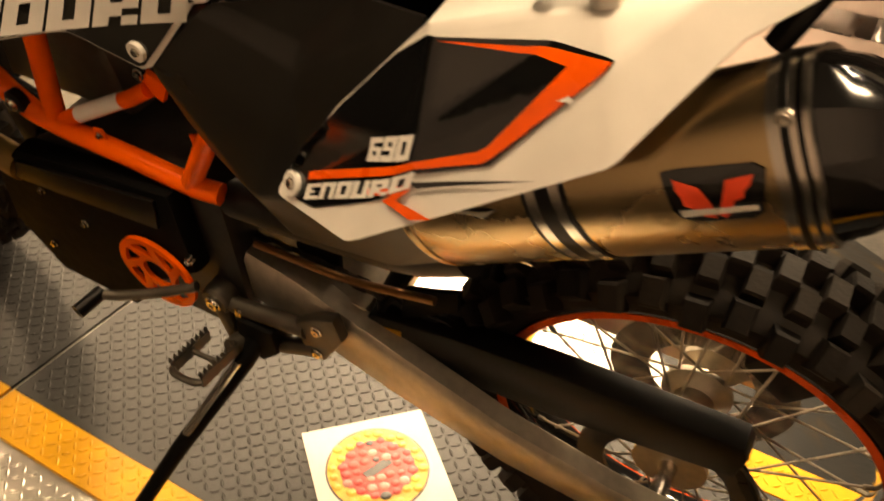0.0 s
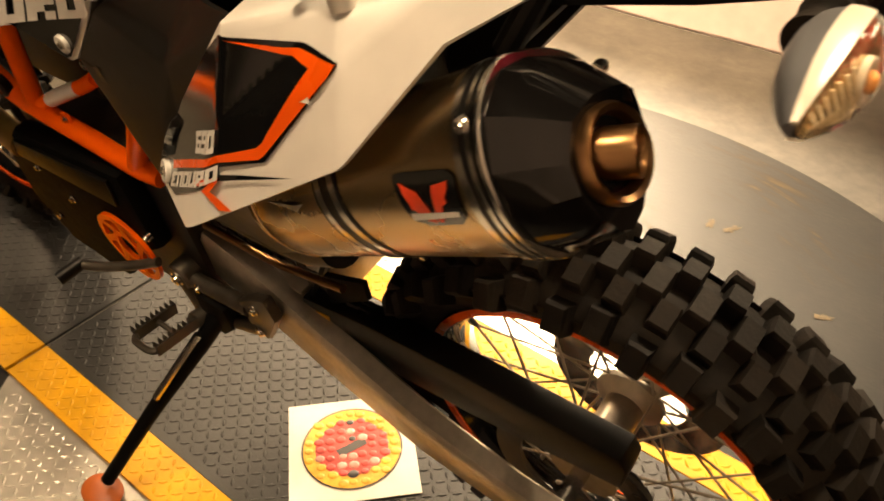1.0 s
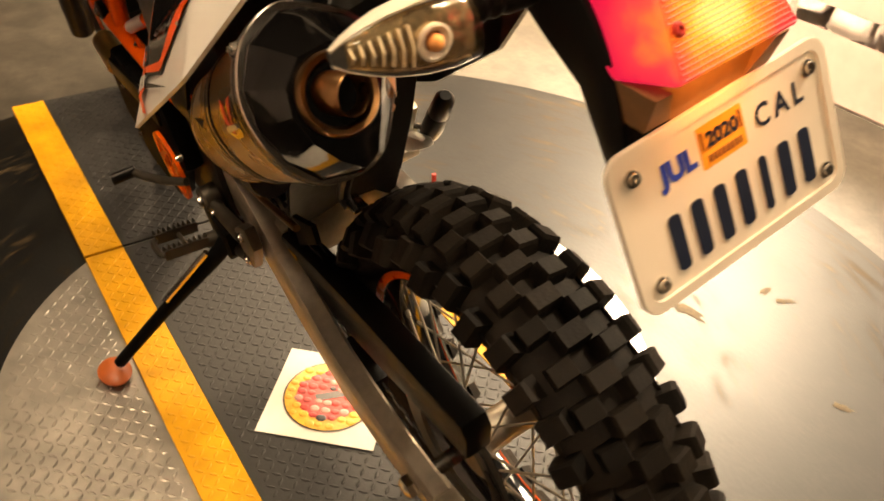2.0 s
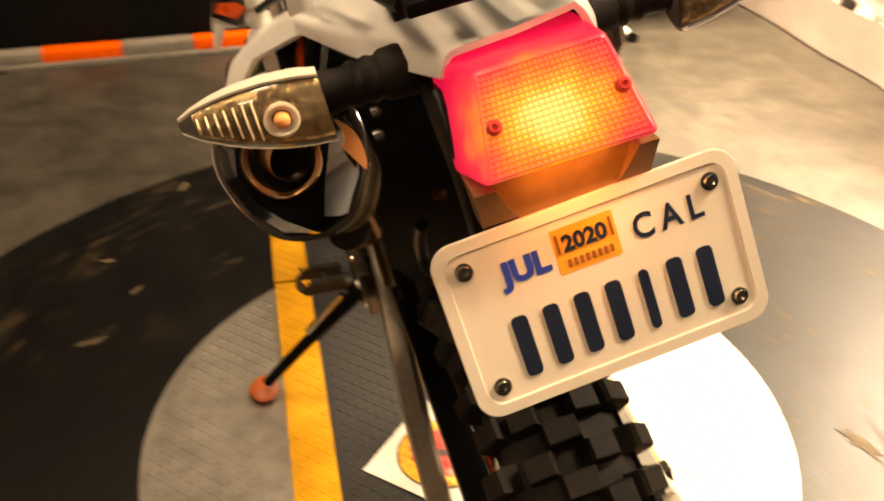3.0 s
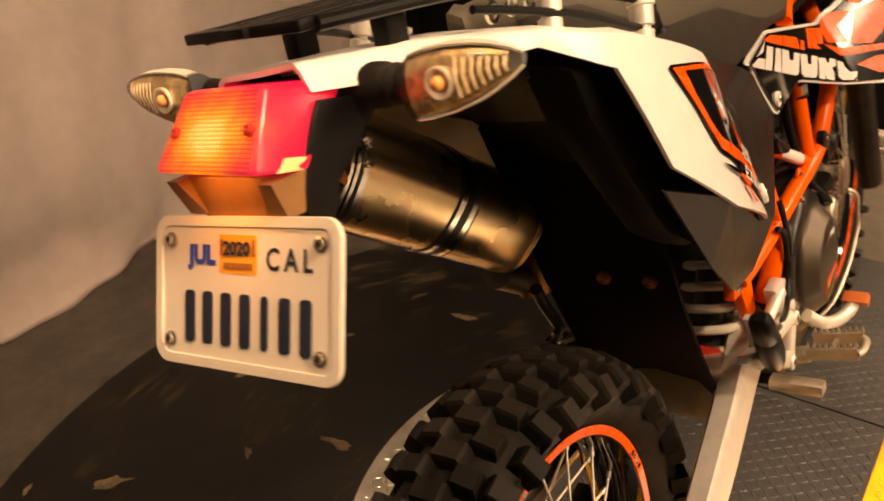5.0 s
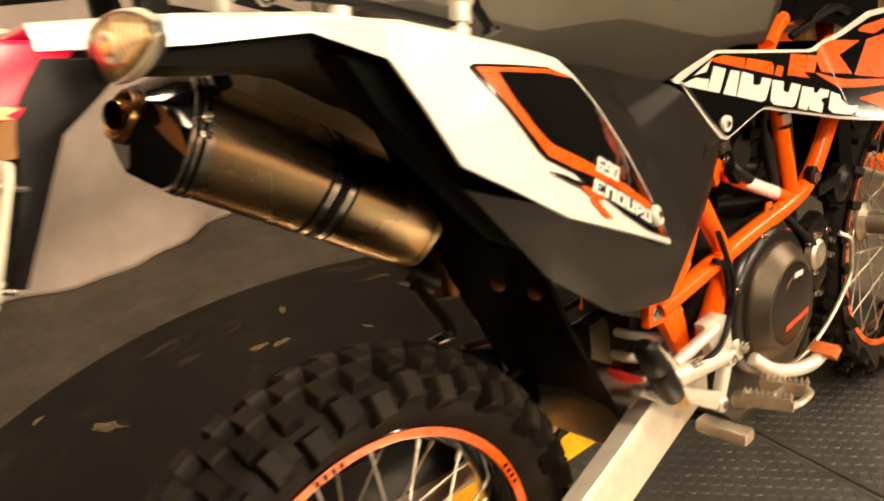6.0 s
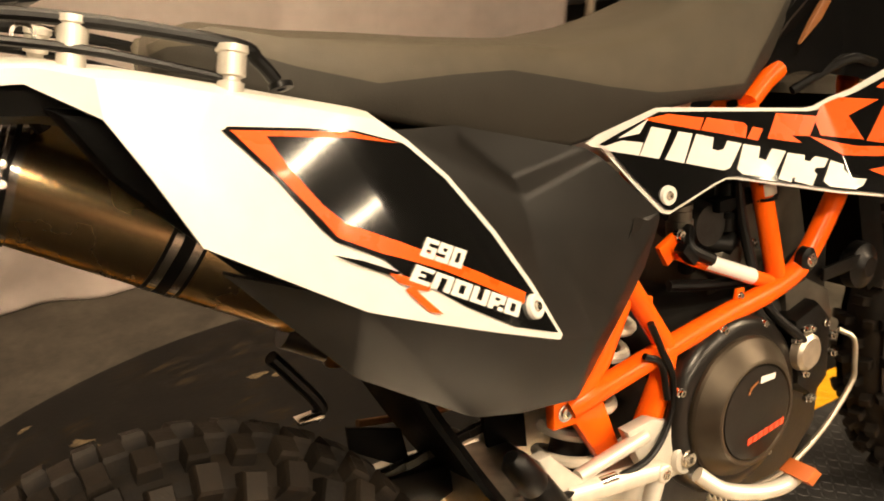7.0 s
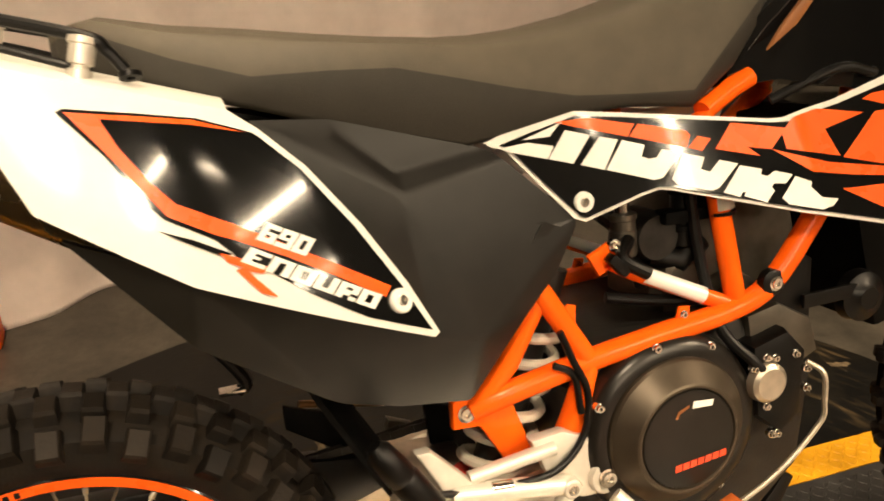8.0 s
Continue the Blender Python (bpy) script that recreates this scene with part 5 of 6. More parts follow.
def panel_graphics(sg, pl, panel, black, orange, letter, flash, number, word, bolt_at):
    decal(black, pl, 0.0020, GLOSS_BLACK, panel, "side_sticker", "glossy black side sticker")
    decal(orange, pl, 0.0029, ORANGE_STICKER, panel, "orange_stripe", "orange stripe sticker")
    decal(letter, pl, 0.0038, ORANGE_STICKER, panel, "orange_letter_mark", "orange letter mark")
    for outline, mat, name, label in flash:
        decal(outline, pl, 0.0033, mat, panel, name, label)
    block_words("690", *number, pl, WHITE_STICKER, panel, "number_lettering", "white number lettering", 0.0042)
    block_words("ENDURO", *word, pl, WHITE_STICKER, panel, "word_lettering", "white word lettering", 0.0042)
    bx, bz = bolt_at
    bp = pl(bx, bz, 0.0055)
    out = (pl(bx + 0.004, bz, 0) - pl(bx - 0.004, bz, 0)).cross(pl(bx, bz + 0.004, 0) - pl(bx, bz - 0.004, 0)).normalized()
    out = out if out.y * sg > 0 else -out
    part("bolt_seat", lathe([(0.003, -0.008), (0.0125, -0.008), (0.0120, 0.001), (0.0105, 0.0025), (0.008, 0.0022), (0.003, 0.001)], Matrix.Translation(bp) @ out.to_track_quat("Y", "Z").to_matrix().to_4x4(), 28), WHITE_STICKER, panel, "white bolt seat")
    bolt(bp, out, 0.0062, 0.004, STEEL, panel)


panel_graphics(-1, lambda x, z, lift: V(x, panel_y(x, z) - lift, z), panel_right,
               [(0.1026, 0.9263), (0.1077, 0.9284), (0.1609, 0.9185), (0.2085, 0.9083), (0.2534, 0.8900), (0.2598, 0.8846), (0.2916, 0.8519), (0.3331, 0.7931), (0.3698, 0.7312), (0.3966, 0.6787), (0.3317, 0.7102), (0.2794, 0.7461), (0.2464, 0.7729), (0.2314, 0.7762), (0.2193, 0.7934), (0.2069, 0.8074), (0.1691, 0.8309), (0.16, 0.8422), (0.1329, 0.8873)],
               [(0.1085, 0.9257), (0.1303, 0.9217), (0.1605, 0.9163), (0.2058, 0.9072), (0.2483, 0.8907), (0.2028, 0.9038), (0.1338, 0.9172), (0.1439, 0.8941), (0.1643, 0.8611), (0.1805, 0.8422), (0.2238, 0.8177), (0.2661, 0.7919), (0.3067, 0.7663), (0.3595, 0.7315), (0.3522, 0.7234), (0.3045, 0.7561), (0.2641, 0.7818), (0.2214, 0.8051), (0.2077, 0.8116), (0.1718, 0.8332), (0.1646, 0.8447), (0.1353, 0.8884)],
               [(0.2084, 0.7965), (0.2226, 0.7898), (0.248, 0.776), (0.241, 0.7721), (0.2304, 0.7764), (0.2331, 0.7718), (0.2515, 0.7493), (0.238, 0.7559), (0.2193, 0.7797), (0.226, 0.7803), (0.2141, 0.7871)],
               [([(0.1634, 0.8224), (0.1882, 0.8114), (0.2193, 0.7934), (0.2116, 0.7925), (0.1853, 0.8081)], GLOSS_BLACK, "black_flash", "black pointed sticker")],
               ((0.2403, 0.8018), (0.2813, 0.7785), (0.2525, 0.8136)), ((0.2245, 0.7862), (0.338, 0.7165), (0.2352, 0.7962)), (0.3675, 0.7162))
panel_graphics(1, placer(surface_of(panel_left), 1, 0.165), panel_left,
               [(0.2395, 0.9027), (0.1085, 0.9296), (0.1016, 0.9298), (0.1031, 0.926), (0.1685, 0.8455), (0.1735, 0.8427), (0.2295, 0.8157), (0.2286, 0.8111), (0.2277, 0.8065), (0.3338, 0.7335), (0.3615, 0.7223), (0.377, 0.7216), (0.3755, 0.7396), (0.3585, 0.7701), (0.3205, 0.8188), (0.2686, 0.8776)],
               [(0.2311, 0.9025), (0.1674, 0.9140), (0.1098, 0.9281), (0.1029, 0.9292), (0.1066, 0.9224), (0.1697, 0.8493), (0.1763, 0.8438), (0.2302, 0.8195), (0.35, 0.7448), (0.3496, 0.7518), (0.2311, 0.8244), (0.1804, 0.8503), (0.1735, 0.8562), (0.1313, 0.9167), (0.1674, 0.9100)],
               [(0.2731, 0.7819), (0.268, 0.7888), (0.2283, 0.8096), (0.2299, 0.8048), (0.2404, 0.7931), (0.2068, 0.7936), (0.2265, 0.785), (0.2526, 0.7883), (0.2443, 0.7967), (0.2595, 0.7888)],
               [([(0.2286, 0.8111), (0.1319, 0.8515), (0.2254, 0.8075)], GLOSS_BLACK, "black_flash", "black pointed sticker"), ([(0.1315, 0.8995), (0.119, 0.9025), (0.1235, 0.9055)], WHITE_STICKER, "white_flash", "white flash sticker")],
               ((0.2785, 0.8005), (0.2345, 0.8255), (0.2767, 0.8187)), ((0.3502, 0.7303), (0.2292, 0.8072), (0.348, 0.7433)), (0.3705, 0.7312))


def shroud(sg):
    """Radiator shroud: white-edged black sticker with orange shapes and lettering."""
    out = [(0.483, 0.8463), (0.5002, 0.8521), (0.5854, 0.8664), (0.6005, 0.8646), (0.825, 0.8299), (0.8448, 0.8292), (0.8994, 0.8431), (0.9586, 0.8657), (1.0, 0.868), (1.022, 0.80), (1.005, 0.71), (0.985, 0.655), (0.970, 0.660), (0.955, 0.702), (0.9101, 0.71), (0.8346, 0.7279), (0.688, 0.7704), (0.6733, 0.7731), (0.6534, 0.7693), (0.5864, 0.7506), (0.5747, 0.7553), (0.5032, 0.8378), (0.4894, 0.8418)]
    bm = fill(out, 0.03)
    for v in bm.verts:
        v.co.y = sg * shroud_y(v.co.x, v.co.z)
    bmesh.ops.recalc_face_normals(bm, faces=bm.faces[:])
    bmesh.ops.solidify(bm, geom=bm.faces[:], thickness=0.002)
    sh = part("shroud", bm, WHITE, bike, "white-edged radiator shroud with orange graphics", 40)
    pl = lambda x, z, lift: V(x, sg * (shroud_y(x, z) + 0.0025 + lift), z)
    decal([(0.4975, 0.843), (0.5287, 0.8506), (0.5858, 0.8623), (0.8283, 0.8256), (0.8481, 0.8248), (0.9016, 0.8389), (0.9555, 0.858), (0.994, 0.861), (1.014, 0.80), (0.998, 0.716), (0.9108, 0.7145), (0.8359, 0.7316), (0.6866, 0.7744), (0.6718, 0.7764), (0.6519, 0.7733), (0.5869, 0.7555), (0.5791, 0.7585), (0.5073, 0.8388)], pl, 0.0012, GLOSS_BLACK, sh, "shroud_sticker", "glossy black shroud sticker")
    for shape in ([(0.5608, 0.8583), (0.5996, 0.858), (0.6532, 0.8452), (0.6435, 0.8332), (0.5794, 0.8523)],
                  [(0.6577, 0.845), (0.7152, 0.8301), (0.7187, 0.8254), (0.7113, 0.8133), (0.6453, 0.833)],
                  [(0.7276, 0.8236), (0.7431, 0.8186), (0.7295, 0.8072), (0.7134, 0.8127)],
                  [(0.7717, 0.8322), (0.8404, 0.8182), (0.8146, 0.7986), (0.786, 0.8041), (0.7985, 0.7932), (0.7456, 0.8071)],
                  [(0.8517, 0.8276), (0.8795, 0.8353), (0.9224, 0.8273), (0.8815, 0.813), (0.8875, 0.7836), (0.8329, 0.7964), (0.8328, 0.814)],
                  [(0.8146, 0.7986), (0.876, 0.7775), (0.9278, 0.7692), (0.992, 0.760), (0.990, 0.750), (0.9249, 0.7599), (0.8923, 0.7631), (0.857, 0.769)],
                  [(0.8795, 0.749), (0.9224, 0.7516), (0.985, 0.742), (0.99, 0.724), (0.9142, 0.7256)],
                  [(0.9329, 0.8276), (0.9464, 0.8288), (0.995, 0.835), (1.003, 0.80), (0.9284, 0.7711), (0.8898, 0.7818)],
                  [(0.9251, 0.8417), (0.9361, 0.847), (0.985, 0.854), (0.988, 0.845), (0.9478, 0.8334)]):
        decal(shape, pl, 0.0018, ORANGE_STICKER, sh, "orange_shape")
    if sg < 0:
        # heavy slanted letters, cut short along their tops
        for shape in ([(0.4973, 0.8397), (0.5279, 0.8419), (0.557, 0.8345), (0.5492, 0.8221), (0.5069, 0.8348)],
                      [(0.522, 0.8449), (0.554, 0.8536), (0.5693, 0.858), (0.5634, 0.8543), (0.5531, 0.8446), (0.5323, 0.845)],
                      [(0.5713, 0.8489), (0.5995, 0.8406), (0.577, 0.8136), (0.55, 0.822)],
                      [(0.6099, 0.8374), (0.6309, 0.8317), (0.6115, 0.8026), (0.5851, 0.8114)],
                      [(0.636, 0.8304), (0.6617, 0.8222), (0.6561, 0.8108), (0.6642, 0.8071), (0.6732, 0.8074), (0.6813, 0.8152), (0.7025, 0.8087), (0.677, 0.7856), (0.6668, 0.7847), (0.6136, 0.8023)],
                      [(0.7046, 0.8077), (0.7302, 0.8006), (0.7228, 0.7889), (0.733, 0.7845), (0.7471, 0.7954), (0.7683, 0.7889), (0.7397, 0.7664), (0.7305, 0.7649), (0.6933, 0.7755), (0.6869, 0.7828)],
                      [(0.77, 0.7867), (0.7955, 0.7797), (0.7924, 0.7743), (0.7998, 0.7714), (0.8105, 0.7759), (0.8305, 0.7695), (0.8193, 0.7613), (0.8053, 0.763), (0.8014, 0.7597), (0.8037, 0.7555), (0.7913, 0.7445), (0.7667, 0.7545), (0.77, 0.7583), (0.7661, 0.7588), (0.7617, 0.754), (0.7437, 0.7613)],
                      [(0.833, 0.7673), (0.8508, 0.7593), (0.8478, 0.7539), (0.8569, 0.742), (0.8648, 0.7405), (0.8723, 0.7392), (0.865, 0.7321), (0.8538, 0.7294), (0.8163, 0.7394), (0.8104, 0.747)]):
            decal(shape, pl, 0.0025, WHITE_STICKER, sh, "word_lettering", "white slanted letter")
    else:
        block_words("ENDURO", (0.885, 0.722), (0.512, 0.820), (0.868, 0.765), pl, WHITE_STICKER, sh, "word_lettering", "large white word lettering", 0.0025, 0.36)
    bp = pl(0.5847, 0.7722, 0.002)
    part("bolt_seat", lathe([(0.003, -0.003), (0.0115, -0.003), (0.0105, 0.002), (0.008, 0.0025), (0.003, 0.001)], Matrix.Translation(bp) @ Matrix.Diagonal((1, sg, 1, 1)), 28), WHITE_STICKER, sh, "white bolt seat")
    bolt(bp, (0, sg, 0), 0.006, 0.004, STEEL, sh)


shroud(-1)
shroud(1)
tankcover = [[V(x, y, z) for y, z in ((-w, z0), (-w, z1 - 0.02), (-w * 0.6, z1), (w * 0.6, z1), (w, z1 - 0.02), (w, z0))] for x, w, z0, z1 in ((0.80, 0.085, 0.865, 0.93), (0.86, 0.10, 0.87, 0.985), (0.95, 0.115, 0.85, 1.0), (1.10, 0.115, 0.80, 1.0), (1.18, 0.10, 0.80, 0.96))]
part("tank_cover", loft(tankcover), GLOSS_BLACK, bike, "glossy black front tank cover", 30)
part("orange_trim", prism([(0.83, 0.905), (0.87, 0.93), (0.92, 0.985), (0.905, 0.985), (0.85, 0.93)], -0.118, -0.112, 0.001), BROWN_INK, bike, "brown-orange trim strip")

# frame
FR = 0.0135
for sg in (-1, 1):
    y = lambda a: sg * a
    run = [(0.905, y(0.135), 0.745), (0.875, y(0.135), 0.703), (0.822, y(0.132), 0.638), (0.767, y(0.128), 0.614), (0.675, y(0.126), 0.603), (0.583, y(0.124), 0.591)]
    run += [(0.485, y(0.115), 0.570), (0.448, y(0.106), 0.557)] if sg < 0 else [(0.545, y(0.118), 0.586)]
    side = part("main_frame", tube(bend(run, 4), FR), ORANGE, bike, "orange tubular trellis frame side")
    part("frame_tube", tube([(0.755, y(0.100), 0.845), (0.764, y(0.112), 0.75), (0.779, y(0.124), 0.622)], 0.0125), ORANGE, side)
    part("frame_tube", tube([(0.632, y(0.098), 0.690), (0.655, y(0.104), 0.676), (0.765, y(0.124), 0.622)], 0.0098), ORANGE, side)
    part("brace_sticker", tube([(0.668, y(0.1065), 0.6705), (0.738, y(0.1193), 0.6360)], 0.0103, 14, False), WHITE_STICKER, side, "white brace sticker")
    part("frame_tube", tube([(0.530, y(0.118), 0.685), (0.583, y(0.124), 0.591)], 0.0125), ORANGE, side)
    if sg < 0:
        part("frame_tube", tube(bend([(0.583, y(0.124), 0.591), (0.566, y(0.120), 0.535), (0.545, y(0.112), 0.478)], 4), [0.013, 0.0135, 0.014, 0.0145, 0.015, 0.0155, 0.016, 0.0165, 0.017], 12), ORANGE, side)
        part("pivot_plate", prism([(0.425, 0.570), (0.450, 0.580), (0.492, 0.565), (0.520, 0.478), (0.486, 0.478), (0.455, 0.535), (0.424, 0.538)], y(0.092), y(0.108), 0.003), ORANGE, side, "orange pivot plate")
        part("frame_tube", tube([(0.530, y(0.112), 0.668), (0.491, y(0.112), 0.603), (0.452, y(0.106), 0.560)], 0.0125), ORANGE, side)
        bolt((0.440, y(0.108), 0.555), (0, sg, 0), 0.0105, 0.005, STEEL, side)
    part("bracket", prism([(0.605, 0.700), (0.632, 0.712), (0.645, 0.688), (0.618, 0.675)], y(0.088), y(0.096), 0.001), ORANGE, side)
    bolt((0.637, y(0.098), 0.709), (0, sg, 0), 0.0075, 0.005, STEEL, side)
    part("tab", prism([(0.558, 0.640), (0.570, 0.655), (0.580, 0.652), (0.578, 0.625)], y(0.104), y(0.108), 0.001), ORANGE, side)
    part("tab", prism([(0.694, 0.612), (0.700, 0.632), (0.714, 0.630), (0.712, 0.610)], y(0.124), y(0.128), 0.001), ORANGE, side)
    bolt((0.705, y(0.128), 0.622), (0, sg, 0), 0.005, 0.004, STEEL, side)
    part("crash_pad", lathe([(0.003, 0.132), (0.0155, 0.132), (0.0155, 0.143), (0.010, 0.146), (0.003, 0.146)], Matrix.Translation((0.818, 0, 0.642)) @ Matrix.Diagonal((1, sg, 1, 1)), 24), BLACK, side, "black rubber pad")
    bolt((0.818, y(0.146), 0.642), (0, sg, 0), 0.009, 0.004, STEEL, side)
    part("front_bracket", prism([(0.812, 0.632), (0.832, 0.640), (0.885, 0.66), (0.900, 0.65), (0.895, 0.53), (0.872, 0.53), (0.86, 0.555)], y(0.105), y(0.113), 0.002), BLACK, side, "black front bracket")
part("front_frame", tube([(0.905, -0.135, 0.745), (1.0, -0.07, 0.86), (1.10, 0, 0.93)], 0.014), ORANGE, bike, "orange front frame tube")
part("front_frame", tube([(0.905, 0.135, 0.745), (1.0, 0.07, 0.86), (1.10, 0, 0.93)], 0.014), ORANGE, bike, "orange front frame tube")
part("top_frame", tube([(0.755, -0.100, 0.845), (0.80, -0.09, 0.865), (0.828, -0.087, 0.876)], 0.0125), ORANGE, bike, "orange upper frame tube")

# engine
crank = part("engine", prism([(0.555, 0.56), (0.60, 0.60), (0.78, 0.605), (0.86, 0.56), (0.90, 0.50), (0.88, 0.38), (0.80, 0.315), (0.62, 0.30), (0.56, 0.36)], -0.118, 0.118, 0.014), DARK_METAL, bike, "dark grey single-cylinder engine")
MC = Matrix.Translation((0.680, 0, 0.488))
part("clutch_case", lathe([(0.02, -0.148), (0.092, -0.148), (0.104, -0.146), (0.112, -0.140), (0.1155, -0.130), (0.117, -0.10)], MC, 64), COVER, crank, "dark brown-grey clutch case")
MC2 = Matrix.Translation((0.677, 0, 0.4925))
cover = part("clutch_cover", lathe([(0.002, -0.1755), (0.056, -0.1755), (0.0585, -0.1748), (0.0597, -0.1725)], MC2, 72), COVER, crank, "dark round clutch cover")
part("cover_rim", lathe([(0.0597, -0.1720), (0.0612, -0.1752), (0.064, -0.1756), (0.0665, -0.1745), (0.0865, -0.1555), (0.0885, -0.152), (0.089, -0.146)], MC2, 72), COVER_RIM, crank, "satin bevelled cover rim", 16)
for k in range(7):
    part("cover_mark", prism([(0.657 + 0.0098 * k, 0.4565 + 0.0008 * k), (0.665 + 0.0098 * k, 0.4572 + 0.0008 * k), (0.666 + 0.0098 * k, 0.4652 + 0.0008 * k), (0.658 + 0.0098 * k, 0.4645 + 0.0008 * k)], -0.1762, -0.1754), PRINT_WING, crank, "orange mark")
part("cover_mark", prism([(0.681, 0.530), (0.707, 0.528), (0.709, 0.535), (0.683, 0.538)], -0.1762, -0.1754), WHITE_STICKER, crank, "pale mark")
part("cover_mark", prism([(0.659, 0.522), (0.663, 0.530), (0.677, 0.535), (0.677, 0.532), (0.665, 0.527), (0.662, 0.521)], -0.1762, -0.1754), BROWN_INK, crank, "amber mark")
for a in (100, 152, 205, 255, 305, 20, 60):
    bolt((0.678 + 0.106 * math.cos(radians(a)), -0.140, 0.490 + 0.106 * math.sin(radians(a))), (0, -1, 0), 0.0062, 0.006, STEEL, crank, "case_bolt")
part("water_pump", prism([(0.785, 0.570), (0.835, 0.582), (0.862, 0.552), (0.856, 0.47), (0.825, 0.45), (0.79, 0.48)], -0.150, -0.100, 0.010), BLACK, crank, "black water pump housing")
part("pump_cover", lathe([(0.003, -0.160), (0.019, -0.160), (0.024, -0.156), (0.026, -0.146)], Matrix.Translation((0.802, 0, 0.524)), 28), ALLOY, crank, "bare alloy pump cover")
for px, pz in ((0.800, 0.556), (0.812, 0.553), (0.858, 0.505), (0.858, 0.530), (0.815, 0.455), (0.807, 0.456), (0.842, 0.552), (0.800, 0.494), (0.783, 0.545)):
    bolt((px, -0.151, pz), (0, -1, 0), 0.0052, 0.006, STEEL, crank, "case_bolt")
part("crankcase_lug", prism([(0.795, 0.600), (0.840, 0.608), (0.888, 0.580), (0.900, 0.535), (0.868, 0.520), (0.80, 0.555)], -0.126, -0.100, 0.006), ALLOY_DARK, crank, "grey cast crankcase lug")
cyl = part("cylinder", prism([(0.715, 0.60), (0.715, 0.655), (0.735, 0.76), (0.90, 0.75), (0.93, 0.60)], -0.070, 0.070, 0.012), ALLOY_DARK, bike, "grey cast alloy cylinder")
part("cylinder_boss", lathe([(0.003, -0.092), (0.020, -0.092), (0.026, -0.086), (0.028, -0.066)], Matrix.Translation((0.735, 0, 0.655)), 24), ALLOY_DARK, cyl, "grey cast boss")
part("cylinder_boss", lathe([(0.003, -0.100), (0.030, -0.100), (0.036, -0.094), (0.040, -0.066)], Matrix.Translation((0.805, 0, 0.605)), 28), ALLOY_DARK, cyl, "grey cast boss")
for bx, bz in ((0.728, 0.700), (0.755, 0.672), (0.800, 0.655)):
    bolt((bx, -0.072, bz), (0, -1, 0), 0.006, 0.006, STEEL, cyl)
part("water_hose_stub", tube([(0.700, -0.070, 0.680), (0.730, -0.085, 0.672), (0.762, -0.080, 0.690)], 0.014, 14), BLACK, cyl, "short black rubber hose")
part("cylinder_head", prism([(0.74, 0.72), (0.75, 0.80), (0.88, 0.79), (0.90, 0.73)], -0.082, 0.082, 0.012), DARK_METAL, bike, "dark cylinder head")
part("throttle_body", lathe([(0.003, -0.035), (0.026, -0.035), (0.030, -0.020), (0.030, 0.020), (0.026, 0.035), (0.003, 0.035)], Matrix.Translation((0.70, -0.055, 0.705)), 28), DARK_METAL, bike)
valve = part("vent_valve", lathe([(0.003, -0.024), (0.015, -0.024), (0.0165, -0.020), (0.0165, 0.006), (0.0150, 0.008), (0.0150, 0.018), (0.0165, 0.020), (0.0165, 0.026), (0.003, 0.028)], Matrix.Translation((0.662, -0.075, 0.712)) @ Euler((radians(90), 0, 0)).to_matrix().to_4x4(), 24), ALLOY_DARK, bike, "brown metal vent valve")
part("valve_cap", tube([(0.662, -0.075, 0.738), (0.662, -0.075, 0.752)], 0.008, 14), STEEL, valve)
boot = part("intake_boot", tube([(0.740, -0.080, 0.785), (0.738, -0.082, 0.745), (0.736, -0.082, 0.690)], [0.015, 0.014, 0.013], 18), BLACK, bike, "black rubber intake boot")
for bz in (0.752, 0.708):
    part("boot_rib", tube([(0.738, -0.082, bz), (0.738, -0.082, bz + 0.007)], 0.017, 18), BLACK_DULL, boot)
part("boot_clamp", box((0.742, -0.088, 0.728), (0.078, 0.028, 0.016), bevel=0.004), BLACK_DULL, boot)
bolt((0.772, -0.104, 0.716), (0, -1, 0), 0.0075, 0.006, STEEL, boot)
part("hose_clamp", tube([(0.7675, -0.1130, 0.749), (0.7690, -0.1145, 0.733)], 0.0142, 18), BRIGHT_ALLOY, bike, "steel hose clamp")
for cz in (0.752, 0.7305):
    part("clamp_sleeve", tube([(0.7675 + (0.749 - cz) * 0.09, -0.1130 - (0.749 - cz) * 0.09, cz), (0.7677 + (0.749 - cz) * 0.09, -0.1133 - (0.749 - cz) * 0.09, cz - 0.004)], 0.0150, 18), BLACK, bike)
for pts, r, mat in (([(0.735, -0.10, 0.77), (0.742, -0.105, 0.69), (0.752, -0.128, 0.60), (0.785, -0.150, 0.552), (0.808, -0.152, 0.525)], 0.0068, BLACK),
                    ([(0.66, -0.09, 0.71), (0.64, -0.11, 0.695), (0.668, -0.118, 0.675)], 0.008, BLACK),
                    ([(0.63, -0.085, 0.645), (0.69, -0.10, 0.634), (0.75, -0.105, 0.625)], 0.007, BLACK),
                    ([(0.543, -0.139, 0.638), (0.556, -0.142, 0.602), (0.570, -0.143, 0.565), (0.566, -0.142, 0.520), (0.540, -0.146, 0.490), (0.500, -0.150, 0.480), (0.42, -0.150, 0.487), (0.372, -0.158, 0.500)], 0.0042, BLACK),
                    ([(0.535, -0.136, 0.600), (0.556, -0.140, 0.585), (0.562, -0.142, 0.54)], 0.004, BLACK),
                    ([(0.86, -0.085, 0.845), (0.93, -0.115, 0.875), (0.98, -0.12, 0.865)], 0.006, BLACK),
                    ([(0.62, -0.06, 0.76), (0.68, -0.065, 0.70), (0.70, -0.05, 0.64)], 0.011, BLACK)):
    part("hose", tube(bend(pts, 6), r, 10), mat, bike, "black rubber hose")
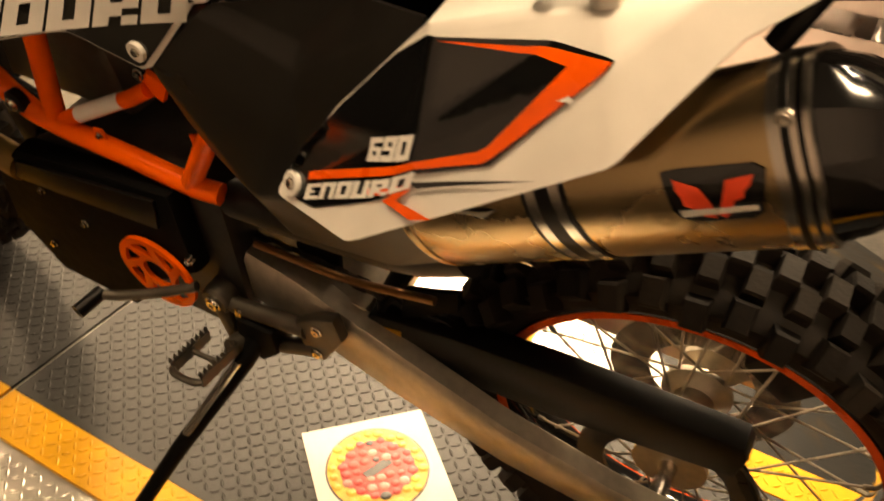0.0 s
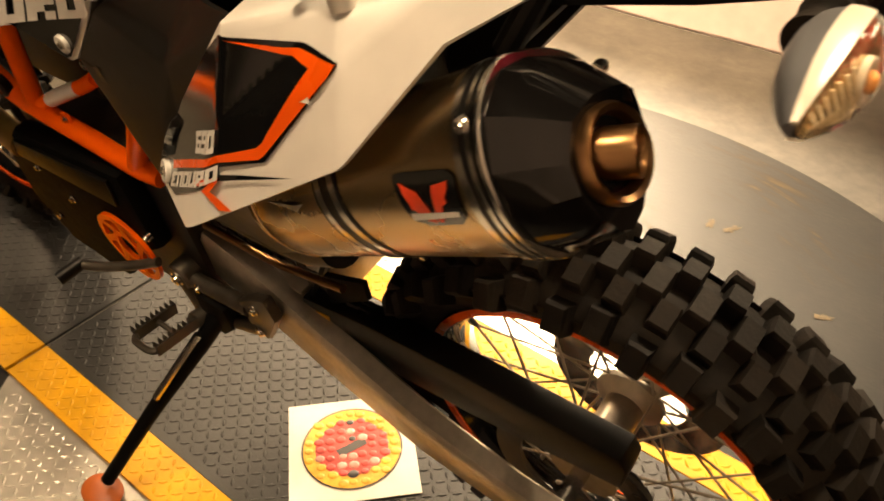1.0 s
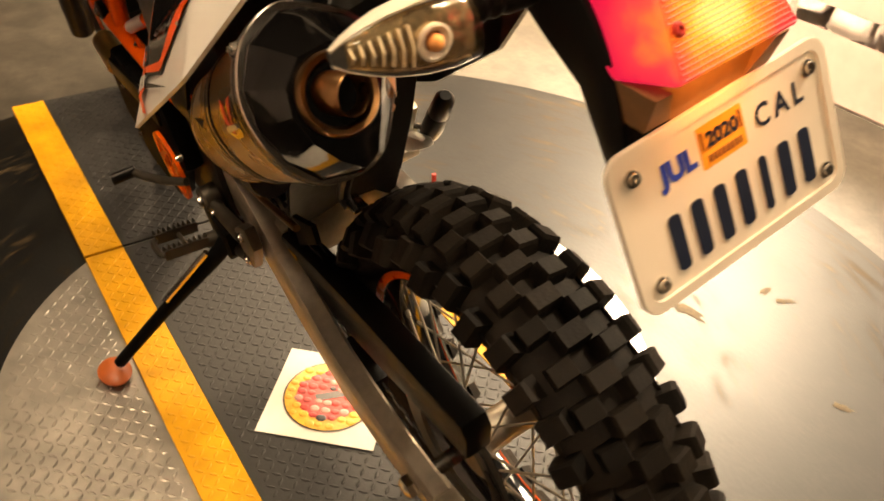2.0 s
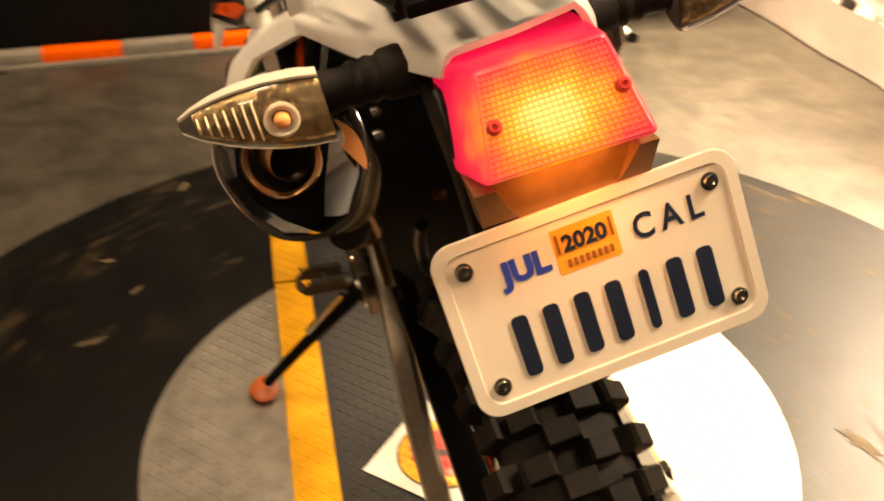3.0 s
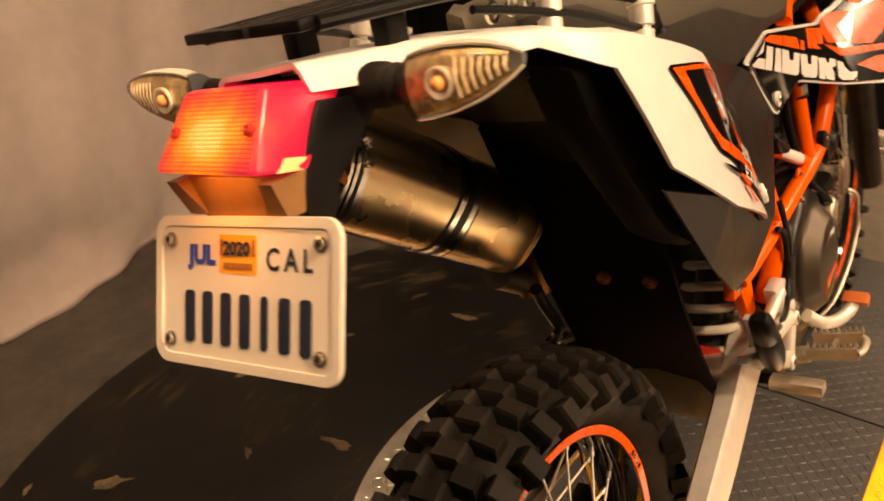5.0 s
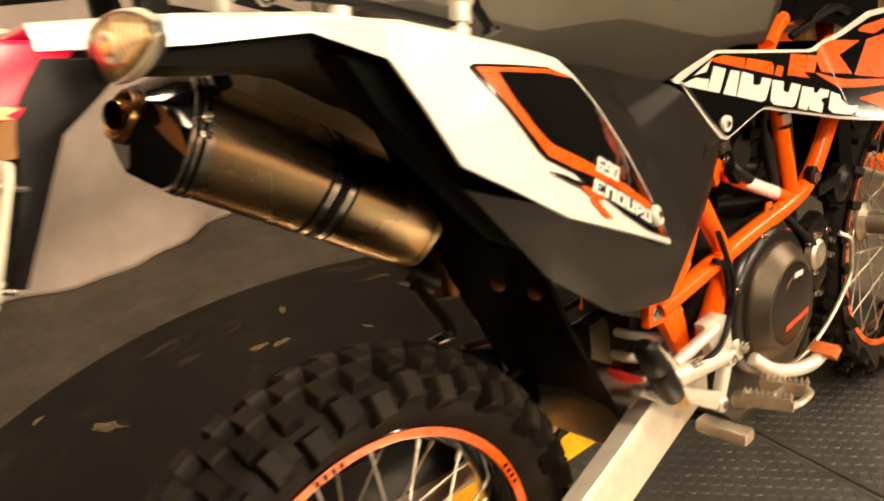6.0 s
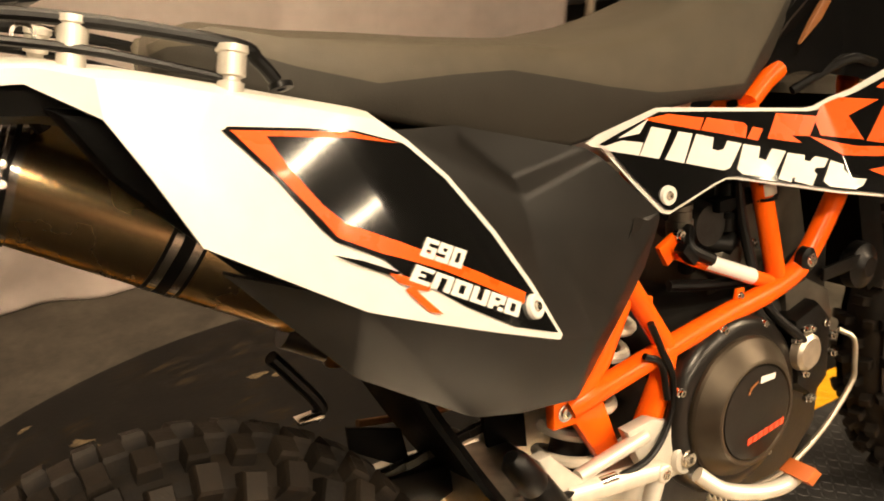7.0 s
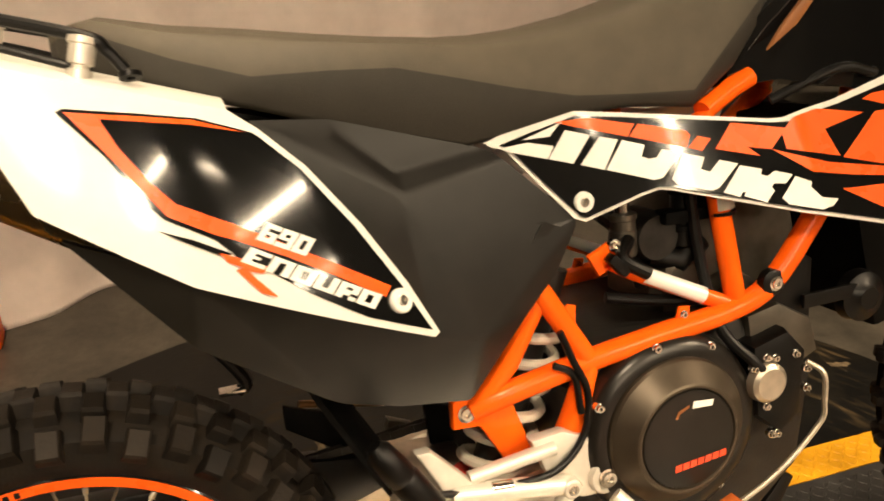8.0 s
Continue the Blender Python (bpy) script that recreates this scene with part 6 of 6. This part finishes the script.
part("hose_fitting", tube([(0.470, -0.150, 0.481), (0.446, -0.150, 0.484)], 0.0068, 12), STEEL, bike, "steel hose fitting")
part("cable_tie_plug", box((0.632, -0.112, 0.690), (0.030, 0.016, 0.012), Matrix.Rotation(radians(48), 3, "Y"), 0.003), BLACK, bike)
part("radiator", box((1.0, 0, 0.68), (0.05, 0.22, 0.28), Matrix.Rotation(radians(-12), 3, "Y"), 0.006), BLACK_DULL, bike, "black radiator")
part("horn", lathe([(0.003, -0.15), (0.014, -0.15), (0.018, -0.145), (0.032, -0.140), (0.034, -0.125), (0.020, -0.115)], Matrix.Translation((0.975, 0.02, 0.588)), 28), BLACK, bike, "round black horn")
part("horn_bracket", box((0.93, -0.12, 0.600), (0.10, 0.006, 0.018), bevel=0.002), BLACK, bike)
# guard strap in front of the clutch cover
part("case_guard", tube(bend([(0.842, -0.17, 0.548), (0.856, -0.182, 0.534), (0.856, -0.184, 0.50), (0.850, -0.184, 0.474), (0.800, -0.178, 0.424), (0.745, -0.165, 0.385), (0.70, -0.14, 0.36)], 5), 0.0034, 8), ALLOY, bike, "bare alloy case guard strap")
for sg in (-1, 1):
    part("skid_plate", prism([(0.60, 0.30), (0.84, 0.305), (0.875, 0.36), (0.86, 0.37), (0.82, 0.325), (0.60, 0.315)], sg * 0.02, sg * 0.115, 0.003), BLACK, bike, "black skid plate")
# left engine side: dark case, sprocket cover and orange sprocket
case_l = part("left_case", prism([(0.60, 0.585), (0.86, 0.56), (0.93, 0.50), (0.95, 0.40), (0.90, 0.31), (0.76, 0.30), (0.70, 0.38), (0.60, 0.45)], 0.116, 0.150, 0.010), BLACK_DULL, bike, "black left engine case")
part("case_plate", prism([(0.62, 0.575), (0.86, 0.545), (0.88, 0.51), (0.63, 0.525)], 0.150, 0.156, 0.002), BLACK, case_l)
part("brass_fitting", tube([(0.875, 0.14, 0.52), (0.96, 0.135, 0.53)], 0.021, 18), BRASS, bike, "brass-coloured engine fitting")
for px, pz in ((0.78, 0.465), (0.63, 0.46), (0.60, 0.48), (0.84, 0.50), (0.88, 0.38)):
    bolt((px, 0.151, pz), (0, 1, 0), 0.006, 0.006, STEEL, case_l, "case_bolt")
MS = Matrix.Translation((0.665, 0.034, 0.430))
guard_hub = part("front_sprocket_guard", lathe([(0.022, 0.118), (0.030, 0.118), (0.030, 0.124), (0.022, 0.124)], MS, 24, closed=True), ORANGE, bike, "orange spoked sprocket guard")
part("guard_ring", lathe([(0.050, 0.118), (0.060, 0.118), (0.060, 0.124), (0.050, 0.124)], MS, 36, closed=True), ORANGE, guard_hub)
for k in range(7):
    a = 2 * math.pi * k / 7
    part("guard_spoke", box((0.665 + 0.040 * math.cos(a), 0.155, 0.430 + 0.040 * math.sin(a)), (0.036, 0.006, 0.012), Matrix.Rotation(-a + 0.5, 3, "Y")), ORANGE, guard_hub)

# swingarm, chain and guard
for sg in (-1, 1):
    secs = []
    for x, yy, z, h, w in ((0.60, 0.080, 0.425, 0.045, 0.022), (0.48, 0.092, 0.405, 0.05, 0.020), (0.34, 0.108, 0.372, 0.048, 0.017), (0.18, 0.122, 0.340, 0.040, 0.016), (0.05, 0.126, 0.322, 0.032, 0.015), (-0.045, 0.126, 0.318, 0.026, 0.014)):
        secs.append([V(x, sg * (yy + a * w), z + b * h) for a, b in ((-1, -0.8), (-0.7, -1), (0.7, -1), (1, -0.8), (1, 0.8), (0.7, 1), (-0.7, 1), (-1, 0.8))])
    arm_bm = loft(secs)
    # Brake side takes the brighter alloy, the light on it put into colour.
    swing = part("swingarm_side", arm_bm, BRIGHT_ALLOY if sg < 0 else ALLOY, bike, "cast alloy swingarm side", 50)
    part("axle_block", box((-0.045, sg * 0.126, 0.318), (0.05, 0.036, 0.044), bevel=0.004), ALLOY, swing)
    part("axle_nut", lathe([(0.003, 0.136), (0.016, 0.136), (0.016, 0.152), (0.008, 0.156), (0.003, 0.156)], Matrix.Translation((0, 0, 0.32)) @ Matrix.Diagonal((1, sg, 1, 1)), 6), STEEL, swing)
part("swingarm_bridge", box((0.43, 0, 0.40), (0.09, 0.19, 0.08), bevel=0.012), ALLOY, bike, "cast alloy swingarm bridge")
guard = part("chain_guard", prism([(0.40, 0.40), (0.38, 0.438), (0.27, 0.456), (0.13, 0.466), (-0.064, 0.470), (-0.072, 0.452), (-0.066, 0.412), (0.13, 0.385), (0.30, 0.372)], 0.062, 0.098, 0.004), BLACK, bike, "black plastic chain guard")
part("guard_fin", prism([(0.340, 0.440), (0.332, 0.500), (0.300, 0.512), (0.262, 0.528), (0.262, 0.496)], 0.080, 0.088, 0.001), BLACK_DULL, guard)
# Plate added to keep the gap beside the frame dark.
part("gap_plate", prism([(0.436, 0.502), (0.503, 0.475), (0.503, 0.418), (0.442, 0.440)], 0.055, 0.065, 0.002), BLACK_DULL, bike, "black plate added to close a see-through gap")
part("link_rod", tube(bend([(0.535, 0.100, 0.492), (0.414, 0.100, 0.4926), (0.351, 0.100, 0.5034), (0.284, 0.100, 0.518)], 4), 0.0052, 10), RING_BRONZE, bike, "browned metal rod over the chain guard")
part("guard_label", prism([(0.335, 0.430), (0.365, 0.424), (0.364, 0.414), (0.336, 0.420)], 0.0982, 0.0990, 0.0), YELLOW, guard, "small yellow label")
chain = bmesh.new()
path = [(0.02, 0.432), (0.62, 0.475), (0.66, 0.475), (0.70, 0.43), (0.66, 0.385), (0.3, 0.27), (0.02, 0.207), (-0.07, 0.24), (-0.112, 0.32), (-0.07, 0.40), (0.02, 0.432)]
for (x0, z0), (x1, z1) in zip(path, path[1:]):
    n = max(1, int(math.hypot(x1 - x0, z1 - z0) / 0.0159))
    for k in range(n):
        t = (k + 0.5) / n
        ang = math.atan2(z1 - z0, x1 - x0)
        for off in (-0.006, 0.006):
            add_box(chain, (x0 + (x1 - x0) * t, 0.0755 + off * (1.0 if k % 2 else 0.7), z0 + (z1 - z0) * t), (0.019, 0.0018, 0.011), Matrix.Rotation(-ang, 3, "Y"))
part("chain", chain, DARK_METAL, bike, "dark steel drive chain", 0)
part("chain_guide", prism([(0.20, 0.265), (0.28, 0.29), (0.27, 0.235), (0.21, 0.225)], 0.060, 0.092, 0.004), BLACK, bike)

# rear shock: spring and body
sx0, sx1 = V(0.556, -0.052, 0.640), V(0.478, -0.045, 0.430)
ax = (sx1 - sx0).normalized()
s1 = ax.orthogonal().normalized()
s2 = ax.cross(s1)
coil = [sx0 + ax * ((sx1 - sx0).length * k / 130) + 0.038 * (math.cos(k * 2 * math.pi * 7 / 130) * s1 + math.sin(k * 2 * math.pi * 7 / 130) * s2) for k in range(131)]
shock = part("shock_absorber", tube([sx0 - ax * 0.05, sx1 + ax * 0.03], 0.024, 20), DARK_METAL, bike, "rear shock absorber with cream spring")
part("spring", tube(coil, 0.0068, 8), SPRING_CREAM, shock, "cream coil spring")
part("spring_collar", tube([sx1 - ax * 0.004, sx1 + ax * 0.012], 0.043, 28), RED_PAINT, shock, "red spring collar")

# foot rest brackets, pegs and controls, both sides
for sg in (-1, 1):
    y = lambda a: sg * a
    if sg < 0:
        br = part("footrest_bracket", prism([(0.500, 0.520), (0.540, 0.522), (0.575, 0.505), (0.602, 0.482), (0.614, 0.455), (0.602, 0.432), (0.560, 0.434), (0.530, 0.448), (0.515, 0.480)], -0.140, -0.122, 0.004), BRIGHT_ALLOY, bike, "cast alloy lattice footrest bracket")
        part("rear_plate", prism([(0.368, 0.543), (0.384, 0.543), (0.428, 0.494), (0.440, 0.470), (0.432, 0.444), (0.392, 0.456), (0.338, 0.494), (0.345, 0.503), (0.396, 0.488)], -0.149, -0.132, 0.003), BRIGHT_ALLOY, br)
        part("rib", tube([(0.425, -0.141, 0.497), (0.527, -0.139, 0.506)], [0.008, 0.009], 12), BRIGHT_ALLOY, br)
        part("strut", tube([(0.402, -0.143, 0.484), (0.470, -0.147, 0.474), (0.540, -0.147, 0.461)], [0.0145, 0.0125, 0.0115], 14), BRIGHT_ALLOY, br)
        part("strut", prism([(0.418, 0.470), (0.428, 0.444), (0.470, 0.416), (0.512, 0.391), (0.524, 0.402), (0.512, 0.420), (0.455, 0.450)], -0.157, -0.143, 0.004), BRIGHT_ALLOY, br)
        part("strut", tube([(0.538, -0.147, 0.458), (0.512, -0.150, 0.405)], [0.0105, 0.0095], 12), BRIGHT_ALLOY, br)
        for px, pz in ((0.538, 0.4605), (0.5115, 0.402)):
            part("strut_boss", lathe([(0.003, 0.145), (0.0115, 0.145), (0.0115, 0.158), (0.0095, 0.160), (0.003, 0.160)], Matrix.Translation((px, 0, pz)) @ Matrix.Diagonal((1, -1, 1, 1)), 20), BRIGHT_ALLOY, br)
            bolt((px, -0.160, pz), (0, -1, 0), 0.0065, 0.003, STEEL, br)
    else:
        # Cast alloy like the brake side's, darkened in colour for the shade here.
        br = part("footrest_bracket", prism([(0.462, 0.478), (0.430, 0.503), (0.398, 0.518), (0.390, 0.480), (0.425, 0.420), (0.452, 0.420)], 0.122, 0.140, 0.005), ALLOY_DARK, bike, "cast alloy Y-shaped footrest bracket in a shaded tone")
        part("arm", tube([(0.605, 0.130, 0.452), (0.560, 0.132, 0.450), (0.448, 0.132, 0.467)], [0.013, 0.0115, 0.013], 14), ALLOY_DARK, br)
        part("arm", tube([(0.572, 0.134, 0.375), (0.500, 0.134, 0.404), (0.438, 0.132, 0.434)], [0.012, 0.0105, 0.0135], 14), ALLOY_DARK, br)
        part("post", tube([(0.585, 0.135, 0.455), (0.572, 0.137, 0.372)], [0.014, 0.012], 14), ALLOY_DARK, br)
        for px, pz in ((0.425, 0.486), (0.432, 0.436)):
            bolt((px, 0.141, pz), (0, 1, 0), 0.008, 0.005, STEEL, br)
        br.matrix_local = Matrix.Translation((0.004, 0, -0.060))
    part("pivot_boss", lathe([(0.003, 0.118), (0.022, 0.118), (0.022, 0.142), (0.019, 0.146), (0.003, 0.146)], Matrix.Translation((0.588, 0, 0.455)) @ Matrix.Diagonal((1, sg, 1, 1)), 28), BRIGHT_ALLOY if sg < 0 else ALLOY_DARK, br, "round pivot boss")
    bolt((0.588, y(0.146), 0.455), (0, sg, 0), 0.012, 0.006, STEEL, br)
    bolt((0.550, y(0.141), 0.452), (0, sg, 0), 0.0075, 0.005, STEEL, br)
    # The stand side's peg takes ALLOY_DARK, shade put into its colour.
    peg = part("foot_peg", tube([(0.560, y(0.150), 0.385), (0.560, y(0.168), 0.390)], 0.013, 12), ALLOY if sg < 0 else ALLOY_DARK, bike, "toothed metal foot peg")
    if sg > 0:
        peg.matrix_local = Matrix.Translation((0, 0, -0.045))
    for xx in (-0.024, 0.024):
        rail = bmesh.new()
        add_box(rail, (0.572 + xx, y(0.202), 0.402), (0.004, 0.070, 0.018), Matrix.Rotation(sg * radians(10), 3, "X"))
        for k in range(9):
            yy = 0.170 + 0.008 * k
            zz = 0.4115 + 0.0014 * k
            v = [rail.verts.new((0.572 + xx + dx, y(yy + dy), zz + dz)) for dx, dy, dz in ((-0.002, -0.003, -0.003), (-0.002, 0.003, -0.003), (0.002, 0.003, -0.003), (0.002, -0.003, -0.003), (0, 0, 0.006))]
            for f in ((0, 1, 4), (1, 2, 4), (2, 3, 4), (3, 0, 4), (3, 2, 1, 0)):
                rail.faces.new([v[i] for i in f])
        part("tooth_rail", rail, ALLOY if sg < 0 else ALLOY_DARK, peg)
    part("peg_loop", tube(bend([(0.548, y(0.236), 0.408), (0.558, y(0.242), 0.409), (0.586, y(0.242), 0.409), (0.596, y(0.236), 0.408)], 4), 0.005, 8), ALLOY if sg < 0 else ALLOY_DARK, peg)
    part("peg_bar", tube([(0.548, y(0.20), 0.400), (0.596, y(0.20), 0.400)], 0.004, 8), ALLOY if sg < 0 else ALLOY_DARK, peg)
cylinder = part("brake_cylinder", tube([(0.322, -0.168, 0.575), (0.326, -0.168, 0.567), (0.345, -0.168, 0.537), (0.347, -0.168, 0.534), (0.349, -0.168, 0.531), (0.370, -0.167, 0.497), (0.380, -0.166, 0.482), (0.383, -0.166, 0.477)], [0.008, 0.0145, 0.0165, 0.0155, 0.0170, 0.0172, 0.0150, 0.008], 20), BLACK, bike, "black rear brake cylinder")
for dx in (0.0, 0.012):
    part("cylinder_pin", tube([(0.380 + dx, -0.168, 0.484 - dx * 0.3), (0.392 + dx, -0.170, 0.463 - dx * 0.3)], 0.0042, 10), BRASS, cylinder)
part("brake_pedal", tube(bend([(0.588, -0.160, 0.440), (0.610, -0.176, 0.418), (0.650, -0.188, 0.402), (0.690, -0.198, 0.398), (0.712, -0.202, 0.404)], 5), 0.0098, 12), BRIGHT_ALLOY, bike, "bare alloy brake pedal")
part("pedal_tip", prism([(0.700, 0.412), (0.722, 0.420), (0.734, 0.408), (0.716, 0.398)], -0.224, -0.186, 0.003), ORANGE_BROWN, bike, "orange pedal tip")
part("heel_stub", box((0.50, -0.165, 0.372), (0.026, 0.075, 0.018), bevel=0.005), ALLOY, bike, "alloy stub")
# Shade of the stand side is put into the lever's colour.
part("shift_lever", tube(bend([(0.60, 0.155, 0.435), (0.65, 0.178, 0.420), (0.70, 0.20, 0.412), (0.725, 0.212, 0.415)], 5), 0.007, 12), ALLOY_DARK, bike, "alloy gear lever in a shaded tone")
part("lever_tip", tube([(0.722, 0.205, 0.414), (0.728, 0.245, 0.412)], 0.010, 14), BLACK, bike, "black rubber lever tip")

# side stand with its orange foot
st = part("side_stand", tube([(0.535, 0.130, 0.355), (0.548, 0.165, 0.318), (0.605, 0.275, 0.212), (0.652, 0.378, 0.112)], [0.016, 0.014, 0.0115, 0.0105], 14), BLACK_DULL, bike, "black side stand with an orange foot")
part("stand_bracket", prism([(0.50, 0.385), (0.56, 0.385), (0.565, 0.325), (0.53, 0.31), (0.50, 0.34)], 0.112, 0.150, 0.005), BLACK_DULL, st)
part("stand_spring", tube([(0.545, 0.178, 0.335), (0.592, 0.262, 0.245)], 0.006, 8), STEEL, st)
foot = lathe([(0.003, -0.008), (0.038, -0.008), (0.040, -0.002), (0.035, 0.004), (0.017, 0.010), (0.003, 0.011)], None, 32)
foot.transform(Matrix.Translation((0.660, 0.392, 0.0945)) @ Euler((radians(90 + 12.08), 0, 0)).to_matrix().to_4x4() @ Matrix.Diagonal((0.95, 0.8, 0.72, 1)))
part("stand_foot", foot, ORANGE_BROWN, st, "orange plastic stand foot")

# rear brake caliper and carrier
cal = part("brake_caliper", box((-0.085, -0.078, 0.402), (0.075, 0.046, 0.06), Matrix.Rotation(radians(-38), 3, "Y"), 0.008), DARK_METAL, bike, "dark rear brake caliper")
part("caliper_bracket", prism([(-0.02, 0.29), (0.03, 0.30), (0.03, 0.35), (-0.06, 0.43), (-0.10, 0.40)], -0.096, -0.086, 0.003), ALLOY, cal)
bolt((-0.085, -0.102, 0.412), (0, -1, 0), 0.009, 0.006, STEEL, cal)
part("hook", tube(bend([(0.175, 0.045, 0.66), (0.195, 0.05, 0.63), (0.222, 0.05, 0.585), (0.212, 0.05, 0.572)], 5), 0.008, 10), BLACK, bike, "black hose guide")
part("bare_tab", box((0.205, 0.045, 0.578), (0.03, 0.02, 0.005), bevel=0.001), STEEL, bike)

# front fork and mudguard
for sg in (-1, 1):
    leg = part("fork_leg", tube([(1.50, sg * 0.10, 0.33), (1.36, sg * 0.10, 0.62)], 0.028, 18), DARK_METAL, bike, "front fork leg")
    part("fork_tube", tube([(1.37, sg * 0.10, 0.60), (1.15, sg * 0.10, 1.05)], 0.024, 18), BRASS, leg)
part("front_mudguard", loft([[V(x, y, z) for y, z in ((-0.06, z0), (0, z0 + 0.02), (0.06, z0), (0, z0 + 0.015))] for x, z0 in ((1.15, 0.80), (1.35, 0.79), (1.6, 0.76), (1.78, 0.70))]), WHITE, bike, "white front mudguard")
